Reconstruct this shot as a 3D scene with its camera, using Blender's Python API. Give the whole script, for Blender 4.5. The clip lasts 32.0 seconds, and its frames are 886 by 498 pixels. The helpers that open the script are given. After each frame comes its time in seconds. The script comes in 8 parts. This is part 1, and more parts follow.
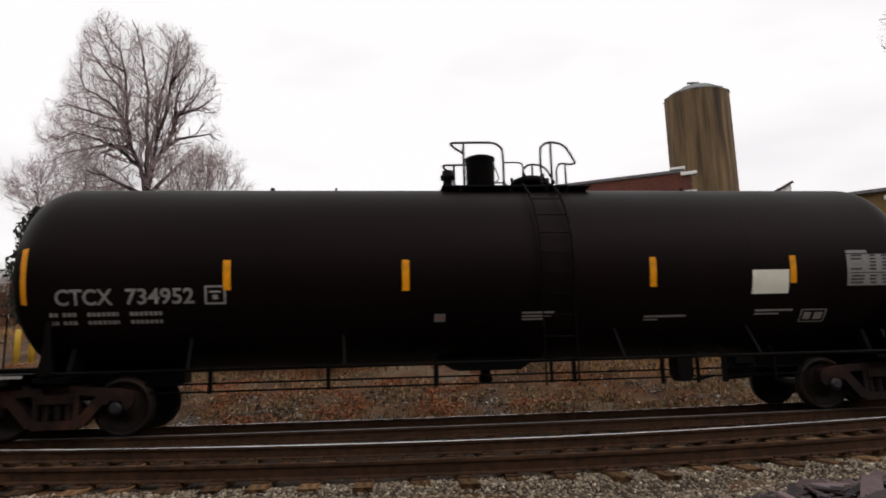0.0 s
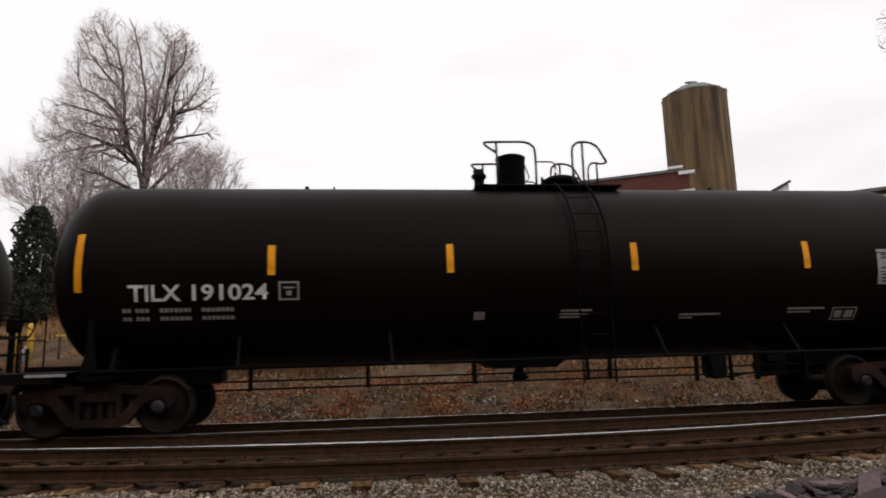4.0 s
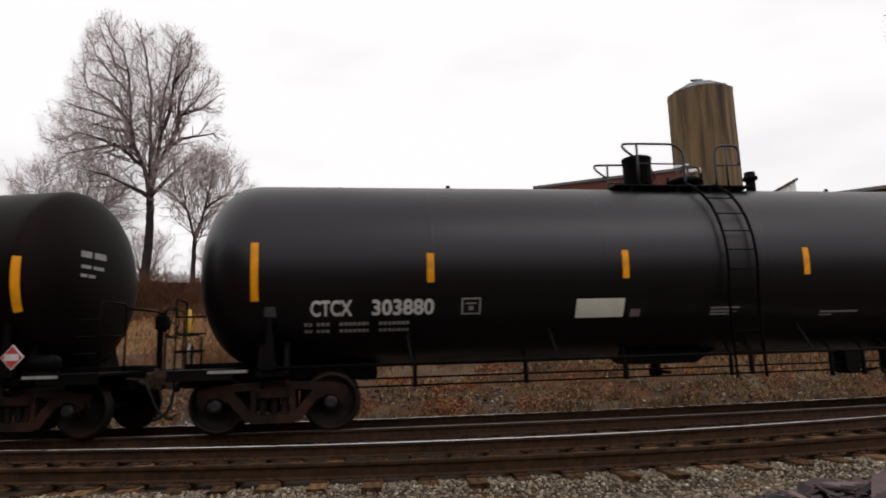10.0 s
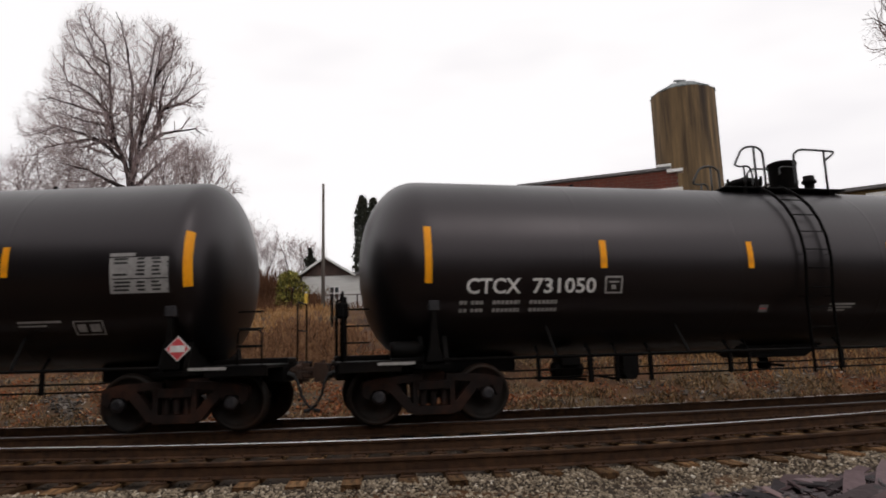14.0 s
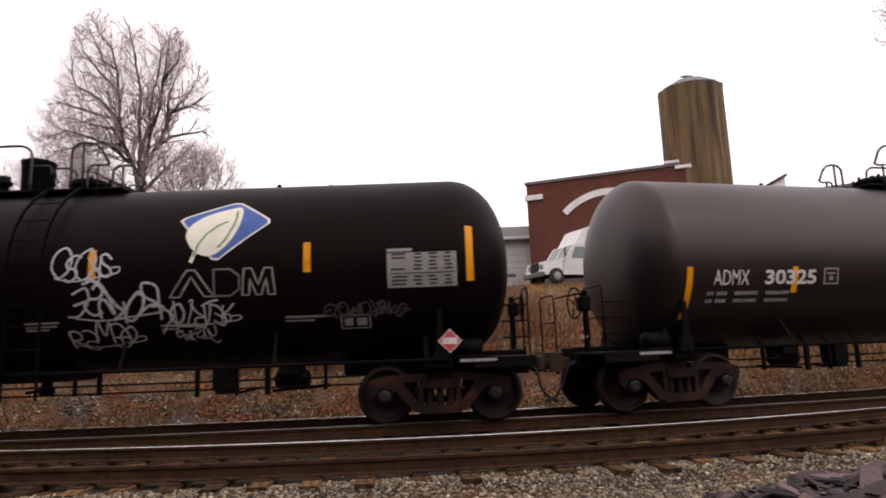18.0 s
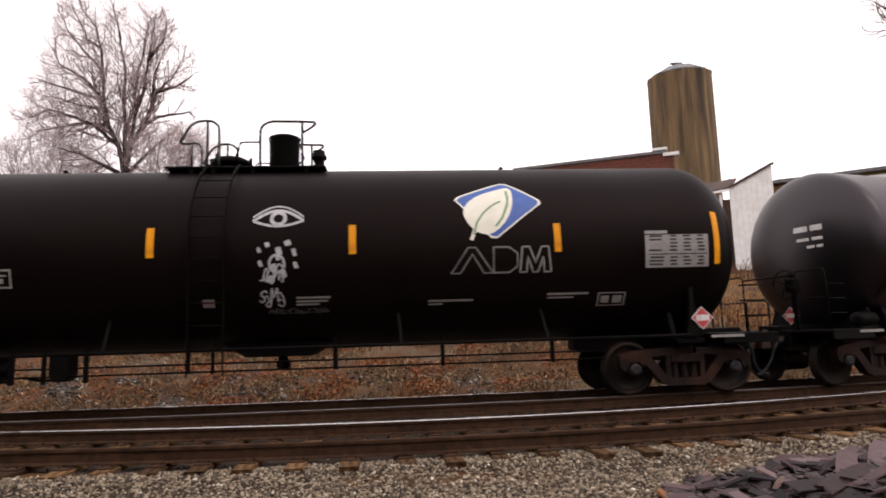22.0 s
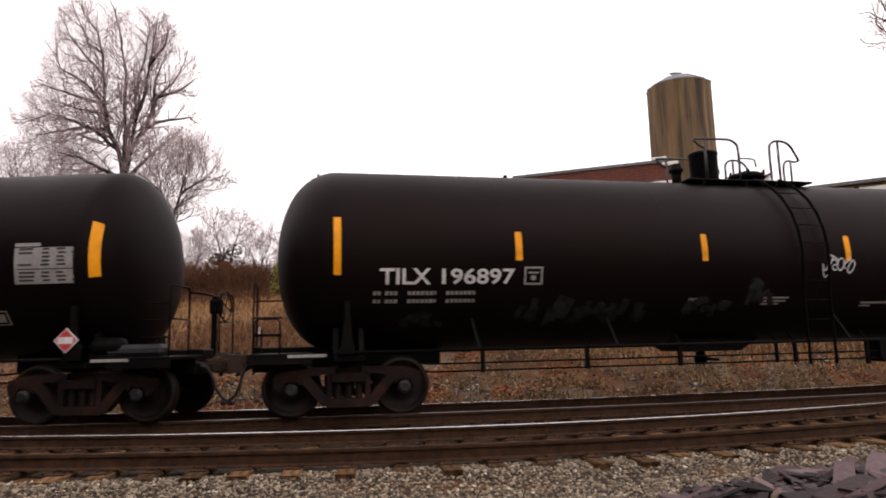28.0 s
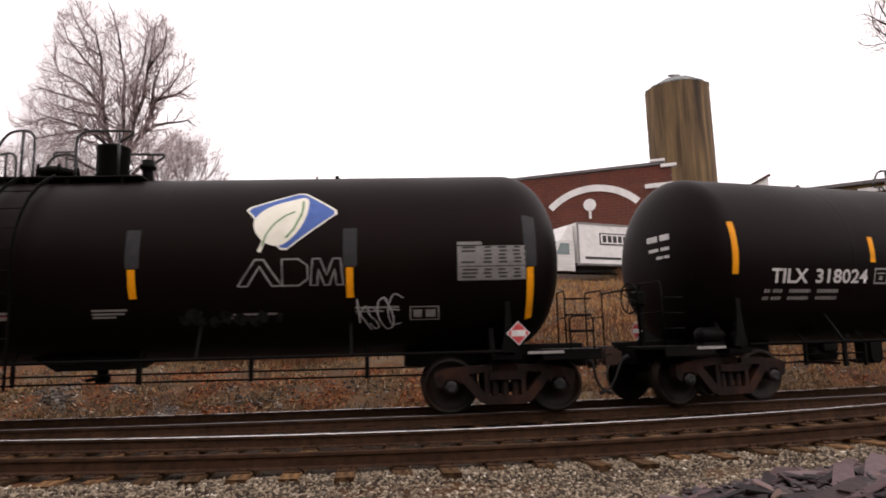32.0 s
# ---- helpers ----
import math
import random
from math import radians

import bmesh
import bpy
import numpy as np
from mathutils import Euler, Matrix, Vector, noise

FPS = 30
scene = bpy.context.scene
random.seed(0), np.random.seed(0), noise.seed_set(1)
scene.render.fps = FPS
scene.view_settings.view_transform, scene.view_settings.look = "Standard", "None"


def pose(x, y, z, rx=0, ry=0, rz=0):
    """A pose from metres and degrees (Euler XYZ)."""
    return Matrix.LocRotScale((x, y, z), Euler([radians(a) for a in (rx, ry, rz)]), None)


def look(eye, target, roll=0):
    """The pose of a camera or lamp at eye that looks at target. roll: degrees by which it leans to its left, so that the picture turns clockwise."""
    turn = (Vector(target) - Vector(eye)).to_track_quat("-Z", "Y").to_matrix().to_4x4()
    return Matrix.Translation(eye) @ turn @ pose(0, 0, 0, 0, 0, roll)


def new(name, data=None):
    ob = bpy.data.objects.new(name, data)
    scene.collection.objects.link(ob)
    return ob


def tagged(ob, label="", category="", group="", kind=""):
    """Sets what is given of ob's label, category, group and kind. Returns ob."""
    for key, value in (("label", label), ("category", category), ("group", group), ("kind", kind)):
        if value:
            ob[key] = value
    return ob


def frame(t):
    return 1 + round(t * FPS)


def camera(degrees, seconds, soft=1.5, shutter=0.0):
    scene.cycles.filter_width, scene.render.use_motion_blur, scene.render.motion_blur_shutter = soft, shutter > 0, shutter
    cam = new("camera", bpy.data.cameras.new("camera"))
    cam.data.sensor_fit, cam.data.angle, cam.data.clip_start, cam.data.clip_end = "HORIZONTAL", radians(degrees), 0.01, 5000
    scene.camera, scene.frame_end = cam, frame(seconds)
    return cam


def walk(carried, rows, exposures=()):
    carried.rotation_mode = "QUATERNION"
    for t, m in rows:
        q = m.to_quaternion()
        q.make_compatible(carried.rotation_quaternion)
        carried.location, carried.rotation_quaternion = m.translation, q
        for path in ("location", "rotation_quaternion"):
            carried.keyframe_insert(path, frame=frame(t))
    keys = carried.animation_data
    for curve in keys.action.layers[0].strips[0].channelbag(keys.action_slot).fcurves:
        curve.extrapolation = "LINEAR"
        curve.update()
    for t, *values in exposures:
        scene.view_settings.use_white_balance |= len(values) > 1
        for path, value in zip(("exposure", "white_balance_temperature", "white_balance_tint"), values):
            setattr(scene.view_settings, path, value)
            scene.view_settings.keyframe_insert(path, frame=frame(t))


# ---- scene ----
# ---- camera: held by one standing viewer beside the line; t, yaw, pitch, lean, shift x, shift z ----
PATH = (
    (0.0, 1.635, 9.366, -1.557, 0.023, -0.009),
    (0.5, 0.878, 9.553, -1.385, 0.002, -0.016),
    (1.0, 0.396, 9.284, -1.714, 0.011, -0.003),
    (1.5, 0.238, 9.157, -1.722, -0.007, -0.014),
    (2.0, 0.230, 9.119, -1.970, 0.008, 0.002),
    (2.5, 0.597, 9.082, -1.997, 0.012, -0.001),
    (3.0, 0.942, 9.080, -1.913, 0.017, -0.013),
    (3.5, 1.363, 9.236, -1.834, 0.021, -0.020),
    (5.5, 1.184, 9.376, -1.111, -0.027, 0.003),
    (6.0, 1.229, 9.563, -1.227, -0.031, 0.002),
    (6.5, 1.192, 9.378, -1.167, -0.025, 0.006),
    (7.0, 1.169, 9.382, -1.108, -0.028, 0.003),
    (7.5, 1.091, 9.597, -1.090, -0.037, -0.001),
    (8.0, 1.488, 9.654, -1.579, -0.028, 0.002),
    (8.5, 1.843, 9.666, -1.498, -0.031, 0.003),
    (9.0, 1.857, 9.697, -1.761, -0.042, -0.005),
    (9.5, 1.535, 9.346, -1.569, -0.032, 0.005),
    (10.0, 1.896, 9.231, -1.723, -0.031, 0.007),
    (10.5, 1.565, 9.235, -1.469, -0.025, 0.007),
    (11.0, 1.688, 9.056, -1.688, -0.037, 0.001),
    (11.5, 1.546, 8.804, -1.344, -0.029, 0.008),
    (12.0, 0.576, 8.893, -1.422, -0.011, 0.002),
    (12.5, -0.046, 9.064, -1.433, -0.007, -0.004),
    (13.0, 0.505, 9.008, -1.745, 0.002, 0.007),
    (13.5, 0.265, 8.952, -1.489, -0.009, 0.002),
    (14.0, 0.473, 8.977, -1.594, 0.005, 0.005),
    (14.5, 0.347, 8.965, -1.680, 0.001, 0.007),
    (15.0, 0.274, 9.082, -1.628, -0.010, 0.001),
    (15.5, 0.372, 9.012, -2.003, -0.005, -0.000),
    (17.5, 0.073, 8.382, -1.820, -0.006, 0.015),
    (18.0, 1.173, 8.940, -2.153, -0.027, -0.001),
    (18.5, 0.770, 8.418, -2.550, -0.008, -0.002),
    (19.0, 0.858, 8.222, -2.621, -0.004, -0.002),
    (19.5, 0.912, 7.990, -2.704, -0.004, -0.003),
    (20.0, 0.554, 7.220, -1.937, -0.004, 0.004),
    (20.5, 0.465, 7.175, -1.916, 0.001, 0.000),
    (21.0, 0.266, 7.293, -1.929, 0.008, 0.003),
    (21.5, 0.025, 7.473, -1.555, 0.009, 0.003),
    (22.0, 0.147, 7.534, -1.761, -0.008, -0.002),
    (22.5, 0.157, 7.633, -1.827, 0.006, 0.003),
    (23.0, -0.214, 7.798, -1.552, 0.011, 0.005),
    (23.5, -0.228, 7.807, -1.367, 0.006, 0.003),
    (24.0, -0.657, 7.924, -1.026, 0.019, 0.006),
    (24.5, -0.832, 7.920, -0.868, 0.013, 0.001),
    (25.0, -1.213, 8.032, -1.216, 0.017, 0.001),
    (25.5, -1.557, 7.967, -1.305, 0.022, -0.007),
    (27.5, 0.047, 8.216, -1.415, -0.004, -0.003),
    (28.0, 0.023, 8.174, -1.287, -0.003, 0.001),
    (28.5, 0.160, 8.260, -1.428, -0.006, 0.001),
    (29.0, 0.775, 8.333, -1.521, -0.002, 0.007),
    (29.5, 0.427, 8.439, -1.514, 0.006, -0.003),
    (30.0, 0.045, 8.397, -1.637, -0.003, -0.002),
    (30.5, 0.000, 8.315, -1.501, 0.003, 0.003),
    (31.0, 0.058, 8.290, -1.389, 0.006, 0.000),
    (31.5, -0.101, 8.336, -1.302, -0.000, -0.002),
    (32.0, -0.073, 8.379, -1.452, 0.001, 0.003),
)
EYE = 1.178
cam = camera(69.79, 32.0, soft=1.8, shutter=0.06)


def aim(row):
    t, yaw, pitch, lean, dx, dz = row
    a, b = radians(yaw), radians(pitch)
    eye = Vector((dx, 0.0, EYE + dz))
    way = Vector((-math.sin(a) * math.cos(b), math.cos(a) * math.cos(b), math.sin(b)))
    return t, look(eye, eye + way * 10.0, lean)


walk(cam, [aim(r) for r in PATH], exposures=((0.0, -0.60, 6520, 11), (15.5, -0.60, 6520, 11), (18.0, -0.25, 6800, 19), (19.3, -0.22, 6800, 19), (20.5, -0.02, 6800, 19), (23.0, -0.02, 6800, 19), (24.5, -0.12, 6800, 19), (32.0, -0.12, 6800, 19)))

# ---- light: a bright overcast sky ----
world = bpy.data.worlds.new("overcast")
scene.world = world
world.use_nodes = True
wn, wl = world.node_tree.nodes, world.node_tree.links
wn.clear()
sky = wn.new("ShaderNodeTexSky")
sky.sky_type, sky.sun_disc = "NISHITA", False
sky.sun_elevation, sky.sun_rotation = radians(52), radians(137)
sky.air_density, sky.dust_density, sky.ozone_density = 1.0, 6.0, 1.0
hs = wn.new("ShaderNodeHueSaturation")
hs.inputs["Saturation"].default_value = 0.08
hs.inputs["Value"].default_value = 0.055
wl.new(sky.outputs["Color"], hs.inputs["Color"])
tc = wn.new("ShaderNodeTexCoord")
cl = wn.new("ShaderNodeTexNoise")
cl.inputs["Scale"].default_value, cl.inputs["Detail"].default_value = 2.2, 3.0
mp = wn.new("ShaderNodeMapping")
mp.inputs["Scale"].default_value = (1.0, 1.0, 3.0)
mp.inputs["Location"].default_value = (0.35, 0.0, 0.2)
wl.new(tc.outputs["Generated"], mp.inputs["Vector"])
wl.new(mp.outputs["Vector"], cl.inputs["Vector"])
cr = wn.new("ShaderNodeValToRGB")
cr.color_ramp.elements[0].position, cr.color_ramp.elements[0].color = 0.34, (1.01, 0.99, 1.01, 1)
cr.color_ramp.elements[1].position, cr.color_ramp.elements[1].color = 0.50, (1.12, 1.10, 1.105, 1)
wl.new(cl.outputs["Fac"], cr.inputs["Fac"])
mx = wn.new("ShaderNodeMix")
mx.data_type = "RGBA"
mx.inputs["Factor"].default_value = 0.9
wl.new(hs.outputs["Color"], mx.inputs[6])
wl.new(cr.outputs["Color"], mx.inputs[7])
bg = wn.new("ShaderNodeBackground")
bg.inputs["Strength"].default_value = 1.50
wl.new(mx.outputs[2], bg.inputs["Color"])
wo = wn.new("ShaderNodeOutputWorld")
wl.new(bg.outputs["Background"], wo.inputs["Surface"])

sun = new("sun", bpy.data.lights.new("sun", "SUN"))
sun.data.energy, sun.data.angle, sun.data.color = 0.5, radians(25), (1.0, 0.97, 0.93)
sun.matrix_world = look((15, -6, 24), (0, 10, 0))
scene.view_settings.exposure = 0.0


# ---- materials ----
def ramp(nt, stops):
    r = nt.nodes.new("ShaderNodeValToRGB")
    e = r.color_ramp.elements
    while len(e) < len(stops):
        e.new(0.5)
    for k, (pos, col) in enumerate(stops):
        e[k].position, e[k].color = pos, (*col, 1)
    return r


def mat(name, a, b, scale=6.0, rough=0.8, metal=0.0, bump=0.25, fine=60.0, stretch=(1, 1, 1), space="Object",
        island=0.0, rand=0.0, dirt=None, dirt_amount=0.35, spec=0.5, rough_var=0.1, tint=(1, 1, 1)):
    """Two-scale procedural surface: colour a to b by noise, dirt in patches, fine bump."""
    m = bpy.data.materials.new(name)
    m.use_nodes = True
    nt = m.node_tree
    n, l = nt.nodes, nt.links
    bs = n["Principled BSDF"]
    tcn = n.new("ShaderNodeTexCoord")
    mpn = n.new("ShaderNodeMapping")
    mpn.inputs["Scale"].default_value = stretch
    if space == "World":
        l.new(n.new("ShaderNodeNewGeometry").outputs["Position"], mpn.inputs["Vector"])
    else:
        l.new(tcn.outputs[space], mpn.inputs["Vector"])
    n1 = n.new("ShaderNodeTexNoise")
    n1.inputs["Scale"].default_value, n1.inputs["Detail"].default_value = scale, 6.0
    l.new(mpn.outputs["Vector"], n1.inputs["Vector"])
    r = ramp(nt, [(0.3, a), (0.72, b)])
    l.new(n1.outputs["Fac"], r.inputs["Fac"])
    col = r.outputs["Color"]
    n2 = n.new("ShaderNodeTexNoise")
    n2.inputs["Scale"].default_value, n2.inputs["Detail"].default_value = fine, 4.0
    l.new(mpn.outputs["Vector"], n2.inputs["Vector"])
    if dirt:
        n3 = n.new("ShaderNodeTexNoise")
        n3.inputs["Scale"].default_value, n3.inputs["Detail"].default_value = scale * 0.35, 8.0
        n3.inputs["Roughness"].default_value = 0.65
        l.new(mpn.outputs["Vector"], n3.inputs["Vector"])
        r3 = ramp(nt, [(0.5, (0, 0, 0)), (0.7, (dirt_amount,) * 3)])
        l.new(n3.outputs["Fac"], r3.inputs["Fac"])
        x = n.new("ShaderNodeMix")
        x.data_type = "RGBA"
        l.new(r3.outputs["Color"], x.inputs["Factor"])
        l.new(col, x.inputs[6])
        x.inputs[7].default_value = (*dirt, 1)
        col = x.outputs[2]
    if island or rand:
        src = n.new("ShaderNodeNewGeometry").outputs["Random Per Island"] if island else n.new("ShaderNodeObjectInfo").outputs["Random"]
        k = island or rand
        rr = n.new("ShaderNodeMapRange")
        rr.inputs["To Min"].default_value, rr.inputs["To Max"].default_value = 1 - k, 1 + k
        l.new(src, rr.inputs["Value"])
        h = n.new("ShaderNodeHueSaturation")
        l.new(rr.outputs["Result"], h.inputs["Value"])
        l.new(col, h.inputs["Color"])
        col = h.outputs["Color"]
    l.new(col, bs.inputs["Base Color"])
    rg = n.new("ShaderNodeMapRange")
    rg.inputs["To Min"].default_value, rg.inputs["To Max"].default_value = max(0.02, rough - rough_var), min(1, rough + rough_var)
    l.new(n1.outputs["Fac"], rg.inputs["Value"])
    l.new(rg.outputs["Result"], bs.inputs["Roughness"])
    bs.inputs["Metallic"].default_value = metal
    bs.inputs["Specular Tint"].default_value = (*tint, 1)
    bs.inputs["Specular IOR Level"].default_value = spec
    if bump:
        bp = n.new("ShaderNodeBump")
        bp.inputs["Strength"].default_value, bp.inputs["Distance"].default_value = bump, 0.02
        l.new(n2.outputs["Fac"], bp.inputs["Height"])
        l.new(bp.outputs["Normal"], bs.inputs["Normal"])
    return m


def palette(name, stops, rough=0.9, obj=False, spec=0.5, grain=35.0, relief=0.0):
    """Colour picked piece by piece out of a range of real colours."""
    m = bpy.data.materials.new(name)
    m.use_nodes = True
    nt = m.node_tree
    bs = nt.nodes["Principled BSDF"]
    src = nt.nodes.new("ShaderNodeObjectInfo").outputs["Random"] if obj else nt.nodes.new("ShaderNodeNewGeometry").outputs["Random Per Island"]
    r = ramp(nt, stops)
    nt.links.new(src, r.inputs["Fac"])
    tcn = nt.nodes.new("ShaderNodeTexCoord")
    nz = nt.nodes.new("ShaderNodeTexNoise")
    nz.inputs["Scale"].default_value, nz.inputs["Detail"].default_value = grain, 5.0
    nt.links.new(tcn.outputs["Object"], nz.inputs["Vector"])
    mr = nt.nodes.new("ShaderNodeMapRange")
    mr.inputs["To Min"].default_value, mr.inputs["To Max"].default_value = 0.65, 1.35
    nt.links.new(nz.outputs["Fac"], mr.inputs["Value"])
    h = nt.nodes.new("ShaderNodeHueSaturation")
    nt.links.new(mr.outputs["Result"], h.inputs["Value"])
    nt.links.new(r.outputs["Color"], h.inputs["Color"])
    nt.links.new(h.outputs["Color"], bs.inputs["Base Color"])
    bs.inputs["Roughness"].default_value = rough
    bs.inputs["Specular IOR Level"].default_value = spec
    if relief:
        bp = nt.nodes.new("ShaderNodeBump")
        bp.inputs["Strength"].default_value, bp.inputs["Distance"].default_value = relief, 0.012
        nt.links.new(nz.outputs["Fac"], bp.inputs["Height"])
        nt.links.new(bp.outputs["Normal"], bs.inputs["Normal"])
    return m


def tank_paint(name, a, b, dust, rough=0.42, spec=0.5, tint=(1.0, 0.90, 0.88)):
    return mat(name, a, b, scale=0.9, rough=rough, bump=0.06, fine=9.0, stretch=(1, 0.35, 0.35), dirt=dust, dirt_amount=0.4, spec=spec, rough_var=0.09, rand=0.18, tint=tint)


M_BLACK = tank_paint("tank_black", (0.0034, 0.0021, 0.0018), (0.0052, 0.0034, 0.0029), (0.0085, 0.0055, 0.0048), 0.50, 0.085, (1.0, 0.76, 0.76))
M_SEMI = tank_paint("tank_semi_black", (0.0016, 0.0013, 0.0014), (0.0028, 0.0023, 0.0025), (0.006, 0.005, 0.0052), 0.35, 0.54, (1.0, 0.89, 0.93))
M_BROWN = tank_paint("tank_brown_black", (0.0085, 0.0058, 0.0050), (0.0125, 0.0088, 0.0077), (0.019, 0.0135, 0.012), 0.5, 0.12, (1.0, 0.80, 0.78))
M_GREY = tank_paint("tank_dark_grey", (0.0045, 0.0032, 0.0029), (0.0075, 0.0054, 0.0049), (0.011, 0.0082, 0.0074), 0.42, 0.60, (1.0, 0.84, 0.82))
M_DARK = tank_paint("tank_blue_black", (0.0017, 0.0014, 0.0015), (0.003, 0.0024, 0.0026), (0.006, 0.005, 0.005), 0.38, 0.42, (0.97, 0.94, 1.0))
M_PALE = tank_paint("tank_pale_grey", (0.17, 0.19, 0.20), (0.23, 0.25, 0.26), (0.2, 0.19, 0.17), 0.45)
M_FRAME = mat("underframe_steel", (0.0012, 0.0010, 0.0010), (0.004, 0.0033, 0.003), scale=3, rough=0.6, bump=0.3, dirt=(0.010, 0.006, 0.004), dirt_amount=0.5, spec=0.08)
M_TRUCK = mat("cast_bogie_steel", (0.0058, 0.0029, 0.0022), (0.020, 0.0098, 0.0071), scale=5, rough=0.75, bump=0.4, dirt=(0.064, 0.022, 0.0105), dirt_amount=0.75, rand=0.35, spec=0.2)
M_WHEEL = mat("wheel_steel", (0.007, 0.005, 0.004), (0.019, 0.0135, 0.0105), scale=4, rough=0.55, bump=0.2, metal=0.1, dirt=(0.05, 0.022, 0.0115), dirt_amount=0.7, spec=0.2)
M_CAP = mat("bearing_cap_blue", (0.008, 0.0075, 0.0085), (0.026, 0.024, 0.027), scale=9, rough=0.5, dirt=(0.04, 0.025, 0.02), dirt_amount=0.6, rand=0.5, spec=0.3)
M_RUSTY = mat("coupler_rust", (0.02, 0.009, 0.005), (0.06, 0.027, 0.014), scale=7, rough=0.85, bump=0.5)
M_YELLOW = mat("reflective_yellow", (0.82, 0.31, 0.004), (0.92, 0.37, 0.006), scale=12, rough=0.45, bump=0.05, dirt=(0.4, 0.18, 0.03), dirt_amount=0.4, rand=0.08, spec=0.2)
M_LABEL = mat("label_yellow", (0.74, 0.44, 0.012), (0.82, 0.51, 0.018), scale=8, rough=0.5, bump=0.05, dirt=(0.5, 0.32, 0.02), spec=0.2)
M_LABELD = mat("label_ink", (0.22, 0.13, 0.012), (0.32, 0.19, 0.016), scale=8, rough=0.5, bump=0.0, spec=0.2)
M_LIMB = mat("branch_grey_brown", (0.12, 0.082, 0.078), (0.26, 0.185, 0.175), scale=2, rough=0.95, bump=0.0, spec=0.2)
M_WHITE = mat("stencil_white", (0.55, 0.54, 0.52), (0.74, 0.72, 0.70), scale=14, rough=0.7, bump=0.05, dirt=(0.3, 0.28, 0.26))
M_DULL = mat("stencil_dull_white", (0.22, 0.21, 0.2), (0.36, 0.34, 0.32), scale=14, rough=0.75, bump=0.05)
M_PANEL = mat("data_panel_grey", (0.20, 0.19, 0.185), (0.29, 0.28, 0.27), scale=10, rough=0.6, bump=0.05, rand=0.3, spec=0.2)
M_INK = mat("ink_black", (0.02, 0.02, 0.02), (0.04, 0.038, 0.036), scale=10, rough=0.7, bump=0.0)
M_PATCH = mat("grey_patch", (0.022, 0.022, 0.024), (0.036, 0.035, 0.037), scale=6, rough=0.6, bump=0.05, spec=0.2)
M_BLUE = mat("emblem_blue", (0.03, 0.09, 0.34), (0.05, 0.13, 0.42), scale=5, rough=0.5, bump=0.03)
M_LEAFW = mat("emblem_cream", (0.75, 0.73, 0.60), (0.85, 0.83, 0.72), scale=5, rough=0.5, bump=0.03)
M_GREEN = mat("emblem_green", (0.10, 0.22, 0.08), (0.16, 0.3, 0.12), scale=5, rough=0.5, bump=0.03)
M_SPRAY = mat("spray_paint", (0.34, 0.35, 0.36), (0.6, 0.6, 0.6), scale=18, rough=0.7, bump=0.03)
M_SPRAYG = mat("spray_paint_faded", (0.035, 0.035, 0.037), (0.10, 0.10, 0.10), scale=18, rough=0.7, bump=0.03)
M_GHOST = mat("worn_spray", (0.006, 0.0056, 0.0056), (0.030, 0.029, 0.030), scale=7, rough=0.7, bump=0.03, fine=25, spec=0.15)
M_RED = mat("placard_red", (0.45, 0.04, 0.05), (0.6, 0.07, 0.07), scale=9, rough=0.5, bump=0.03)
M_RAILTOP = mat("polished_rail", (0.72, 0.71, 0.71), (0.84, 0.83, 0.82), scale=30, rough=0.26, metal=1.0, bump=0.02, stretch=(0.05, 1, 1))
# polished head in a dimmer colour, for the rail shaded by the train
M_RAILDIM = mat("shaded_rail_top", (0.28, 0.27, 0.28), (0.4, 0.39, 0.4), scale=30, rough=0.45, metal=1.0, bump=0.05)
M_RAIL = mat("rail_rust", (0.022, 0.010, 0.0050), (0.063, 0.0295, 0.0135), scale=9, rough=0.88, bump=0.4, dirt=(0.10, 0.048, 0.021), spec=0.22)
M_TIE = mat("tie_wood", (0.026, 0.012, 0.006), (0.19, 0.100, 0.044), scale=7, rough=0.95, bump=1.0, fine=40, stretch=(3, 0.5, 3), rand=0.6, dirt=(0.20, 0.125, 0.058), dirt_amount=0.7, spec=0.15)
M_GRAVEL = palette("ballast_stone", [(0.0, (0.026, 0.018, 0.012)), (0.2, (0.09, 0.066, 0.044)), (0.5, (0.19, 0.145, 0.098)), (0.8, (0.275, 0.217, 0.15)), (0.965, (0.38, 0.31, 0.225)), (1.0, (0.62, 0.56, 0.47))])
# ballast darkened in its colour to stand in for the train's shadow
M_SHADED = palette("oily_ballast", [(0.0, (0.008, 0.006, 0.005)), (0.5, (0.036, 0.027, 0.021)), (0.9, (0.075, 0.058, 0.045)), (1.0, (0.16, 0.13, 0.10))])
M_BED = mat("ballast_bed", (0.020, 0.013, 0.009), (0.055, 0.039, 0.026), scale=9, rough=0.95, bump=1.0, fine=70, dirt=(0.06, 0.033, 0.017), dirt_amount=0.6, spec=0.2)
M_GUARD = mat("guard_rail_steel", (0.010, 0.010, 0.0105), (0.024, 0.024, 0.025), scale=6, rough=0.45, bump=0.1, dirt=(0.02, 0.014, 0.01))
M_SLATE = palette("slate_purple", [(0.0, (0.006, 0.004, 0.005)), (0.3, (0.020, 0.012, 0.013)), (0.5, (0.060, 0.036, 0.037)), (0.75, (0.105, 0.068, 0.071)), (0.93, (0.165, 0.12, 0.124)), (1.0, (0.17, 0.08, 0.045))], rough=0.6, obj=True, spec=0.22, grain=14.0, relief=0.7)
M_CHIP = palette("slate_chips", [(0.0, (0.010, 0.006, 0.007)), (0.5, (0.038, 0.024, 0.026)), (0.9, (0.08, 0.056, 0.058)), (1.0, (0.15, 0.08, 0.05))], rough=0.6)
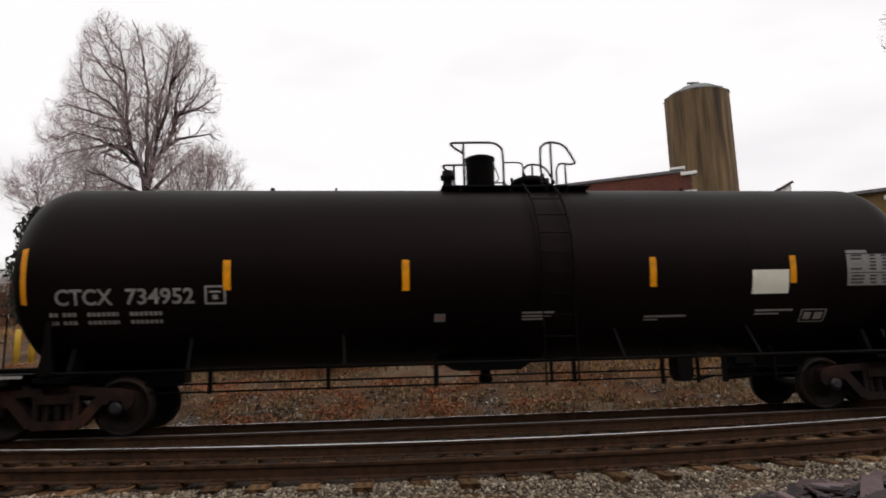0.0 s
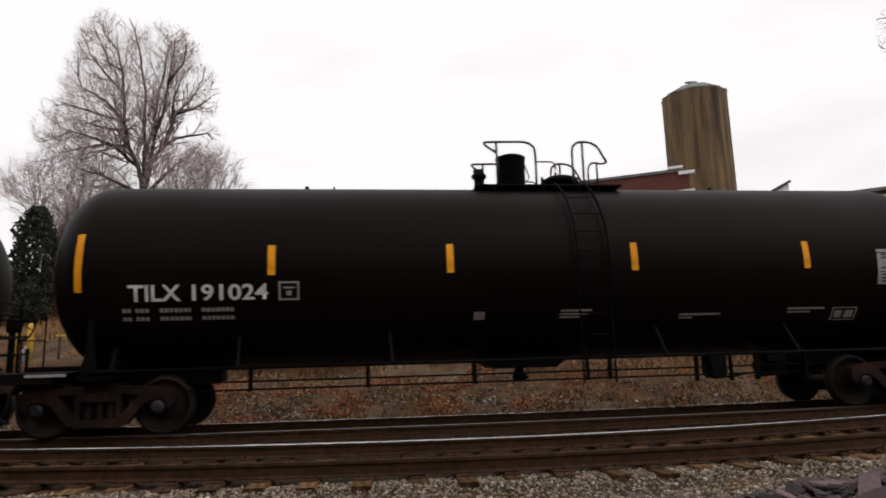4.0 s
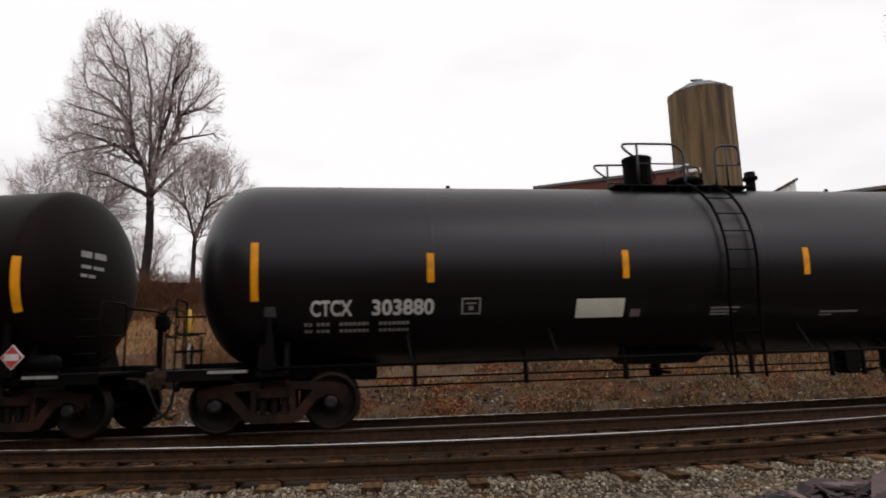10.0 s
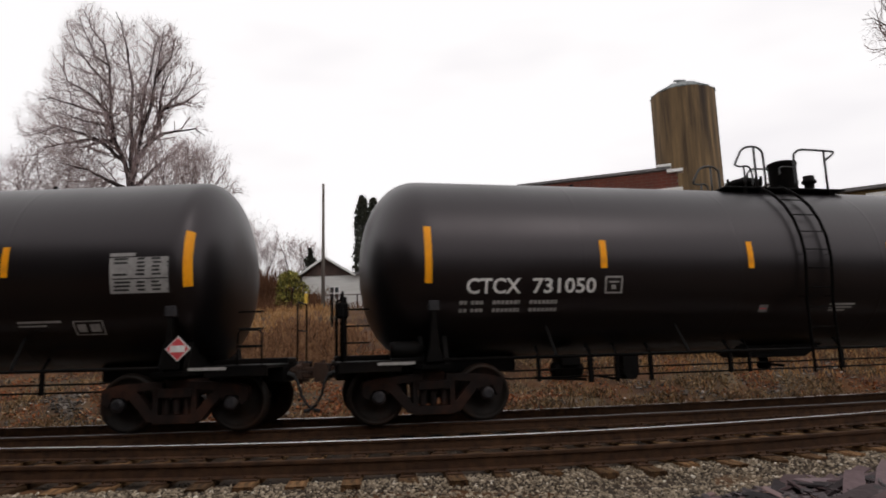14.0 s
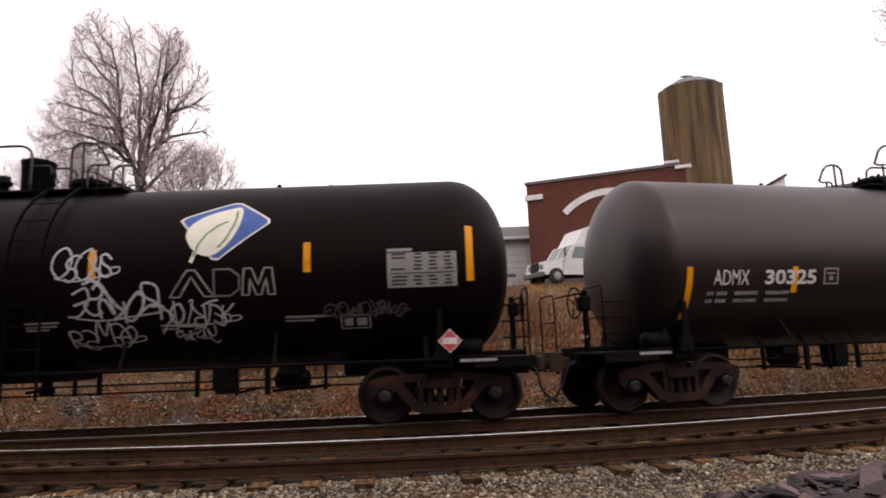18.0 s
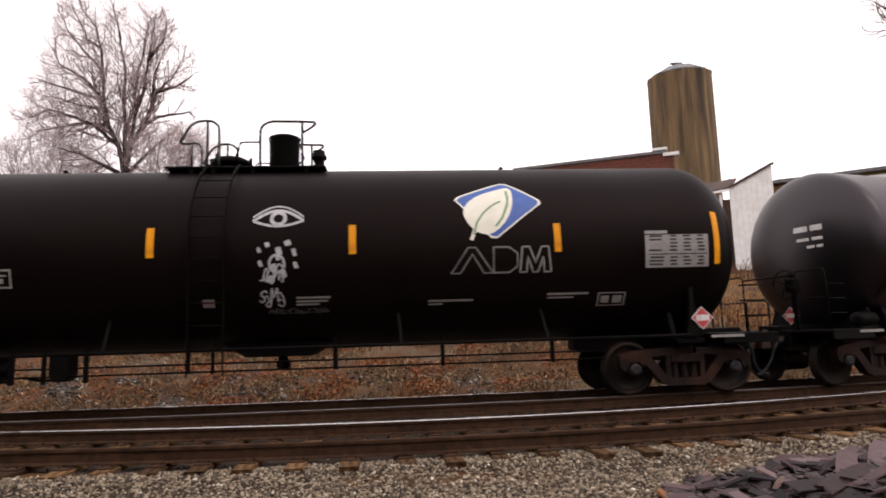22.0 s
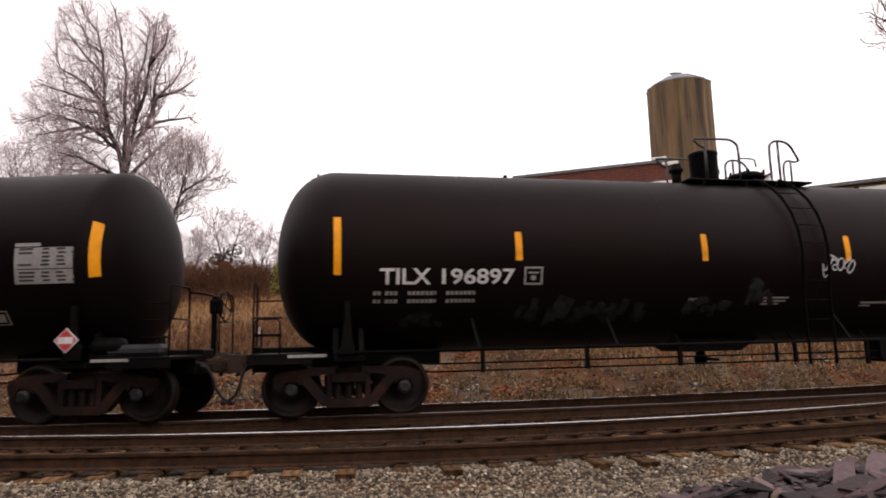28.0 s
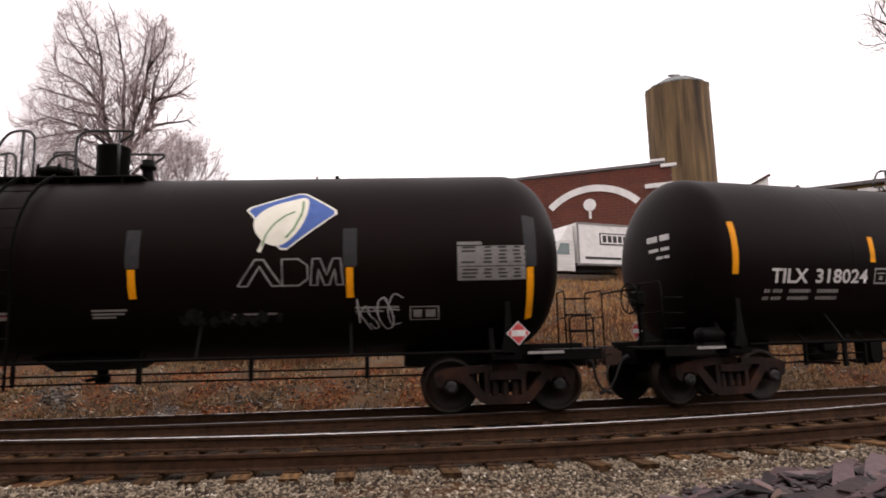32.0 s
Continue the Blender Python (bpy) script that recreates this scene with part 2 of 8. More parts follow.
M_LEAVES = palette("fallen_leaves", [(0.0, (0.04, 0.011, 0.004)), (0.25, (0.17, 0.042, 0.010)), (0.55, (0.33, 0.09, 0.018)), (0.8, (0.25, 0.095, 0.026)), (0.97, (0.32, 0.18, 0.085)), (1.0, (0.6, 0.53, 0.44))])
M_GRASS = palette("dry_grass", [(0.0, (0.09, 0.042, 0.016)), (0.4, (0.20, 0.115, 0.045)), (0.8, (0.28, 0.19, 0.085)), (1.0, (0.13, 0.10, 0.035))])
M_GROUND = mat("earth_and_litter", (0.028, 0.0135, 0.0065), (0.115, 0.050, 0.018), scale=0.9, rough=0.95, bump=0.9, fine=14, dirt=(0.125, 0.098, 0.062), dirt_amount=1.1, spec=0.2)
M_RUBBLE = palette("bank_rubble", [(0.0, (0.022, 0.017, 0.014)), (0.4, (0.065, 0.052, 0.042)), (0.7, (0.12, 0.098, 0.082)), (0.95, (0.19, 0.165, 0.14)), (1.0, (0.55, 0.5, 0.45))])
M_WEED = palette("dead_weeds", [(0.0, (0.045, 0.034, 0.021)), (0.35, (0.095, 0.064, 0.032)), (0.6, (0.18, 0.10, 0.042)), (0.85, (0.30, 0.165, 0.065)), (1.0, (0.42, 0.33, 0.21))])
M_BARK = mat("bark_dark", (0.018, 0.013, 0.013), (0.05, 0.038, 0.036), scale=3, rough=0.95, bump=0.6, stretch=(3, 3, 0.6), fine=20, spec=0.2)
M_TWIG = mat("twigs_grey_pink", (0.32, 0.25, 0.245), (0.52, 0.42, 0.41), scale=2, rough=0.95, bump=0.0, spec=0.2)
M_BRUSH = mat("brush_stems", (0.075, 0.034, 0.017), (0.17, 0.080, 0.041), scale=2, rough=0.95, bump=0.0, spec=0.2)
M_TIMBER = mat("roof_brown", (0.045, 0.028, 0.022), (0.09, 0.055, 0.045), scale=2, rough=0.9, bump=0.4)
M_SHINGLE = mat("old_shingles", (0.022, 0.0145, 0.009), (0.045, 0.030, 0.019), scale=3, rough=0.95, bump=0.5, stretch=(1, 1, 3), spec=0.15)
M_STRAW = palette("straw", [(0.0, (0.19, 0.085, 0.028)), (0.5, (0.36, 0.185, 0.066)), (1.0, (0.48, 0.29, 0.125))])
M_TANBRUSH = palette("tan_brush", [(0.0, (0.085, 0.036, 0.015)), (0.5, (0.18, 0.085, 0.036)), (1.0, (0.27, 0.145, 0.068))])
M_PINE = palette("conifer_needles", [(0.0, (0.010, 0.013, 0.008)), (0.5, (0.020, 0.023, 0.013)), (1.0, (0.045, 0.042, 0.022))])
M_BUSH = palette("yellow_green_foliage", [(0.0, (0.08, 0.085, 0.016)), (0.5, (0.20, 0.185, 0.035)), (1.0, (0.33, 0.27, 0.05))])
M_BRICK = mat("brick_red", (0.095, 0.026, 0.016), (0.165, 0.046, 0.028), scale=1.5, rough=0.9, bump=0.4, dirt=(0.1, 0.05, 0.035))
M_BRICKO = mat("brick_orange", (0.20, 0.085, 0.03), (0.30, 0.13, 0.05), scale=1.5, rough=0.9, bump=0.4, dirt=(0.16, 0.1, 0.04))
M_OCHRE = mat("ochre_boards", (0.16, 0.10, 0.035), (0.24, 0.15, 0.05), scale=1.2, rough=0.9, bump=0.3, stretch=(4, 4, 0.5))
M_MORTAR = mat("mortar_grey", (0.11, 0.08, 0.065), (0.17, 0.13, 0.11), scale=5, rough=0.95)
M_PAINT = mat("white_paint", (0.66, 0.65, 0.63), (0.78, 0.77, 0.75), scale=3, rough=0.6, bump=0.1, dirt=(0.5, 0.47, 0.43))
M_SIDING = mat("white_siding", (0.55, 0.54, 0.52), (0.68, 0.67, 0.64), scale=2, rough=0.7, bump=0.15, stretch=(0.3, 0.3, 5), dirt=(0.4, 0.37, 0.33))
M_ROOF = mat("roof_grey", (0.10, 0.095, 0.095), (0.19, 0.18, 0.18), scale=4, rough=0.9, bump=0.5, dirt=(0.08, 0.075, 0.07))
M_GLASS = mat("window_glass_dark", (0.03, 0.035, 0.04), (0.06, 0.065, 0.07), scale=2, rough=0.12, bump=0.0)
M_SILO = mat("silo_concrete", (0.060, 0.036, 0.016), (0.235, 0.152, 0.072), scale=0.95, rough=0.92, bump=0.5, fine=10, stretch=(1.5, 1.5, 0.13), dirt=(0.022, 0.014, 0.010), dirt_amount=1.0, rand=0.06, space="World")
M_LEAD = mat("silo_cap_metal", (0.07, 0.08, 0.08), (0.2, 0.22, 0.22), scale=2, rough=0.5, metal=0.5, dirt=(0.15, 0.13, 0.11))
M_CABG = mat("tinted_glass", (0.10, 0.15, 0.15), (0.17, 0.22, 0.215), scale=1.5, rough=0.12, bump=0.0)
M_TYRE = mat("rubber", (0.015, 0.015, 0.015), (0.03, 0.03, 0.03), scale=8, rough=0.9)
M_FENCE = mat("fence_rust_brown", (0.035, 0.018, 0.012), (0.08, 0.038, 0.024), scale=6, rough=0.85, bump=0.4, rand=0.3)
M_POLE = mat("pole_wood", (0.09, 0.075, 0.065), (0.17, 0.145, 0.125), scale=3, rough=0.9, bump=0.5, stretch=(5, 5, 0.3))
M_YPOST = mat("yellow_paint", (0.55, 0.33, 0.02), (0.65, 0.42, 0.04), scale=5, rough=0.5, bump=0.1, dirt=(0.2, 0.13, 0.05))
M_BLUEB = mat("blue_plastic", (0.05, 0.07, 0.3), (0.07, 0.1, 0.38), scale=5, rough=0.4)


# ---- mesh building ----
class Geo:
    """Collects simple solids into one mesh."""

    def __init__(self):
        self.v, self.f, self.m, self.smooth = [], [], [], []

    def add(self, verts, faces, mi=0, smooth=False):
        k = len(self.v)
        self.v += [tuple(p) for p in verts]
        for fc in faces:
            self.f.append([k + i for i in fc])
            self.m.append(mi)
            self.smooth.append(smooth)
        return self

    def box(self, a, b, mi=0, bev=0.0):
        (x0, y0, z0), (x1, y1, z1) = a, b
        if bev <= 0:
            vs = [(x, y, z) for x in (x0, x1) for y in (y0, y1) for z in (z0, z1)]
            return self.add(vs, [(0, 1, 3, 2), (4, 6, 7, 5), (0, 4, 5, 1), (2, 3, 7, 6), (0, 2, 6, 4), (1, 5, 7, 3)], mi)
        bev = min(bev, (x1 - x0) * 0.45, (y1 - y0) * 0.45, (z1 - z0) * 0.45)
        ring = lambda z, i: [(x0 + i, y0, z), (x1 - i, y0, z), (x1, y0 + i, z), (x1, y1 - i, z), (x1 - i, y1, z), (x0 + i, y1, z), (x0, y1 - i, z), (x0, y0 + i, z)]
        inner = lambda z: [(x0 + bev, y0 + bev, z), (x1 - bev, y0 + bev, z), (x1 - bev, y0 + bev, z), (x1 - bev, y1 - bev, z), (x1 - bev, y1 - bev, z), (x0 + bev, y1 - bev, z), (x0 + bev, y1 - bev, z), (x0 + bev, y0 + bev, z)]
        vs = inner(z0) + ring(z0 + bev, bev) + ring(z1 - bev, bev) + inner(z1)
        fs = [[8 * r + i, 8 * r + (i + 1) % 8, 8 * r + 8 + (i + 1) % 8, 8 * r + 8 + i] for r in range(3) for i in range(8)]
        fs += [[6, 4, 2, 0], [24, 26, 28, 30]]
        return self.add(vs, fs, mi)

    def obox(self, p, q, w, h, mi=0, up=(0, 0, 1)):
        """A bar from p to q, w wide and h high."""
        p, q = Vector(p), Vector(q)
        d = (q - p).normalized()
        u = Vector(up)
        if abs(d.dot(u)) > 0.98:
            u = Vector((0, 1, 0))
        s = d.cross(u).normalized()
        t = s.cross(d)
        vs = [e + s * (a * w / 2) + t * (b * h / 2) for e in (p, q) for a, b in ((-1, -1), (1, -1), (1, 1), (-1, 1))]
        return self.add(vs, [(3, 2, 1, 0), (4, 5, 6, 7), (0, 1, 5, 4), (1, 2, 6, 5), (2, 3, 7, 6), (3, 0, 4, 7)], mi)

    def tube(self, pts, r, n=8, mi=0, caps=True):
        """A pipe along points; r is one radius or one for each point."""
        pts = [Vector(p) for p in pts]
        rs = r if isinstance(r, (list, tuple)) else [r] * len(pts)
        vs, side = [], None
        for i, p in enumerate(pts):
            d = (pts[min(i + 1, len(pts) - 1)] - pts[max(i - 1, 0)]).normalized()
            if side is None:
                side = d.cross(Vector((0, 0, 1)) if abs(d.z) < 0.9 else Vector((0, 1, 0))).normalized()
            side = (side - d * side.dot(d)).normalized()
            o = d.cross(side)
            vs += [p + (side * math.cos(a) + o * math.sin(a)) * rs[i] for a in (math.tau * j / n for j in range(n))]
        fs = [[i * n + j, i * n + (j + 1) % n, (i + 1) * n + (j + 1) % n, (i + 1) * n + j] for i in range(len(pts) - 1) for j in range(n)]
        self.add(vs, fs, mi, True)
        if caps:
            k = len(self.v) - len(vs)
            for ring, rev in ((range(n), True), (range((len(pts) - 1) * n, len(pts) * n), False)):
                fc = [k + j for j in ring]
                self.f.append(fc[::-1] if rev else fc)
                self.m.append(mi)
                self.smooth.append(False)
        return self

    def lathe(self, prof, axis="z", at=(0, 0, 0), n=24, mi=0, smooth=True, squash=1.0):
        """Turns (along, radius) pairs about an axis."""
        vs = []
        for h, r in prof:
            for j in range(n):
                c, s = r * math.cos(math.tau * j / n), r * math.sin(math.tau * j / n) * squash
                vs.append({"z": (c, s, h), "x": (h, c, s), "y": (s, h, c)}[axis])
        vs = [(x + at[0], y + at[1], z + at[2]) for x, y, z in vs]
        fs = [[i * n + j, i * n + (j + 1) % n, (i + 1) * n + (j + 1) % n, (i + 1) * n + j] for i in range(len(prof) - 1) for j in range(n)]
        self.add(vs, fs, mi, smooth)
        k = len(self.v) - len(vs)
        for i, rev in ((0, True), (len(prof) - 1, False)):
            if prof[i][1] > 1e-4:
                fc = [k + i * n + j for j in range(n)]
                self.f.append(fc[::-1] if rev else fc)
                self.m.append(mi)
                self.smooth.append(False)
        return self

    def slab(self, outline, y0, y1, mi=0):
        """A plate with an (x, z) outline, from y0 to y1."""
        n = len(outline)
        vs = [(x, y0, z) for x, z in outline] + [(x, y1, z) for x, z in outline]
        fs = [list(range(n)), list(range(2 * n - 1, n - 1, -1))] + [[i, i + n, (i + 1) % n + n, (i + 1) % n] for i in range(n)]
        return self.add(vs, fs, mi)

    def mesh(self, name, mats):
        me = bpy.data.meshes.new(name)
        me.from_pydata(self.v, [], self.f)
        me.polygons.foreach_set("material_index", self.m)
        me.polygons.foreach_set("use_smooth", self.smooth)
        for x in (mats if isinstance(mats, (list, tuple)) else [mats]):
            me.materials.append(x)
        bm = bmesh.new()
        bm.from_mesh(me)
        bmesh.ops.recalc_face_normals(bm, faces=bm.faces)
        bm.to_mesh(me)
        bm.free()
        return me


def part(name, data, parent, label="", m=None):
    ob = new(name, data)
    ob.parent = parent
    if m is not None:
        ob.matrix_basis = m
    if label:
        tagged(ob, label)
    return ob


def thing(name, label, category, group="", kind="", m=None, data=None):
    ob = new(name, data)
    if m is not None:
        ob.matrix_basis = m
    return tagged(ob, label, category, group, kind)


def arr_mesh(name, v, f, material, smooth=False):
    """One mesh from numpy vertices and equal-sided faces."""
    me = bpy.data.meshes.new(name)
    v, f = np.asarray(v, dtype=np.float32), np.asarray(f, dtype=np.int32)
    me.vertices.add(len(v))
    me.vertices.foreach_set("co", v.ravel())
    k = f.shape[1]
    me.loops.add(f.size)
    me.loops.foreach_set("vertex_index", f.ravel())
    me.polygons.add(len(f))
    me.polygons.foreach_set("loop_start", np.arange(0, f.size, k, dtype=np.int32))
    me.polygons.foreach_set("use_smooth", np.full(len(f), smooth))
    me.update(calc_edges=True)
    me.materials.append(material)
    return me


# ---- the line: a gentle bend, straight beyond it ----
BEND, TURN, NEAR0 = 0.013515, 7.294, 9.253
S_IN, S_OUT = -24.0, 30.0


def line_at(s, off=0.0):
    """Place and heading (radians) at s metres along, off metres beyond the near track's far rail."""
    h0 = radians(TURN)
    q = min(max(s, S_IN), S_OUT)
    h = h0 + q * BEND
    cx, cy = -math.sin(h0) / BEND, NEAR0 + math.cos(h0) / BEND
    r = 1 / BEND - off
    x, y = cx + r * math.sin(h), cy - r * math.cos(h)
    return x + (s - q) * math.cos(h), y + (s - q) * math.sin(h), h


def bow(s):
    """The empty track swings a little closer to the train's track at both ends of the bend."""
    q = min(abs(s - 0.9), 9.0) / 7.0
    return 0.72 * q * q / (1 + 0.25 * q * q) - 0.24


GAP = 1.547
TRAIN = GAP + 0.752


def beyond(x, y):
    """Rough distance past the near track, for the lie of the land."""
    a = radians(TURN)
    return (y - NEAR0) * math.cos(a) - x * math.sin(a) - 0.0067 * x * x * (1 if abs(x) < 20 else 400 / (x * x))


def land(x, y):
    o = beyond(x, y)
    if o < -2.5:
        z = -0.315 - 0.05 * min(max(-2.2 - o, 0), 2.0) - 0.05 * min(max(-4.2 - o, 0), 6)
    elif o < -1.75:
        z = -0.242 + 0.22 * min(o + 2.1, 0)
    elif o < 4.4:
        z = -0.26
    else:
        z = -0.26 - 0.12 * min(o - 4.4, 1.5)
        side = min(max((0.07 - x / max(y, 1.0)) / 0.15, 0), 1)      # the bank is lower towards the houses
        z += 0.272 * min(max(o - 6.8, 0), 18.6) * (1 - 0.26 * side * side * (3 - 2 * side)) + 0.035 * min(max(o - 25.4, 0), 60)
        z += 0.10 * noise.noise((x * 0.35, y * 0.35, 0)) * min(max(o - 5.5, 0), 3)
    return z


def build_ground():
    xs = [-3000, -900, -300, -120, -70, -50] + [-40 + i * 1.0 for i in range(81)] + [50, 70, 120, 300, 900, 3000]
    ys = [-3000, -600, -150, -40, -15, -6, -2, 1, 3] + [4 + i * 0.5 for i in range(60)] + [34 + 2 * i for i in range(24)] + [90, 110, 150, 250, 600, 3000]
    v = [(x, y, land(x, y)) for y in ys for x in xs]
    n = len(xs)
    f = [(j * n + i, j * n + i + 1, (j + 1) * n + i + 1, (j + 1) * n + i) for j in range(len(ys) - 1) for i in range(n - 1)]
    thing("ground", "bare winter earth bank with leaf litter and dry grass", "ground", kind="structure", data=arr_mesh("ground", v, f, M_GROUND, True))


build_ground()

RAIL_PROF = ((-0.07, -0.178), (-0.07, -0.168), (-0.012, -0.15), (-0.010, -0.05), (-0.036, -0.040), (-0.036, -0.007), (-0.028, -0.0012), (-0.012, 0.0),
             (0.012, 0.0), (0.026, -0.0015), (0.036, -0.012), (0.036, -0.040), (0.010, -0.05), (0.012, -0.15), (0.07, -0.168), (0.07, -0.178))


def rail_mesh(off, top, swing):
    g = Geo()
    ss = [-260, -120, -60] + [-40 + i for i in range(101)] + [90, 160, 300]
    n = len(RAIL_PROF)
    vs = []
    for s in ss:
        x, y, h = line_at(s, off + swing(s))
        vs += [(x - a * math.sin(h), y + a * math.cos(h), z) for a, z in RAIL_PROF]
    for i in range(len(ss) - 1):
        for j in range(n):
            k = (j + 1) % n
            polished = 5 <= j <= 8
            g.m.append(1 if polished else 0)
            g.smooth.append(False)
            g.f.append([i * n + j, i * n + k, (i + 1) * n + k, (i + 1) * n + j])
    g.v = vs
    return g.mesh("rail", [M_RAIL, top])


def tie_mesh(seed, near=1.29):
    rnd = random.Random(seed)
    g = Geo()
    g.box((-0.11, -near, -0.36), (0.11, 1.29, -0.19), 0, 0.014)
    for v in range(len(g.v)):
        x, y, z = g.v[v]
        g.v[v] = (x + rnd.uniform(-0.008, 0.008), y + rnd.uniform(-0.02, 0.02), z + rnd.uniform(-0.006, 0.003))
    for c in (-0.752, 0.752):
        g.box((-0.09, c - 0.19, -0.19), (0.09, c + 0.19, -0.176), 1, 0.004)
        for a in (-0.055, 0.055):
            g.box((a - 0.012, c - 0.115, -0.178), (a + 0.012, c - 0.085, -0.145), 1)
            g.box((a - 0.012, c + 0.085, -0.178), (a + 0.012, c + 0.115, -0.145), 1)
    return g.mesh("tie", [M_TIE, M_RAIL])


def build_track(name, label, centre, tops, lo, hi, seed, near=1.29, swing=lambda s: 0.0):
    t = thing(name, label, "railway track", kind="structure")
    part("rail", rail_mesh(centre - 0.752, tops[0], swing), t, "steel rail nearer the path, rust-brown sides")
    part("rail", rail_mesh(centre + 0.752, tops[1], swing), t, "steel rail with a bright worn head")
    rnd = random.Random(seed)
    kinds = [tie_mesh(seed + k, near + 0.05 * k) for k in range(4)]
    s = lo
    while s < hi:
        x, y, h = line_at(s, centre + swing(s) + rnd.uniform(-0.05, 0.05))
        part("tie", rnd.choice(kinds), t, m=pose(x, y, rnd.uniform(-0.012, 0.004), rnd.uniform(-0.5, 0.5), rnd.uniform(-0.8, 0.8), math.degrees(h) + rnd.uniform(-1.6, 1.6)))
        s += 0.53 + rnd.uniform(-0.05, 0.05)
    return t


build_track("railway_track_near", "empty railway track with rusty rail, weathered timber ties and ballast", -0.752, (M_RAIL, M_RAILTOP), -16, 26, 5, 1.10, bow)
build_track("railway_track_far", "railway track under the train with polished rails", TRAIN, (M_RAILDIM, M_RAILTOP), -16, 28, 9)


def stones(name, label, spots, size, material, seed, flat=0.75):
    """Broken stones at given spots, one mesh."""
    rnd = np.random.RandomState(seed)
    p = (1 + 5 ** 0.5) / 2
    iv = np.array([(-1, p, 0), (1, p, 0), (-1, -p, 0), (1, -p, 0), (0, -1, p), (0, 1, p), (0, -1, -p), (0, 1, -p), (p, 0, -1), (p, 0, 1), (-p, 0, -1), (-p, 0, 1)], float) / 1.9
    fi = np.array([(0, 11, 5), (0, 5, 1), (0, 1, 7), (0, 7, 10), (0, 10, 11), (1, 5, 9), (5, 11, 4), (11, 10, 2), (10, 7, 6), (7, 1, 8),
                   (3, 9, 4), (3, 4, 2), (3, 2, 6), (3, 6, 8), (3, 8, 9), (4, 9, 5), (2, 4, 11), (6, 2, 10), (8, 6, 7), (9, 8, 1)])
    n = len(spots)
    v = np.repeat(iv[None], n, 0) * rnd.uniform(0.55, 1.35, (n, 12, 1))
    v *= rnd.uniform(0.6, 1.4, (n, 1, 3)) * np.array([1, 1, flat])
    a = rnd.uniform(0, math.tau, n)
    tilt = rnd.uniform(-0.6, 0.6, n)
    ca, sa, ct, st = np.cos(a)[:, None], np.sin(a)[:, None], np.cos(tilt)[:, None], np.sin(tilt)[:, None]
    x, y, z = v[..., 0], v[..., 1], v[..., 2]
    y, z = y * ct - z * st, y * st + z * ct
    x, y = x * ca - y * sa, x * sa + y * ca
    v = np.stack([x, y, z], -1) * (size * rnd.uniform(0.5, 1.35, (n, 1, 1))) + np.asarray(spots)[:, None, :]
    f = (fi[None] + 12 * np.arange(n)[:, None, None]).reshape(-1, 3)
    return thing(name, label, "gravel", kind="stuff", data=arr_mesh(name, v.reshape(-1, 3), f, material))


def bed():
    """The strip of ballast that carries both tracks."""
    ss = [-200, -90, -45] + [-24 + 0.5 * i for i in range(120)] + [60, 120, 220]
    oo = [-5.2, -4.4, -3.6, -3.0, -2.6, -2.35, -2.1, -1.9, -1.7, -1.0, 0.0, 1.0, 2.0, 3.2, 4.2, 4.8]
    v = []
    for s in ss:
        for o in oo:
            x, y, h = line_at(s, o)
            k = 0.006 + 0.012 * noise.noise((x * 3, y * 3, 1))
            z = -1.0 if o < -1.75 else -0.26 - 0.12 * max(o - 4.4, 0)
            v.append((x, y, max(z, land(x, y)) + k - (0.04 if o in (-5.2, 4.8) else 0)))
    n = len(oo)
    f = [(i * n + j, i * n + j + 1, (i + 1) * n + j + 1, (i + 1) * n + j) for i in range(len(ss) - 1) for j in range(n - 1)]
    thing("ballast_bed", "packed grey-brown ballast under both tracks", "ballast", kind="structure", data=arr_mesh("ballast_bed", v, f, M_BED, True))


def ballast():
    bed()
    rnd = random.Random(3)
    spots = []
    for _ in range(46000):
        s, o = rnd.uniform(-6, 10), rnd.uniform(-3.75, -1.72)
        x, y, h = line_at(s, o)
        spots.append((x, y, land(x, y) + rnd.uniform(-0.004, 0.018)))
    # stones under and beside the train, with the shadow in their colour
    shaded = []
    for _ in range(14000):
        s, o = rnd.uniform(-9, 18), rnd.uniform(-1.9, 5.2)
        x, y, h = line_at(s, o)
        shaded.append((x, y, -0.258 + rnd.uniform(-0.016, 0.012)))
    stones("track_ballast", "grey-brown crushed stone ballast round the ties", spots, 0.0185, M_GRAVEL, 4)
    stones("oily_ballast", "ballast between the rails, coloured dark for the train's shadow", shaded, 0.021, M_SHADED, 9)


ballast()


# ---- tank cars ----
ZC, RT = 2.615, 1.595        # tank axis height and radius
HALF, DOME = 7.95, 0.85      # tank half length, and how deep its rounded heads are
ENDS = [HALF, HALF]          # the two ends of the car being built, which differ by maker


def dome(e):
    return min(DOME + 0.2, max(0.55, ENDS[e] - 7.05))


TRUCK, AXLE = 6.964, 0.89     # bogie centres and half wheelbase
WHEEL_R = 0.457


def on_tank(u, a, lift=0.004):
    """A place on the near side of the tank: u metres along, a degrees above its middle line."""
    r = RT
    e = 1 if u > 0 else 0
    knuckle = ENDS[e] - dome(e)
    if abs(u) > knuckle:
        r = RT * (1 - min(0.999, (abs(u) - knuckle) / dome(e)) ** 2.2) ** (1 / 2.2)
    c = math.asin(max(-0.999, min(0.999, (0.075 + 1.52 * math.sin(radians(a))) / RT))) if a < 75 else radians(a)
    return (u, -(r + lift) * math.cos(c), ZC + (r + lift) * math.sin(c))


DEG = math.degrees(1 / 1.52)   # degrees of tank per metre of girth


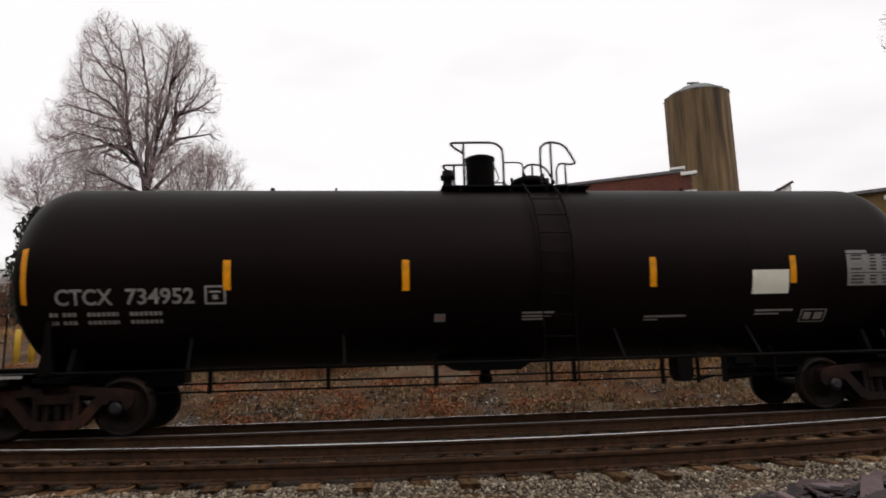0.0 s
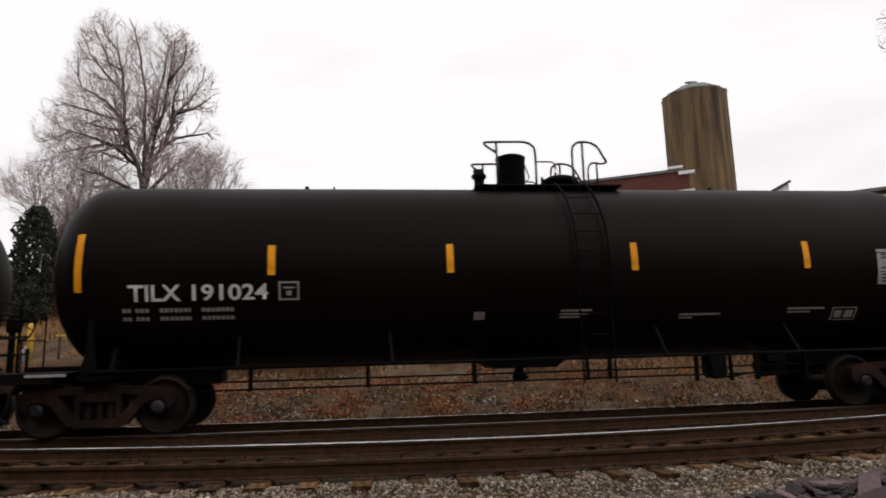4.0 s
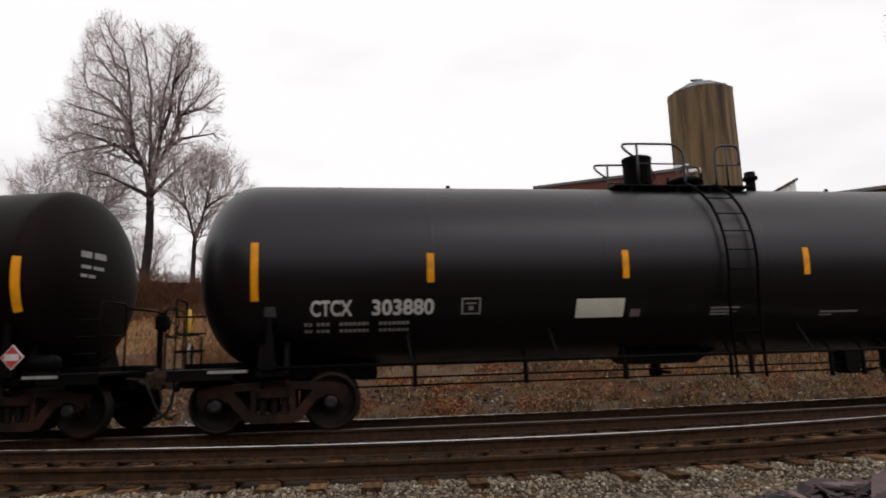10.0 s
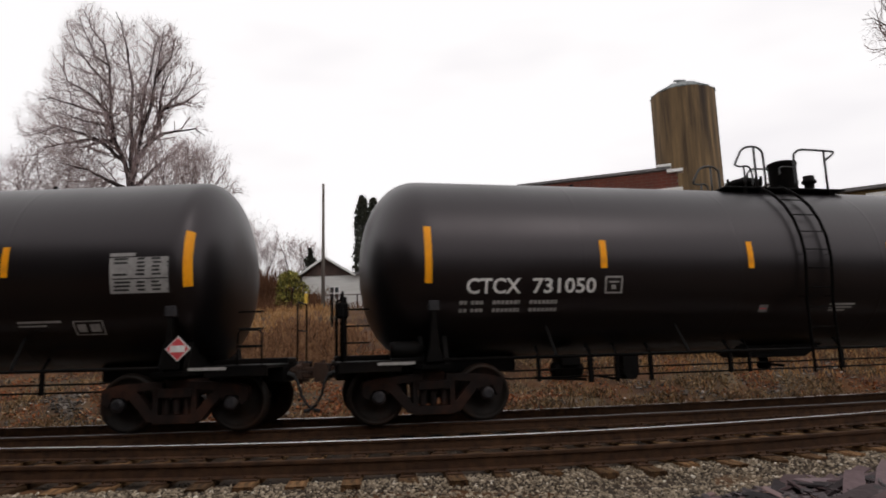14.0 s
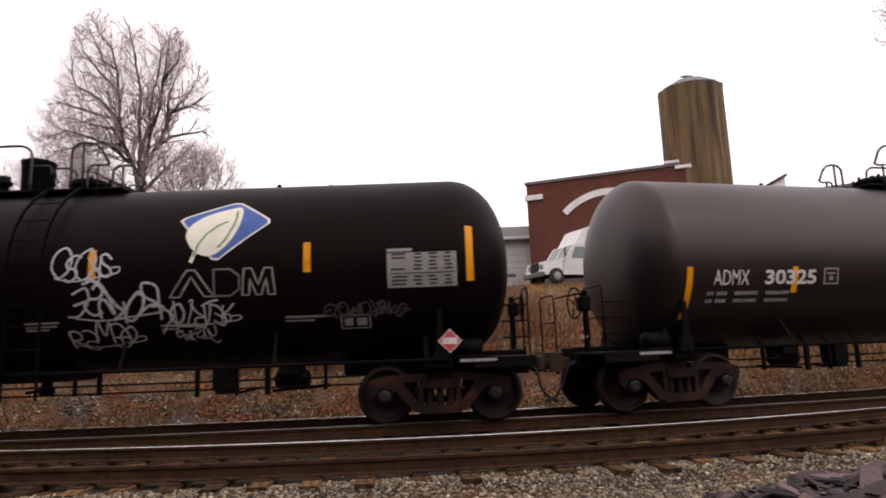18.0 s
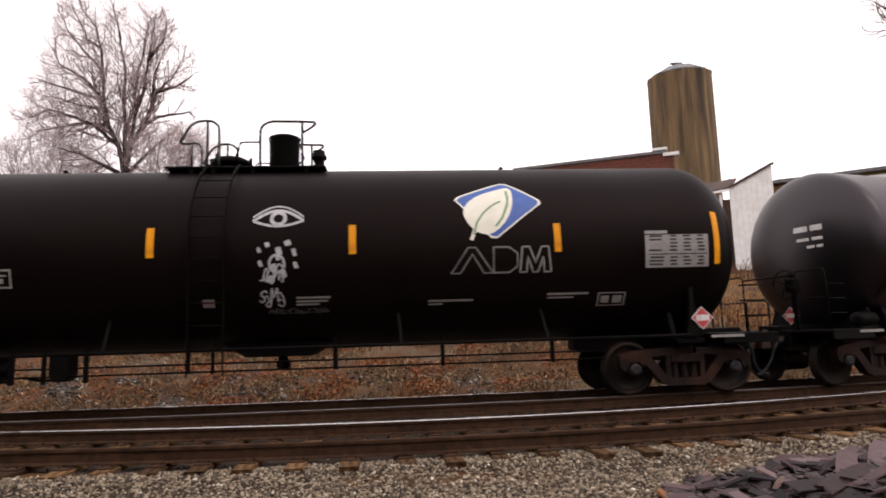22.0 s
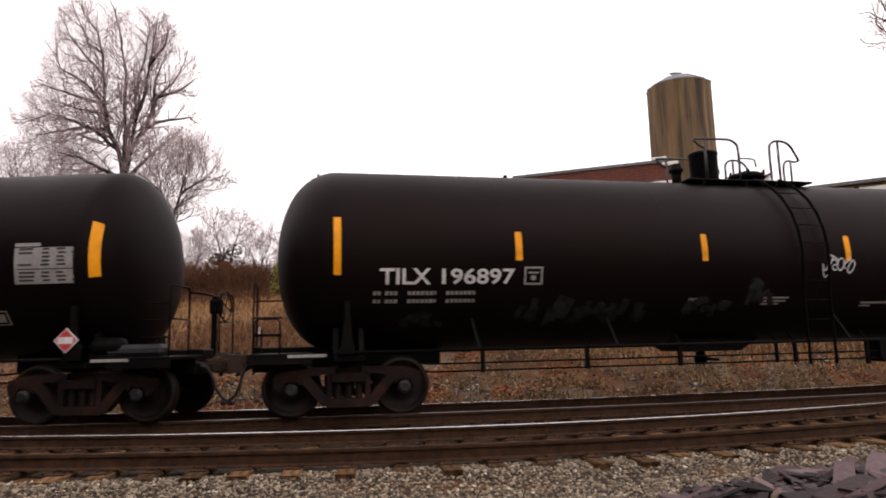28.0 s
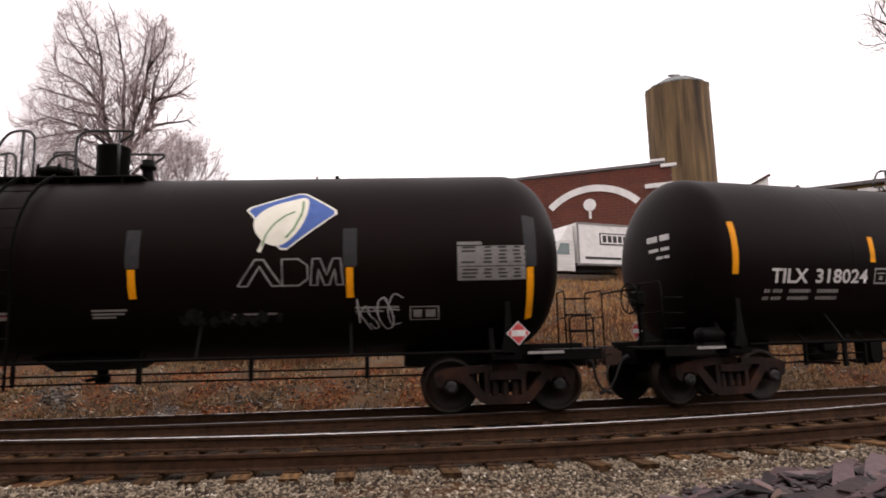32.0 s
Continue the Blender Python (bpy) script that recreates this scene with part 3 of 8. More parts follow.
def decal(g, u0, u1, a0, a1, mi=0, lift=0.005, slant=0.0, nu=1):
    """A painted rectangle wrapped on the tank."""
    if max(abs(u0), abs(u1)) > 6.4:
        nu = max(nu, math.ceil(abs(u1 - u0) / 0.045))
    na = max(1, math.ceil(abs(a1 - a0) / 4))
    vs = [on_tank(u0 + (u1 - u0) * i / nu + slant * j / na, a0 + (a1 - a0) * j / na, lift) for j in range(na + 1) for i in range(nu + 1)]
    fs = [[j * (nu + 1) + i, j * (nu + 1) + i + 1, (j + 1) * (nu + 1) + i + 1, (j + 1) * (nu + 1) + i] for j in range(na) for i in range(nu)]
    return g.add(vs, fs, mi, True)


def frame_decal(g, u0, u1, a0, a1, w, mi=0, lift=0.005):
    da = w * DEG
    decal(g, u0, u1, a0, a0 + da, mi, lift)
    decal(g, u0, u1, a1 - da, a1, mi, lift)
    decal(g, u0, u0 + w, a0 + da, a1 - da, mi, lift)
    decal(g, u1 - w, u1, a0 + da, a1 - da, mi, lift)


def stroke(g, pts, w, mi=0, lift=0.006):
    """A brushed line through (u, a) points, as one ribbon."""
    fine = [pts[0]]
    for (u0, a0), (u1, a1) in zip(pts, pts[1:]):
        n = max(1, math.ceil(abs(a1 - a0) / 4))
        fine += [(u0 + (u1 - u0) * i / n, a0 + (a1 - a0) * i / n) for i in range(1, n + 1)]
    vs = []
    for k in range(len(fine)):
        (u0, a0), (u1, a1) = fine[max(0, k - 1)], fine[min(len(fine) - 1, k + 1)]
        du, da = u1 - u0, (a1 - a0) / DEG
        d = math.hypot(du, da) or 1
        nx, ny = -da / d * w / 2, du / d * w / 2 * DEG
        u, a = fine[k]
        vs += [on_tank(u + nx, a + ny, lift), on_tank(u - nx, a - ny, lift)]
    g.add(vs, [(2 * k, 2 * k + 2, 2 * k + 3, 2 * k + 1) for k in range(len(fine) - 1)], mi)


def lettering(text, u0, u1, a0, a1, material, bold=0.012):
    """Painted letters in the built-in font, wrapped on the tank."""
    cu = bpy.data.curves.new("letters", "FONT")
    cu.body, cu.size, cu.offset, cu.resolution_u = text, 1.0, bold, 3
    ob = bpy.data.objects.new("letters", cu)
    scene.collection.objects.link(ob)
    dg = bpy.context.evaluated_depsgraph_get()
    me = bpy.data.meshes.new_from_object(ob.evaluated_get(dg))
    bpy.data.objects.remove(ob)
    bpy.data.curves.remove(cu)
    bm = bmesh.new()
    bm.from_mesh(me)
    xs, ys = [v.co.x for v in bm.verts], [v.co.y for v in bm.verts]
    lx, hx, ly, hy = min(xs), max(xs), min(ys), max(ys)
    bmesh.ops.triangulate(bm, faces=bm.faces[:])
    for k in (0.33, 0.67):
        bmesh.ops.bisect_plane(bm, geom=bm.verts[:] + bm.edges[:] + bm.faces[:], plane_co=(0, ly + (hy - ly) * k, 0), plane_no=(0, 1, 0))
    for v in bm.verts:
        v.co = on_tank(u0 + (v.co.x - lx) / (hx - lx) * (u1 - u0), a0 + (v.co.y - ly) / (hy - ly) * (a1 - a0), 0.007)
    bm.to_mesh(me)
    bm.free()
    me.materials.clear()
    me.materials.append(material)
    return me


CACHE = {}


def shared(key, make):
    if key not in CACHE:
        CACHE[key] = make()
    return CACHE[key]


def tank_shell():
    g = Geo()
    def head(e):
        rows = []
        for k in range(15):
            x = dome(e) * math.cos(k / 14 * math.pi / 2)
            r = RT * (max(0, 1 - (x / dome(e)) ** 2.2)) ** (1 / 2.2)
            rows.append((ENDS[e] - dome(e) + x, max(r, 0.0001)))
        return rows
    left = [(-x, r) for x, r in head(0)]
    mid = []
    for s in (-4.45, -1.5, 1.5, 4.45):   # welded seams
        mid += [(s - 0.3, RT), (s - 0.05, RT), (s - 0.03, RT), (s - 0.012, RT + 0.002), (s + 0.012, RT + 0.002), (s + 0.03, RT), (s + 0.05, RT), (s + 0.3, RT)]
    g.lathe(left + [(-ENDS[0] + dome(0) + 0.1, RT)] + mid + [(ENDS[1] - dome(1) - 0.1, RT)] + head(1)[::-1], "x", (0, 0, ZC), 96)
    return g


def sill_mesh():
    g = Geo()
    g.box((5.3, -0.26, 0.78), (8.5, 0.26, 1.12), 0, 0.02)
    g.box((5.4, -0.40, 1.05), (6.4, 0.40, 1.25), 0, 0.02)
    return g.mesh("stub_sill", M_FRAME)


def saddle_mesh():
    g = Geo()
    out = [(-1.2, 0.90), (1.2, 0.90), (1.2, 1.02), (0.98, 1.56)]
    out += [(RT * math.sin(radians(a)), ZC - RT * math.cos(radians(a))) for a in (42, 30, 15, 0, -15, -30, -42)]
    out += [(-0.98, 1.56), (-1.2, 1.02)]
    n = len(out)
    for x0 in (-0.24, 0.16):
        vs = [(x0, y, z) for y, z in out] + [(x0 + 0.08, y, z) for y, z in out]
        g.add(vs, [list(range(n)), list(range(2 * n - 1, n - 1, -1))] + [[i, i + n, (i + 1) % n + n, (i + 1) % n] for i in range(n)])
    g.box((-0.24, -1.38, 0.88), (0.24, 1.38, 0.96), 0, 0.01)
    return g.mesh("saddle", M_FRAME)


def platform_mesh():
    g = Geo()
    g.box((-0.55, -1.42, 0.97), (0.42, 1.42, 1.03), 0, 0.01)
    for y in (-1.42, 1.36):
        g.box((-0.55, y, 0.86), (0.42, y + 0.06, 1.0), 0, 0.008)
    g.box((-0.05, -0.5, 0.72), (0.42, 0.5, 0.98), 0, 0.02)
    return g.mesh("end_platform", M_FRAME)


def upright_mesh(capped):
    g = Geo()
    g.slab([(-0.14, 1.0), (0.14, 1.0), (0.085, 1.2), (0.04, 1.62), (0.04, 1.82), (-0.04, 1.82), (-0.04, 1.62), (-0.085, 1.2)], -1.44, -1.38)
    if capped:
        g.box((-0.095, -1.46, 1.78), (0.095, -1.30, 1.97), 1, 0.02)
    return g.mesh("bolster_post", [M_FRAME, M_CAP])


def side_rail_mesh():
    g = Geo()
    for y in (-1.5, 1.5):
        g.tube([(-6.9, y, 1.02), (6.9, y, 1.02)], 0.028, 8)
    return g.mesh("side_rail", M_FRAME)


def strut_mesh():
    g = Geo()
    g.obox((0, -1.5, 1.02), (-0.05, -1.08, 1.66), 0.05, 0.016)
    return g.mesh("rail_strut", M_FRAME)


def end_rail_mesh(y0, y1):
    g = Geo()
    g.tube([(0, y0, 1.02), (0, y0, 2.06), (0, y0 + (0.05 if y1 > y0 else -0.05), 2.12), (0, y1 - (0.05 if y1 > y0 else -0.05), 2.12), (0, y1, 2.06), (0, y1, 1.02)], 0.016, 8)
    return g.mesh("end_handrail", M_FRAME)


def mid_rail_mesh(y0, y1):
    return Geo().tube([(0, y0, 1.60), (0, y1, 1.60)], 0.013, 8).mesh("mid_rail", M_FRAME)


def cross_rail_mesh():
    return Geo().tube([(0, -0.62, 2.05), (0.05, 0, 2.05), (0, 0.62, 2.05)], 0.018, 8).mesh("cross_rail", M_FRAME)


def corner_mesh():
    """Low bent grab rail on the platform's corner, with one rung."""
    g = Geo()
    g.tube([(-0.02, -1.36, 0.72), (-0.02, -1.36, 1.5), (-0.06, -1.34, 1.56), (-0.36, -1.34, 1.56), (-0.40, -1.34, 1.5), (-0.40, -1.34, 1.02)], 0.016, 8)
    g.tube([(-0.02, -1.36, 1.3), (-0.40, -1.34, 1.3)], 0.011, 6)
    return g.mesh("corner_grab", M_FRAME)


def end_placard_mesh():
    """Hazard diamond on the car's end, facing along the track, on a short post."""
    g = Geo()
    c, d, x = (-0.45, 1.30), 0.17, -8.40
    vs = [(c[0] - d, c[1]), (c[0], c[1] - d), (c[0] + d, c[1]), (c[0], c[1] + d)]
    g.add([(x, y, z) for y, z in vs] + [(x + 0.015, y, z) for y, z in vs], [(3, 2, 1, 0), (4, 5, 6, 7)] + [(i, (i + 1) % 4, 4 + (i + 1) % 4, 4 + i) for i in range(4)], 0)
    g.add([(x - 0.003, c[0] + (y - c[0]) * 0.88, c[1] + (z - c[1]) * 0.88) for y, z in vs], [(3, 2, 1, 0)], 1)
    g.box((x - 0.007, c[0] - 0.09, c[1] - 0.04), (x - 0.005, c[0] + 0.09, c[1] + 0.04), 0)
    g.box((x + 0.02, c[0] - 0.03, 1.0), (x + 0.05, c[0] + 0.03, 1.42), 2)
    return g.mesh("end_placard", [M_WHITE, M_RED, M_FRAME])


def end_marks_mesh(e, material):
    """Rows of lettering on the tank's rounded end, too small to read."""
    g = Geo()
    def at(y, z):
        rho = min(0.97, math.hypot(y, z) / RT)
        x = ENDS[e] - dome(e) + dome(e) * (1 - rho ** 2.2) ** (1 / 2.2) + 0.012
        return ((-x if e == 0 else x), y, ZC + z)
    for z, h, w in ((0.24, 0.11, 0.62), (0.05, 0.06, 0.56), (-0.10, 0.055, 0.34)):
        n = 10
        vs = [at(-0.62 + w * i / n, z + 0.1 + h * j / 2) for j in range(3) for i in range(n + 1)]
        g.add(vs, [[j * (n + 1) + i, j * (n + 1) + i + 1, (j + 1) * (n + 1) + i + 1, (j + 1) * (n + 1) + i] for j in range(2) for i in range(n) if i not in (4,)], 0, True)
    return g.mesh("end_lettering", material)


def brake_mesh():
    g = Geo()
    g.box((-0.045, -0.595, 1.0), (0.045, -0.505, 2.1), 0, 0.01)
    g.box((-0.13, -0.66, 1.74), (0.07, -0.44, 2.0), 0, 0.03)
    rim = [(-0.2, -0.55 + 0.27 * math.cos(a), 1.88 + 0.27 * math.sin(a)) for a in (math.tau * k / 20 for k in range(21))]
    g.tube(rim, 0.016, 6)
    for k in range(4):
        a = math.tau * k / 4 + 0.4
        g.tube([(-0.2, -0.55, 1.88), (-0.2, -0.55 + 0.27 * math.cos(a), 1.88 + 0.27 * math.sin(a))], 0.011, 6)
    return g.mesh("brake_wheel", M_FRAME)


def coupler_mesh():
    g = Geo()
    g.box((-0.62, -0.09, 0.76), (-0.12, 0.09, 0.95), 0, 0.02)
    g.slab([(-0.14, 0.70), (0.08, 0.72), (0.12, 0.86), (0.08, 1.0), (-0.14, 1.02)], -0.20, 0.05)
    g.box((-0.02, 0.02, 0.73), (0.10, 0.20, 1.0), 0, 0.03)
    g.lathe([(0.66, 0.04), (1.06, 0.04)], "z", (0.0, -0.1, 0), 10)
    g.obox((-0.2, -0.12, 0.86), (-0.28, -1.1, 0.93), 0.03, 0.03)
    return g.mesh("coupler", M_RUSTY)


def hose_mesh():
    g = Geo()
    pts = [(-0.58, -0.30, 0.84), (-0.48, -0.29, 0.80), (-0.42, -0.26, 0.66), (-0.38, -0.21, 0.48), (-0.29, -0.17, 0.32), (-0.17, -0.15, 0.235), (-0.09, -0.14, 0.22)]
    g.tube(pts, 0.025, 8)
    g.tube([(-0.60, -0.31, 0.86), (-0.49, -0.29, 0.81)], 0.040, 8)
    g.tube([(-0.17, -0.15, 0.24), (-0.085, -0.14, 0.217)], 0.034, 8)
    return g.mesh("brake_hose", M_TYRE)


def sideframe_mesh():
    g = Geo()
    y0, y1 = -1.12, -0.93
    for e in (-1, 1):
        g.slab([(e * 0.20, 0.80), (e * 0.55, 0.79), (e * 0.92, 0.76), (e * 1.14, 0.70), (e * 1.16, 0.60), (e * 0.92, 0.62), (e * 0.62, 0.66), (e * 0.20, 0.70)][::e], y0, y1)
        g.slab([(e * 0.70, 0.66), (e * 1.16, 0.64), (e * 1.14, 0.50), (e * 1.05, 0.42), (e * 0.98, 0.58), (e * 0.80, 0.58), (e * 0.74, 0.50)][::e], y0 + 0.01, y1 - 0.01)
        g.slab([(e * 0.62, 0.68), (e * 0.78, 0.62), (e * 0.42, 0.20), (e * 0.30, 0.20), (e * 0.30, 0.30)][::e], y0 + 0.005, y1 - 0.005)
        g.slab([(e * 0.26, 0.72), (e * 0.34, 0.72), (e * 0.34, 0.28), (e * 0.26, 0.28)][::e], y0 + 0.01, y1 - 0.01)
    g.slab([(-0.42, 0.30), (0.42, 0.30), (0.34, 0.17), (-0.34, 0.17)], y0, y1)
    g.box((-0.27, y0 - 0.02, 0.55), (0.27, y1 + 0.02, 0.70), 0, 0.015)
    return g.mesh("side_frame", M_TRUCK)


def spring_mesh():
    g = Geo()
    for x in (-0.17, 0.0, 0.17):
        prof = [(0.30, 0.05)]
        for k in range(6):
            z = 0.30 + k * 0.042
            prof += [(z, 0.055), (z + 0.02, 0.07), (z + 0.04, 0.055)]
        g.lathe(prof, "z", (x, -1.02, 0), 10)
    return g.mesh("bogie_spring", M_TRUCK)


def bolster_mesh():
    g = Geo()
    g.box((-0.2, -1.05, 0.56), (0.2, 1.05, 0.84), 0, 0.03)
    g.lathe([(0.82, 0.2), (0.92, 0.2)], "z", (0, 0, 0), 16)
    for x in (-0.45, 0.45):
        g.box((x - 0.04, -0.8, 0.36), (x + 0.04, 0.8, 0.48), 0, 0.01)
    return g.mesh("bogie_bolster", M_TRUCK)


def wheelset_mesh():
    g = Geo()
    g.lathe([(-1.08, 0.085), (1.08, 0.085)], "y", (0, 0, 0), 12)
    for e in (-1, 1):
        pr = [(0.68, 0.10), (0.69, 0.36), (0.675, 0.40), (0.675, 0.478), (0.70, 0.482), (0.715, WHEEL_R + 0.004), (0.815, WHEEL_R - 0.004), (0.82, 0.40), (0.79, 0.385), (0.755, 0.33), (0.75, 0.20), (0.79, 0.15), (0.81, 0.10)]
        g.lathe([(e * y, r) for y, r in pr], "y", (0, 0, 0), 36)
    return g.mesh("wheelset", M_WHEEL)


def cap_mesh():
    g = Geo()
    g.lathe([(-1.04, 0.105), (-1.13, 0.105), (-1.145, 0.09), (-1.15, 0.07), (-1.165, 0.065)], "y", (0, 0, 0), 18)
    for k in range(3):
        a = math.tau * k / 3
        g.lathe([(-1.15, 0.02), (-1.18, 0.02)], "y", (0.05 * math.cos(a), 0, 0.05 * math.sin(a)), 6)
    return g.mesh("bearing_cap", M_CAP)


def outlet_mesh():
    g = Geo()
    g.slab([(-1.1, 1.19), (1.1, 1.19), (0.55, 0.86), (-0.55, 0.86)], -0.5, 0.5)
    g.lathe([(0.62, 0.10), (0.66, 0.13), (0.74, 0.13), (0.76, 0.09), (0.90, 0.09)], "z", (0, 0, 0), 16)
    g.obox((0.0, -0.1, 0.72), (0.0, -0.55, 0.70), 0.05, 0.05)
    return g.mesh("bottom_outlet", M_FRAME)


def air_tank_mesh():
    """Air reservoir hung near the brake end of the belly."""
    g = Geo()
    g.lathe([(-0.30, 0.05), (-0.27, 0.12), (-0.22, 0.15), (0.22, 0.15), (0.27, 0.12), (0.30, 0.05)], "x", (-4.52, -0.72, 0.78), 18)
    g.box((-4.70, -0.95, 0.84), (-4.34, -0.5, 1.02), 0, 0.02)
    g.obox((-4.2, -0.8, 0.60), (-5.15, -0.8, 0.66), 0.05, 0.05)
    return g.mesh("air_reservoir", M_FRAME)


def valve_mesh():
    g = Geo()
    g.slab([(-3.55, 1.02), (-3.26, 1.02), (-3.26, 0.68), (-3.33, 0.58), (-3.48, 0.58), (-3.55, 0.68)], -0.95, -0.6)
    g.tube([(-3.4, -0.8, 0.62), (-3.7, -0.8, 0.60), (-4.0, -0.8, 0.66)], 0.025, 6)
    return g.mesh("brake_valve", M_FRAME)


def pipe_mesh(z):
    g = Geo()
    g.tube([(-6.0, -0.5, z + 0.04), (-5.6, -0.88, z), (5.6, -0.88, z), (6.0, -0.5, z + 0.04)], 0.017, 6)
    return g.mesh("brake_pipe", M_FRAME)


def bracket_mesh(wide, low):
    g = Geo()
    g.box((-wide / 2, -0.93, low), (wide / 2, -0.87, 1.04), 0, 0.006)
    g.obox((0, -0.9, 1.03), (0, -0.62, 1.36), wide * 0.7, 0.02)
    return g.mesh("pipe_bracket", M_FRAME)


BRACKETS = ((-5.1, 0.06, 0.60), (-4.15, 0.09, 0.55), (-3.65, 0.06, 0.55), (-3.0, 0.07, 0.55), (-1.4, 0.07, 0.63), (-1.0, 0.05, 0.63), (1.0, 0.08, 0.63), (2.8, 0.07, 0.63), (4.7, 0.07, 0.63))


def cylinder_mesh():
    """Brake cylinder and its lever on the end platform."""
    g = Geo()
    g.lathe([(-0.26, 0.04), (-0.25, 0.12), (-0.2, 0.14), (0.16, 0.14), (0.2, 0.10), (0.32, 0.03)], "x", (-7.42, -1.18, 1.19), 16)
    g.box((-7.66, -1.3, 1.0), (-7.2, -1.05, 1.07), 0, 0.01)
    g.lathe([(1.03, 0.05), (1.22, 0.05), (1.25, 0.02)], "z", (-7.02, -1.28, 0), 10)
    return g.mesh("brake_cylinder", M_FRAME)


def step_box_mesh():
    g = Geo()
    g.box((7.42, -1.3, 1.035), (8.32, -1.0, 1.22), 0, 0.06)
    return g.mesh("step_box", M_PATCH)


def grab_mesh(z):
    return Geo().tube([(8.40, -1.30, z), (8.02, -1.30, z), (8.0, -1.2, z)], 0.015, 6).mesh("grab_iron", M_FRAME)


def hook_mesh():
    """Pale release handle hanging on the end platform."""
    g = Geo()
    g.tube([(-6.93, -1.43, 1.02), (-6.84, -1.44, 1.10), (-6.86, -1.44, 1.18), (-6.92, -1.44, 1.22), (-6.97, -1.44, 1.17)], 0.022, 6)
    return g.mesh("release_handle", M_WHITE)


def ladder_mesh(style):
    g = Geo()
    x0, w = -0.27, 0.54
    path = [(-0.62, ZC + 1.60)] + [(-(RT + 0.11) * math.cos(radians(a)), ZC + (RT + 0.11) * math.sin(radians(a))) for a in (62, 50, 38, 26, 14, 2, -8)] + [(-1.63, 1.9), (-1.63, 0.62)]
    for e in (0, w):
        pts = [(x0 + e, y, z) for y, z in path]
        for p, q in zip(pts, pts[1:]):
            g.obox(p, q, 0.016, 0.06, 0, (0, -1, 0.01))
    zs = [0.70, 1.05, 1.40, 1.75, 2.10, 2.44, 2.78, 3.12, 3.46, 3.80]
    for z in zs:
        y = -1.63 if z < 2.2 else -(RT + 0.11) * math.cos(math.asin(max(-1, min(1, (z - ZC) / (RT + 0.11)))))
        g.tube([(x0, y, z), (x0 + w, y, z)], 0.012, 6)
    for z in (2.7, 1.95):
        for e in (0, w):
            g.obox((x0 + e, -1.63, z), (x0 + e, -1.45, z), 0.03, 0.01)
    return g.mesh("ladder", M_FRAME)


def walk_mesh(style):
    g = Geo()
    z = ZC + RT - 0.06
    for y in (-0.72, 0.42):
        g.box((-1.45, y, z), (1.32, y + 0.30, z + 0.035), 0, 0.008)
    for x in (-1.45, 1.02):
        g.box((x, -0.42, z), (x + 0.30, 0.42, z + 0.03), 0, 0.008)
    for x in (-1.0, -0.62, 0.05, 0.98):
        g.obox((x, -0.68, z), (x, -0.62, z - 0.24), 0.07, 0.05)
        g.obox((x, 0.68, z), (x, 0.62, z - 0.24), 0.07, 0.05)
    return g.mesh("walkway", M_FRAME)


def bar(g, pts, r=0.024):
    g.tube(pts, r, 8)


def rail_meshes(style):
    """Guard rails round the top platform: one loop by the manway and one long rail by the valve housing."""
    z = ZC + RT + 0.05
    h = 0.74
    made = []
    for y in (-0.7, 0.7):
        a, b = Geo(), Geo()
        at = lambda pts: [(u, y, z + 0.93 * d) for u, d in pts]
        if style == 0:
            bar(a, at(curve(((-0.76, -0.1), (-0.76, 0.5), (-0.80, 0.70), (-0.92, 0.77), (-1.16, 0.77), (-1.25, 0.72), (-1.27, 0.6), (-1.26, 0.36)), 3)))
            bar(a, at(((-1.27, 0.36), (-0.76, 0.34))), 0.018)
            bar(a, at(((-1.0, -0.1), (-1.0, 0.77))))
            bar(b, at(curve(((-0.11, -0.1), (-0.11, 0.5), (-0.06, 0.66), (0.06, 0.76), (0.25, 0.78), (0.98, 0.77), (1.10, 0.74), (1.06, 0.64), (0.86, 0.48)), 3)))
            bar(b, at(((-0.11, 0.36), (0.82, 0.36))), 0.016)
            bar(b, at(((0.82, -0.1), (0.82, 0.77))))
        elif style == 1:
            bar(a, at(curve(((-1.19, 0.38), (-1.05, 0.66), (-0.95, 0.76), (-0.83, 0.80), (-0.68, 0.80), (-0.58, 0.74), (-0.53, 0.6), (-0.53, -0.1)), 3)))
            bar(a, at(curve(((-1.19, 0.38), (-1.08, 0.35), (-0.94, 0.37), (-0.86, 0.33), (-0.82, 0.2), (-0.82, -0.1)), 3)), 0.02)
            bar(a, at(((-0.99, -0.1), (-0.99, 0.37))), 0.02)
            bar(a, at(((-0.73, -0.1), (-0.73, 0.80))))
            bar(b, at(curve(((0.18, -0.1), (0.18, 0.56), (0.23, 0.71), (0.35, 0.78), (0.5, 0.79), (1.02, 0.78), (1.14, 0.76), (1.08, 0.68), (0.91, 0.56)), 3)))
            bar(b, at(curve(((-0.19, 0.2), (-0.18, 0.32), (-0.12, 0.38), (0.18, 0.38)), 3)), 0.016)
            bar(b, at(((0.91, -0.1), (0.91, 0.78))))
        else:
            bar(a, [(-1.75, y, z - 0.1), (-1.75, y, z + h), (-0.95, y, z + h), (-0.95, y, z + 0.1)])
            bar(a, [(-1.75, y, z + 0.42), (-0.95, y, z + 0.42)], 0.016)
            bar(b, [(-0.3, y, z - 0.1), (-0.3, y, z + h - 0.1), (-0.2, y, z + h), (1.6, y, z + h), (1.6, y, z - 0.1)])
            bar(b, [(-0.3, y, z + 0.42), (1.6, y, z + 0.42)], 0.016)
        made += [a.mesh("guard_rail", M_GUARD), b.mesh("guard_rail", M_GUARD)]
    return made


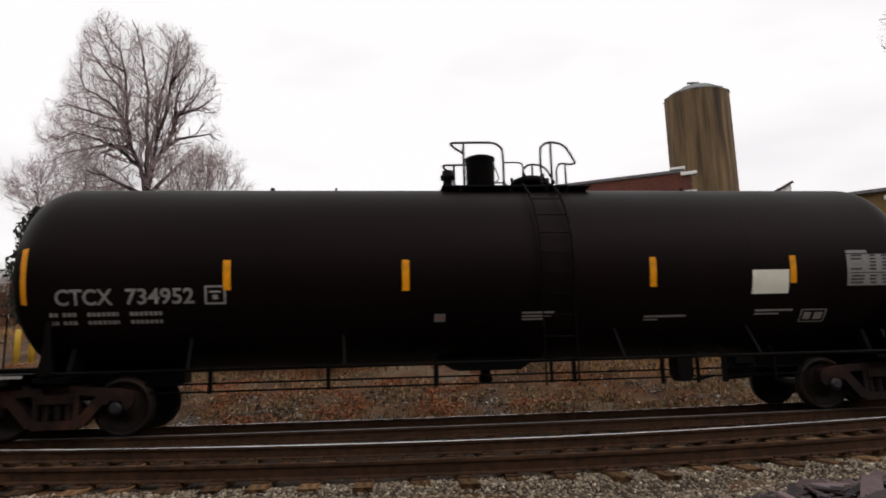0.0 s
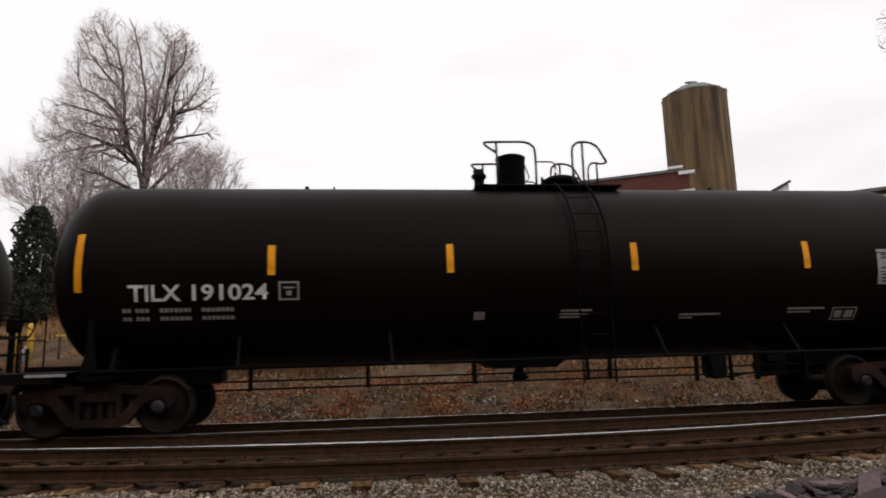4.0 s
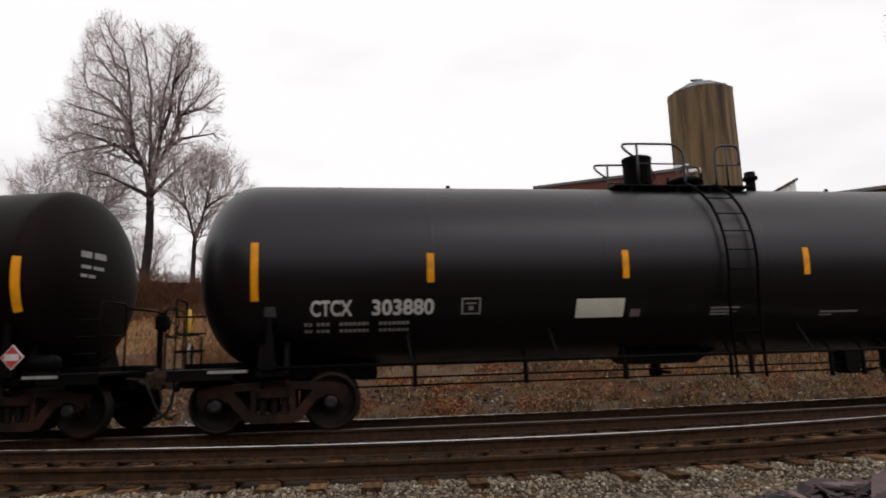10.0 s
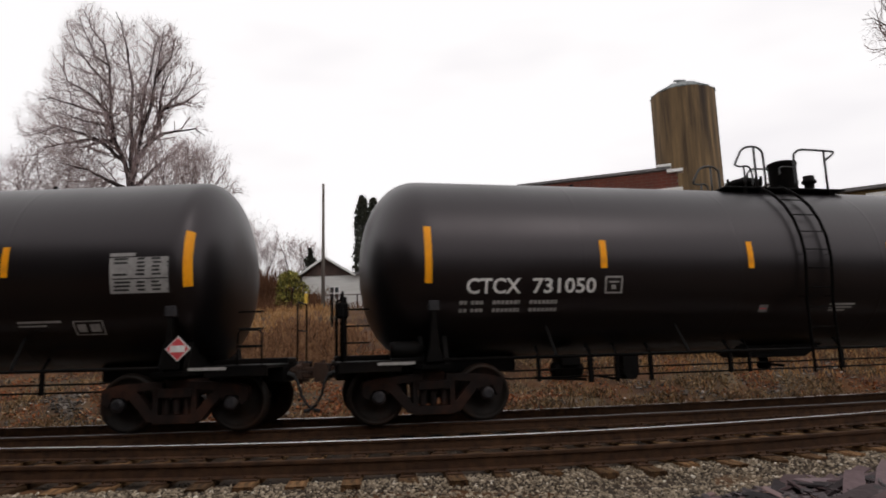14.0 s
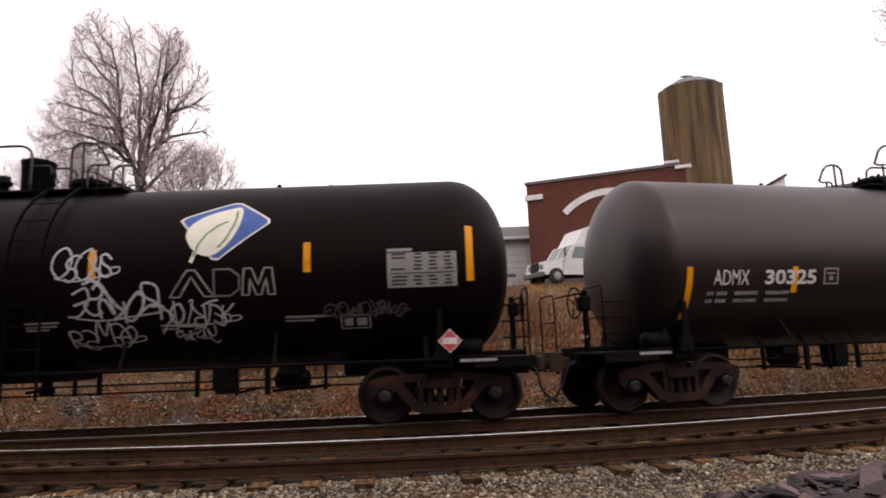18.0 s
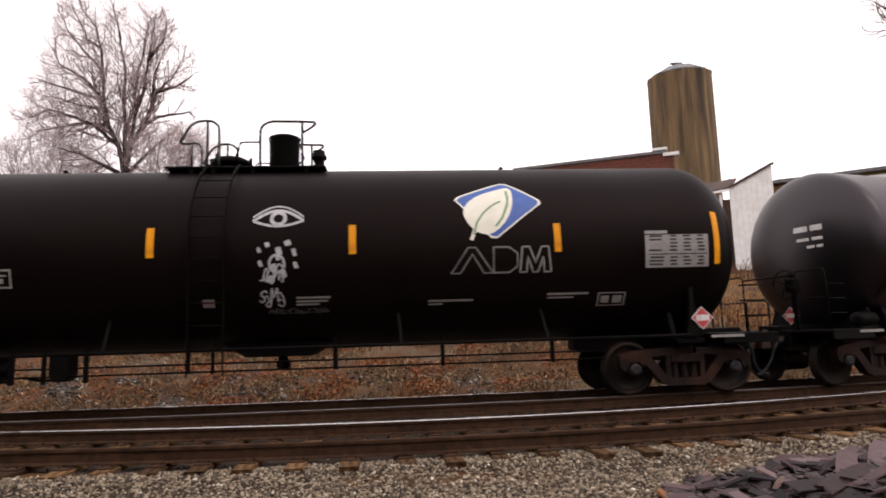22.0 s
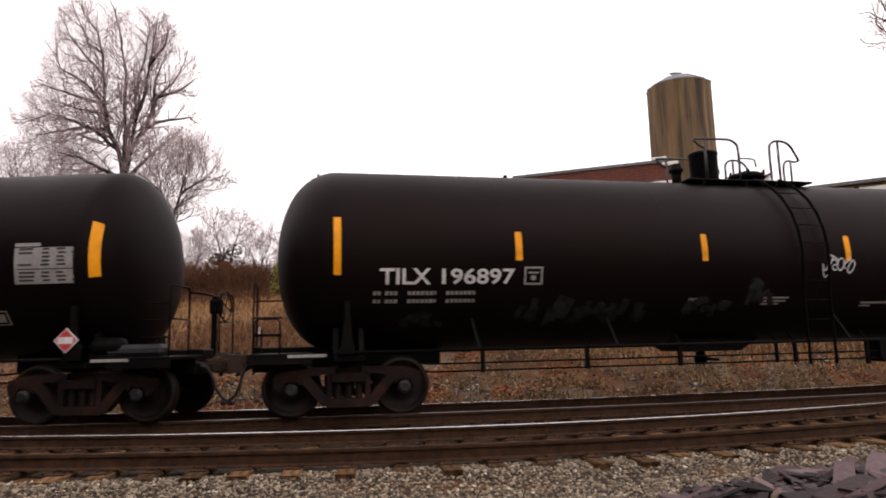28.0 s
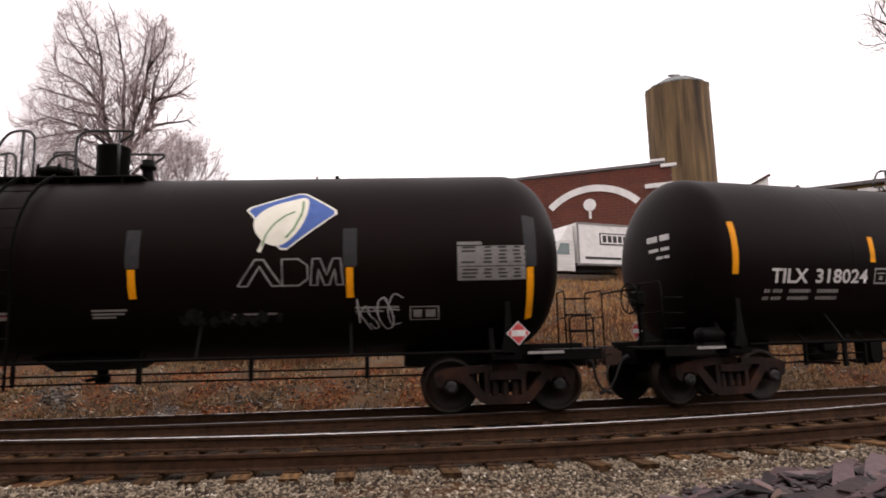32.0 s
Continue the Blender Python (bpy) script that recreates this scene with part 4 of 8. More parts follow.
def manway_mesh():
    g = Geo()
    z = ZC + RT
    g.lathe([(z - 0.1, 0.28), (z + 0.15, 0.28), (z + 0.15, 0.36), (z + 0.24, 0.36), (z + 0.29, 0.27), (z + 0.32, 0.06), (z + 0.36, 0.04)], "z", (0, 0, 0), 20)
    return g.mesh("manway", M_FRAME)


def bolt_mesh():
    z = ZC + RT
    return Geo().lathe([(z + 0.13, 0.03), (z + 0.31, 0.03)], "z", (0.36, 0, 0), 6).mesh("bolt", M_FRAME)


def drum_mesh(h=0.71):
    g = Geo()
    z = ZC + RT
    g.lathe([(z - 0.04, 0.19), (z + 0.06, 0.20), (z + 0.10, 0.25), (z + 0.15, 0.275), (z + h - 0.08, 0.28), (z + h - 0.06, 0.298), (z + h - 0.02, 0.292), (z + h + 0.01, 0.22), (z + h + 0.02, 0.02)], "z", (0, 0, 0), 28)
    g.tube([(0.28, 0, z + 0.2), (0.37, 0, z + 0.3), (0.28, 0, z + h - 0.15)], 0.014, 6)
    return g.mesh("valve_housing", M_FRAME)


def vent_mesh():
    g = Geo()
    z = ZC + RT
    g.lathe([(z - 0.06, 0.10), (z + 0.18, 0.095), (z + 0.26, 0.10), (z + 0.28, 0.145), (z + 0.34, 0.145), (z + 0.36, 0.11), (z + 0.44, 0.11), (z + 0.46, 0.02)], "z", (0, 0, 0), 16)
    return g.mesh("relief_valve", M_FRAME)


def knob_mesh():
    g = Geo()
    z = ZC + RT
    g.lathe([(z - 0.03, 0.035), (z + 0.05, 0.03), (z + 0.06, 0.045), (z + 0.10, 0.035), (z + 0.11, 0.01)], "z", (0, 0, 0), 10)
    return g.mesh("lifting_lug", M_FRAME)


def panel_mesh(rows=7):
    g = Geo()
    rnd = random.Random(11)
    decal(g, 6.2, 7.3, -20.5, 0.5, 0, 0.005)
    decal(g, 6.2, 6.6, 1.2, 3.2, 0, 0.005)
    for k in range(9):
        a = -19 + k * 2.25
        if k == 3:
            decal(g, 6.25, 7.27, a, a + 0.7, 1, 0.008)
            continue
        for u, w in ((6.25, 0.28), (6.61, 0.16), (6.85, 0.16), (7.09, 0.15)):
            if u < 6.3 and k in (5, 6):
                continue
            decal(g, u + rnd.uniform(0, 0.03), u + w * rnd.uniform(0.75, 1.0), a, a + 1.2, 1, 0.008)
    return g.mesh("data_panel", [M_PANEL, M_INK])


def bars_mesh(u0, a0):
    """Small stencilled lines that cannot be read."""
    g = Geo()
    for a in (-7.0, -12.5):
        for u, w in ((-0.10, 0.12), (0.09, 0.2), (0.45, 0.46), (1.08, 0.48)):
            k = 0.0
            while k < w - 0.02:
                decal(g, u0 + u + k, u0 + u + min(k + 0.055, w), a0 + a, a0 + a + 2.6, 0, 0.006)
                k += 0.072
    return g.mesh("stencilling", M_DULL)


def small_marks():
    g = Geo()
    decal(g, 2.55, 3.3, -41, -39.4, 0, 0.006)
    decal(g, 2.55, 2.8, -43.5, -42.2, 0, 0.006)
    decal(g, 4.55, 5.25, -38, -36.4, 0, 0.006)
    decal(g, 4.55, 5.0, -40.6, -39.4, 0, 0.006)
    for a, w in ((-36, 0.55), (-38.6, 0.5), (-41, 0.36)):
        decal(g, 0.42, 0.42 + w, a, a + 1.4, 0, 0.006)
    return g.mesh("stencilling", M_DULL)


def tab_mesh():
    g = Geo()
    decal(g, -1.05, -0.87, -41, -35, 0, 0.005)
    decal(g, -1.03, -0.89, -38.4, -37.6, 1, 0.008)
    return g.mesh("small_label", [M_PANEL, M_RED])


def box_mark(u1, a0):
    g = Geo()
    frame_decal(g, u1, u1 + 0.32, a0 - 0.5, a0 + 11, 0.03)
    decal(g, u1 + 0.07, u1 + 0.25, a0 + 6.7, a0 + 7.8)
    decal(g, u1 + 0.12, u1 + 0.2, a0 + 2.5, a0 + 5.4)
    return g.mesh("class_mark", M_DULL)


def plate_mark():
    g = Geo()
    frame_decal(g, 5.42, 5.90, -48, -37, 0.022)
    decal(g, 5.48, 5.62, -45.5, -39.5)
    decal(g, 5.68, 5.84, -45.5, -39.5)
    return g.mesh("test_plate", M_DULL)


def placard_mesh():
    g = Geo()
    c, d = (7.15, 1.30), 0.19
    y = -1.47
    q = lambda k, yy, mi: g.add([(c[0] - d * k, yy, c[1]), (c[0], yy, c[1] - d * k), (c[0] + d * k, yy, c[1]), (c[0], yy, c[1] + d * k)], [(0, 1, 2, 3)], mi)
    g.slab([(c[0] - d, c[1]), (c[0], c[1] - d), (c[0] + d, c[1]), (c[0], c[1] + d)], y, y + 0.02, 0)
    q(0.9, y - 0.003, 1)
    g.box((c[0] - 0.115, y - 0.007, c[1] - 0.05), (c[0] + 0.115, y - 0.005, c[1] + 0.05), 0)
    g.obox((c[0], y + 0.03, 1.0), (c[0], y + 0.03, 1.4), 0.05, 0.02, 2)
    return g.mesh("hazard_placard", [M_WHITE, M_RED, M_FRAME])


def stripe_mesh(a0, a1, w=0.115):
    def make():
        g = Geo()
        decal(g, -w / 2, w / 2, a0, a1, 0, 0.006)
        return g.mesh("reflective_stripe", M_YELLOW)
    return shared(("stripe", a0, a1, w), make)


def stripe_at(u, a0, a1, w=0.115):
    if abs(u) <= ENDS[1 if u > 0 else 0] - dome(1 if u > 0 else 0) - 0.1:
        return stripe_mesh(a0, a1, w), pose(u, 0, 0)
    def make():
        g = Geo()
        decal(g, u - w / 2, u + w / 2, a0, a1, 0, 0.008)
        return g.mesh("reflective_stripe", M_YELLOW)
    return shared(("stripe", u, a0, a1, w, tuple(ENDS)), make), None


def emblem_mesh():
    """Blue lozenge with a pale leaf and three plain outlined blocks below it."""
    g = Geo()
    cu, ca = 3.55, 20.5
    at = lambda x, y, k=1.0: (cu + 0.74 * x * k, ca + 21.0 * y * k)

    def poly(pts, mi, lift, curl=3):
        n, ring = len(pts), []
        for i in range(n):   # rounded outline through the corners
            p0, p1, p2, p3 = (pts[(i + d) % n] for d in (-1, 0, 1, 2))
            for q in range(6):
                t = q / 6
                if curl:
                    w = [0.5 * (2 * p1[d] + (p2[d] - p0[d]) * t + (2 * p0[d] - 5 * p1[d] + 4 * p2[d] - p3[d]) * t * t + (3 * p1[d] - p0[d] - 3 * p2[d] + p3[d]) * t ** 3) for d in (0, 1)]
                else:
                    w = [p1[d] + (p2[d] - p1[d]) * t for d in (0, 1)]
                ring.append(w)
        m = (sum(p[0] for p in ring) / len(ring), sum(p[1] for p in ring) / len(ring))
        k = len(ring)
        vs = [on_tank(*m, lift)]
        for s in range(1, 7):
            vs += [on_tank(m[0] + (p[0] - m[0]) * s / 6, m[1] + (p[1] - m[1]) * s / 6, lift) for p in ring]
        fs = [(0, 1 + i, 1 + (i + 1) % k) for i in range(k)]
        fs += [(1 + (s - 1) * k + i, 1 + s * k + i, 1 + s * k + (i + 1) % k, 1 + (s - 1) * k + (i + 1) % k) for s in range(1, 6) for i in range(k)]
        g.add(vs, fs, mi, True)

    corners = [(-1, 0.30), (-0.92, 0.42), (0.10, 1.0), (0.26, 0.98), (0.97, 0.26), (0.98, 0.12), (-0.08, -0.98), (-0.22, -0.96)]
    poly([at(x, y) for x, y in corners], 0, 0.009, 0)
    poly([at(x, y, 0.94) for x, y in corners], 1, 0.012, 0)
    inks = [M_LEAFW, M_BLUE, M_GREEN, M_PANEL]
    out = [("emblem", g.mesh("emblem", inks))]
    g = Geo()
    leaf = [(-0.58, -0.72), (-0.80, -0.28), (-0.74, 0.10), (-0.47, 0.42), (-0.08, 0.64), (0.30, 0.74), (0.33, 0.15), (0.14, -0.45), (-0.22, -0.84)]
    poly([at(x, y) for x, y in leaf], 0, 0.015)
    stroke(g, [at(*q) for q in ((0.22, 0.62), (0.23, 0.32), (0.20, 0.08), (0.06, -0.36), (-0.10, -0.62))], 0.035, 2, 0.018)
    stroke(g, [at(*q) for q in ((-0.60, -0.86), (-0.52, -0.50), (-0.36, -0.18), (-0.14, 0.08), (0.06, 0.22))], 0.03, 2, 0.018)
    stroke(g, [at(*q) for q in ((-0.66, -1.02), (-0.56, -0.70))], 0.06, 0, 0.017)
    out.append(("leaf_badge", g.mesh("leaf_badge", inks)))
    low, high = -21.5, -5.5
    shapes = [[(2.72, low), (3.0, high), (3.13, high), (3.41, low), (3.26, low), (3.07, high - 4), (2.87, low)],
              [(3.42, low), (3.42, high), (3.68, high), (3.82, high - 4), (3.82, low + 4), (3.68, low)],
              [(3.86, low), (3.90, high), (4.02, high), (4.12, low + 6), (4.22, high), (4.34, high), (4.38, low), (4.27, low), (4.25, high - 6), (4.16, low), (4.08, low), (3.99, high - 6), (3.97, low)]]
    for ring in shapes:
        g = Geo()
        stroke(g, ring + ring[:2], 0.03, 3)
        out.append(("outlined_block", g.mesh("outlined_block", inks)))
    return out


GLYPHS = (
    (((0.85, 0.85), (0.5, 1.0), (0.15, 0.8), (0.3, 0.55), (0.7, 0.45), (0.8, 0.2), (0.4, 0.0), (0.0, 0.15)),),
    (((0.1, 0.0), (0.12, 0.55), (0.2, 1.0), (0.75, 0.9), (0.7, 0.55), (0.2, 0.5), (0.55, 0.3), (0.95, -0.1)),),
    (((0.5, 1.0), (0.1, 0.7), (0.1, 0.25), (0.5, 0.0), (0.9, 0.3), (0.85, 0.75), (0.45, 1.0), (0.3, 0.85)),),
    (((0.05, 0.0), (0.15, 0.95), (0.45, 0.35), (0.75, 1.0), (0.95, 0.0)),),
    (((0.1, 1.0), (0.2, 0.4), (0.55, 0.3), (0.8, 0.9), (0.75, 0.2), (0.4, -0.35), (0.0, -0.15)),),
    (((0.15, 0.0), (0.2, 1.05)), ((0.9, 1.0), (0.3, 0.5), (0.6, 0.25), (1.05, -0.1))),
    (((0.9, 0.9), (0.35, 0.95), (0.1, 0.5), (0.4, 0.05), (0.95, 0.15)), ((0.1, 0.5), (0.75, 0.55))),
    (((0.0, 0.95), (0.5, 1.02), (1.05, 0.95)), ((0.5, 1.0), (0.42, 0.4), (0.5, -0.05), (0.7, 0.0))),
)


def curve(pts, n=5):
    """Points along a smooth line through pts."""
    out = []
    for i in range(len(pts) - 1):
        p0, p1, p2, p3 = pts[max(0, i - 1)], pts[i], pts[i + 1], pts[min(len(pts) - 1, i + 2)]
        for q in range(n):
            t = q / n
            out.append(tuple(0.5 * (2 * p1[d] + (p2[d] - p0[d]) * t + (2 * p0[d] - 5 * p1[d] + 4 * p2[d] - p3[d]) * t * t + (3 * p1[d] - p0[d] - 3 * p2[d] + p3[d]) * t ** 3) for d in (0, 1)))
    return out + [pts[-1]]


def scrawl_meshes(seed, u0, u1, a0, a1, w, material):
    """Sprayed scrawl that cannot be read: looping, overlapping letter-like strokes and a flourish, a mesh each."""
    rnd = random.Random(seed)
    wide, tall = u1 - u0, a1 - a0
    n = min(11, max(4, round(wide / (0.36 * abs(tall) / DEG))))
    made, last, lift = [], None, 0.010

    def line(pts, width):
        nonlocal lift
        g = Geo()
        stroke(g, curve(pts), width, 0, lift)
        lift += 0.0007
        made.append(g.mesh("sprayed_scrawl", material))

    for k in range(n):
        pick = rnd.choice([q for q in range(len(GLYPHS)) if q != last])
        last = pick
        size, rise, lean, turn = rnd.uniform(0.7, 1.1), rnd.uniform(-0.12, 0.2), rnd.uniform(-0.3, 0.9), rnd.choice((1, -1))
        flip, tip = rnd.choice((1, -1)), rnd.uniform(-0.4, 0.4)
        for glyph in GLYPHS[pick]:
            pts = []
            for x, y in glyph:
                y = y if flip > 0 else 1 - y
                x, y = (x if turn > 0 else 1 - x) * 1.7 * size + lean * (y - 0.5) - 0.5, y + tip * (x - 0.5)
                pts.append((u0 + wide * (k + x - 0.1) / n, a0 + tall * (rise + y * size * 0.92)))
            line(pts, w * rnd.uniform(0.6, 0.95))
    if wide > 0.7:
        y = rnd.uniform(-0.1, 0.15)
        line([(u0 + wide * x, a0 + tall * (y + d)) for x, d in ((-0.04, 0.1), (0.3, 0.0), (0.65, 0.1), (1.0, 0.22), (1.04, 0.4), (0.9, 0.38))], w * 0.55)
    return made


TAG = {"D": (((0.1, 0), (0.15, 1), (0.7, 0.8), (0.75, 0.3), (0.05, 0)), ((-0.2, 0.95), (0.3, 1.0))), "E": (((0.75, 1), (0.15, 0.92), (0.1, 0.02), (0.7, 0.05)), ((0.1, 0.5), (0.6, 0.55))),
       "R": (((0.1, 0), (0.15, 1), (0.7, 0.85), (0.65, 0.55), (0.15, 0.5), (0.8, 0.0)),), "T": (((0.4, 0), (0.45, 1)), ((-0.1, 0.95), (1.0, 1.02))), "O": (((0.35, 0.0), (0.05, 0.35), (0.3, 0.8), (0.75, 0.6), (0.6, 0.1), (0.3, 0.0)),),
       "N": (((0.05, -0.1), (0.15, 0.75), (0.6, 0.05), (0.8, 1.1)),), "C": (((0.8, 0.9), (0.3, 0.85), (0.1, 0.4), (0.35, 0.0), (0.85, 0.1)),), "+": (((0.4, 0.1), (0.45, 0.8)), ((0.0, 0.45), (0.9, 0.5)))}


def tag_mesh(word, u0, u1, a0, a1, wide=0.03):
    """Thin sprayed capitals."""
    g = Geo()
    w = (u1 - u0) / len(word)
    for k, c in enumerate(word):
        for line in TAG[c]:
            stroke(g, [(u0 + w * (k + 0.85 * x), a0 + (a1 - a0) * (y + 0.03 * k)) for x, y in line], wide, 0)
    return g.mesh("sprayed_tag", M_SPRAY)


def smear_mesh(u0, u1, a0, a1):
    """A dabbed patch of paint with an uneven edge."""
    g = Geo()
    rnd = random.Random(round(u0 * 100))
    n, ring = 26, []
    cu, ca, ru, ra = (u0 + u1) / 2, (a0 + a1) / 2, (u1 - u0) / 2, (a1 - a0) / 2
    for i in range(n):
        t = math.tau * i / n
        c, q = math.cos(t), math.sin(t)
        k = rnd.uniform(0.84, 1.06) / (abs(c) ** 5 + abs(q) ** 5) ** 0.2
        ring.append((cu + ru * c * k, ca + ra * q * k))
    vs = [on_tank(cu, ca, 0.006)]
    for f in (0.5, 1.0):
        vs += [on_tank(cu + (u - cu) * f, ca + (a - ca) * f, 0.006) for u, a in ring]
    g.add(vs, [(0, 1 + i, 1 + (i + 1) % n) for i in range(n)] + [(1 + i, 1 + n + i, 1 + n + (i + 1) % n, 1 + (i + 1) % n) for i in range(n)], 0, True)
    return g.mesh("paint_smear", M_LEAFW)


def ghost_meshes(u0, u1, a0, a1):
    """Worn, rubbed-out paint: short broad upright dabs that overlap, a mesh each."""
    rnd = random.Random(round(u0 * 100) + 7)
    made, n = [], max(4, round((u1 - u0) / 0.16))
    for k in range(n):
        g = Geo()
        u = u0 + (u1 - u0) * (k + rnd.uniform(0.2, 0.8)) / n
        mid = a0 + (a1 - a0) * (0.5 + 0.18 * math.sin(k * 1.7))
        tall = (a1 - a0) * rnd.uniform(0.22, 0.46)
        pts = [(u + rnd.uniform(-0.06, 0.06), mid - tall), (u + rnd.uniform(-0.08, 0.08), mid), (u + rnd.uniform(-0.06, 0.12), mid + tall * rnd.uniform(0.6, 1.0))]
        if k % 3 == 1:
            pts.append((u + rnd.uniform(0.1, 0.2), mid + tall * 0.3))
        stroke(g, curve(pts), rnd.uniform(0.10, 0.19), 0, 0.010 + 0.0006 * k)
        made.append(g.mesh("smudge", M_GHOST))
    return made


def eye_mesh():
    """A sprayed eye with dabs of paint below it."""
    g = Geo()
    arc = lambda top, bend: [(-0.24 + 0.8 * i / 12, top + bend * math.sin(math.pi * i / 12)) for i in range(13)]
    stroke(g, arc(13.5, 7.0), 0.05, 0)
    stroke(g, arc(13.5, -3.5), 0.04, 0)
    stroke(g, arc(16.0, 7.5), 0.03, 0)
    stroke(g, [(0.16 + 0.11 * math.cos(t), 15 + 4.0 * math.sin(t)) for t in (math.tau * i / 12 for i in range(13))], 0.06, 0, 0.008)
    rnd = random.Random(4)
    for u, a in ((-0.15, -3), (-0.13, -11), (-0.02, 0), (0.16, -3), (0.4, -4), (0.42, -12), (0.14, -8), (0.3, 1), (0.08, -13), (0.24, -17), (0.0, -21)):
        stroke(g, [(u, a), (u + 0.03, a - rnd.uniform(2.5, 5))], rnd.uniform(0.05, 0.1), 0)
    stroke(g, [(0.14 + 0.12 * math.cos(t), -13 + 5.5 * math.sin(t)) for t in (math.tau * i / 10 for i in range(11))], 0.04, 0)
    return g.mesh("sprayed_eye", M_SPRAY)


SPIN = []
STRIPES = {
    "std": [(-7.18, -18, 17), (-4.3, -9, 9), (-1.45, -9, 9), (1.7, -9, 9), (4.85, -9, 9), (7.42, -19, 16)],
    "mid": [(-7.28, -23, 13), (-4.65, -14, 4), (-1.5, -15, 4), (1.92, -14, 4), (4.95, -14, 4), (7.5, -24, 10)],
    "low": [(-7.15, -50, -12), (-4.25, -30, -12), (-1.2, -30, -11), (1.15, -29, -11), (4.42, -29, -11), (7.33, -50, -13)],
    "few": [(-7.2, -24, 11), (-2.84, -38, -22), (-1.51, -40, -22), (1.49, -42, -23), (4.16, -42, -24), (7.5, -24, 11)],
}


def tank_car(paint, label, mark="", top=(1, 0.0, 0), mark_u=(-6.45, -4.35), mark_a=(-24, -14), stripes="std", emblem=0.0, patches=False, scrawls=(), yellow=(), white=(), panel=True, text=None, lines=True, ends=(HALF, HALF), drum=0.71, panel_a=0.0, panel_u=0.0, eye=False, step_box=False, hook=False, lines_sprayed=(), smears=(), ghosts=(), tag=(), end_marks=(), placard=None, seed=0):
    ENDS[:] = ends
    capped = paint in (M_SEMI, M_DARK) or top[0] == 0
    car = thing("tank_car", label, "tank car", "tank cars of the passing train")
    body = part("tank", shared(("shell", paint.name, tuple(ENDS)), lambda: tank_shell().mesh("tank", paint)), car)
    for e in (-1, 1):
        part("stub_sill", shared("sill", sill_mesh), car, m=pose(0, 0, 0, 0, 0, 0 if e > 0 else 180))
        part("saddle", shared("saddle", saddle_mesh), car, m=pose(e * TRUCK, 0, 0))
        turn = 0 if e > 0 else 180
        part("end_platform", shared("platform", platform_mesh), car, m=pose(e * 8.08, 0, 0, 0, 0, turn))
        braked = (e > 0) == bool(top[2])
        for a, b in ((-1.28, -0.62), (1.28, 0.62)) if braked else ((1.28, 0.62),):
            hr = part("end_handrail", shared(("endrail", a), lambda: end_rail_mesh(a, b)), car, m=pose(e * 8.42, 0, 0, 0, 0, turn))
            part("mid_rail", shared(("midrail", a), lambda: mid_rail_mesh(a, b)), hr)
        if braked:
            part("cross_rail", shared("crossrail", cross_rail_mesh), car, m=pose(e * 8.42, 0, 0, 0, 0, turn))
        else:
            part("corner_grab", shared("corner", corner_mesh), car, m=pose(e * 8.42, 0, 0) @ Matrix.Diagonal((e, 1, 1, 1)))
        k = 0 if e < 0 else 1
        if e in end_marks:
            part("end_lettering", shared(("endmarks", e, ENDS[k], (text or M_WHITE).name), lambda: end_marks_mesh(k, text or M_WHITE)), car)
        part("coupler", shared("coupler", coupler_mesh), car, m=pose(e * 9.06, 0, 0, 0, 0, turn))
        part("brake_hose", shared("hose", hose_mesh), car, m=Matrix.Translation((e * 9.1, 0, 0)) @ Matrix.Diagonal((e, 1, 1, 1)))
        part("bolster_post", shared(("upright", capped), lambda: upright_mesh(capped)), car, m=pose(e * 7.0, 0, 0))
        part("platform_edge_strip", shared("edge", lambda: Geo().box((-0.3, -1.434, 0.965), (0.28, -1.428, 1.01), 0).mesh("edge", M_DULL)), car, "scuffed white edge strip", m=pose(e * 7.6, 0, 0))
        part("bogie_bolster", shared("bolster", bolster_mesh), car, m=pose(e * TRUCK, 0, 0))
        for side in (0, 180):
            fr = part("side_frame", shared("sideframe", sideframe_mesh), car, m=pose(e * TRUCK, 0, 0, 0, 0, side))
            part("bogie_spring", shared("spring", spring_mesh), fr)
        for a in (-AXLE, AXLE):
            ws = part("wheelset", shared("wheelset", wheelset_mesh), car, m=pose(e * TRUCK + a, 0, WHEEL_R))
            for side in (0, 180):
                part("bearing_cap", shared("cap", cap_mesh), ws, m=pose(0, 0, 0, 0, 0, side))
            SPIN.append((ws, car, e * TRUCK + a))
    turned = pose(0, 0, 0, 0, 0, 180) if top[2] else pose(0, 0, 0)
    aside = Matrix.Diagonal((-1, 1, 1, 1)) if top[2] else Matrix.Identity(4)
    part("brake_wheel", shared("brake", brake_mesh), car, m=turned @ pose(-8.36, 0, 0))
    part("side_rail", shared("siderail", side_rail_mesh), car)
    for u in (-5.0, -2.6, 2.0, 4.4):
        part("rail_strut", shared("strut", strut_mesh), car, m=pose(u + 0.1 * (seed % 3), 0, 0))
    part("bottom_outlet", shared("outlet", outlet_mesh), car)
    part("air_reservoir", shared("airtank", air_tank_mesh), car, m=aside)
    part("brake_valve", shared("brakevalve", valve_mesh), car, m=aside)
    for z in (0.79, 0.66):
        part("brake_pipe", shared(("pipe", z), lambda: pipe_mesh(z)), car)
    for u, wide, low in BRACKETS:
        part("pipe_bracket", shared(("bracket", wide, low), lambda: bracket_mesh(wide, low)), car, m=pose(-u if top[2] else u, 0, 0))
    part("brake_cylinder", shared("cylinder", cylinder_mesh), car, m=aside)
    if step_box:
        part("step_box", shared("stepbox", step_box_mesh), car, "scuffed grey step box")
    if hook:
        part("release_handle", shared("hook", hook_mesh), car, "pale release handle")
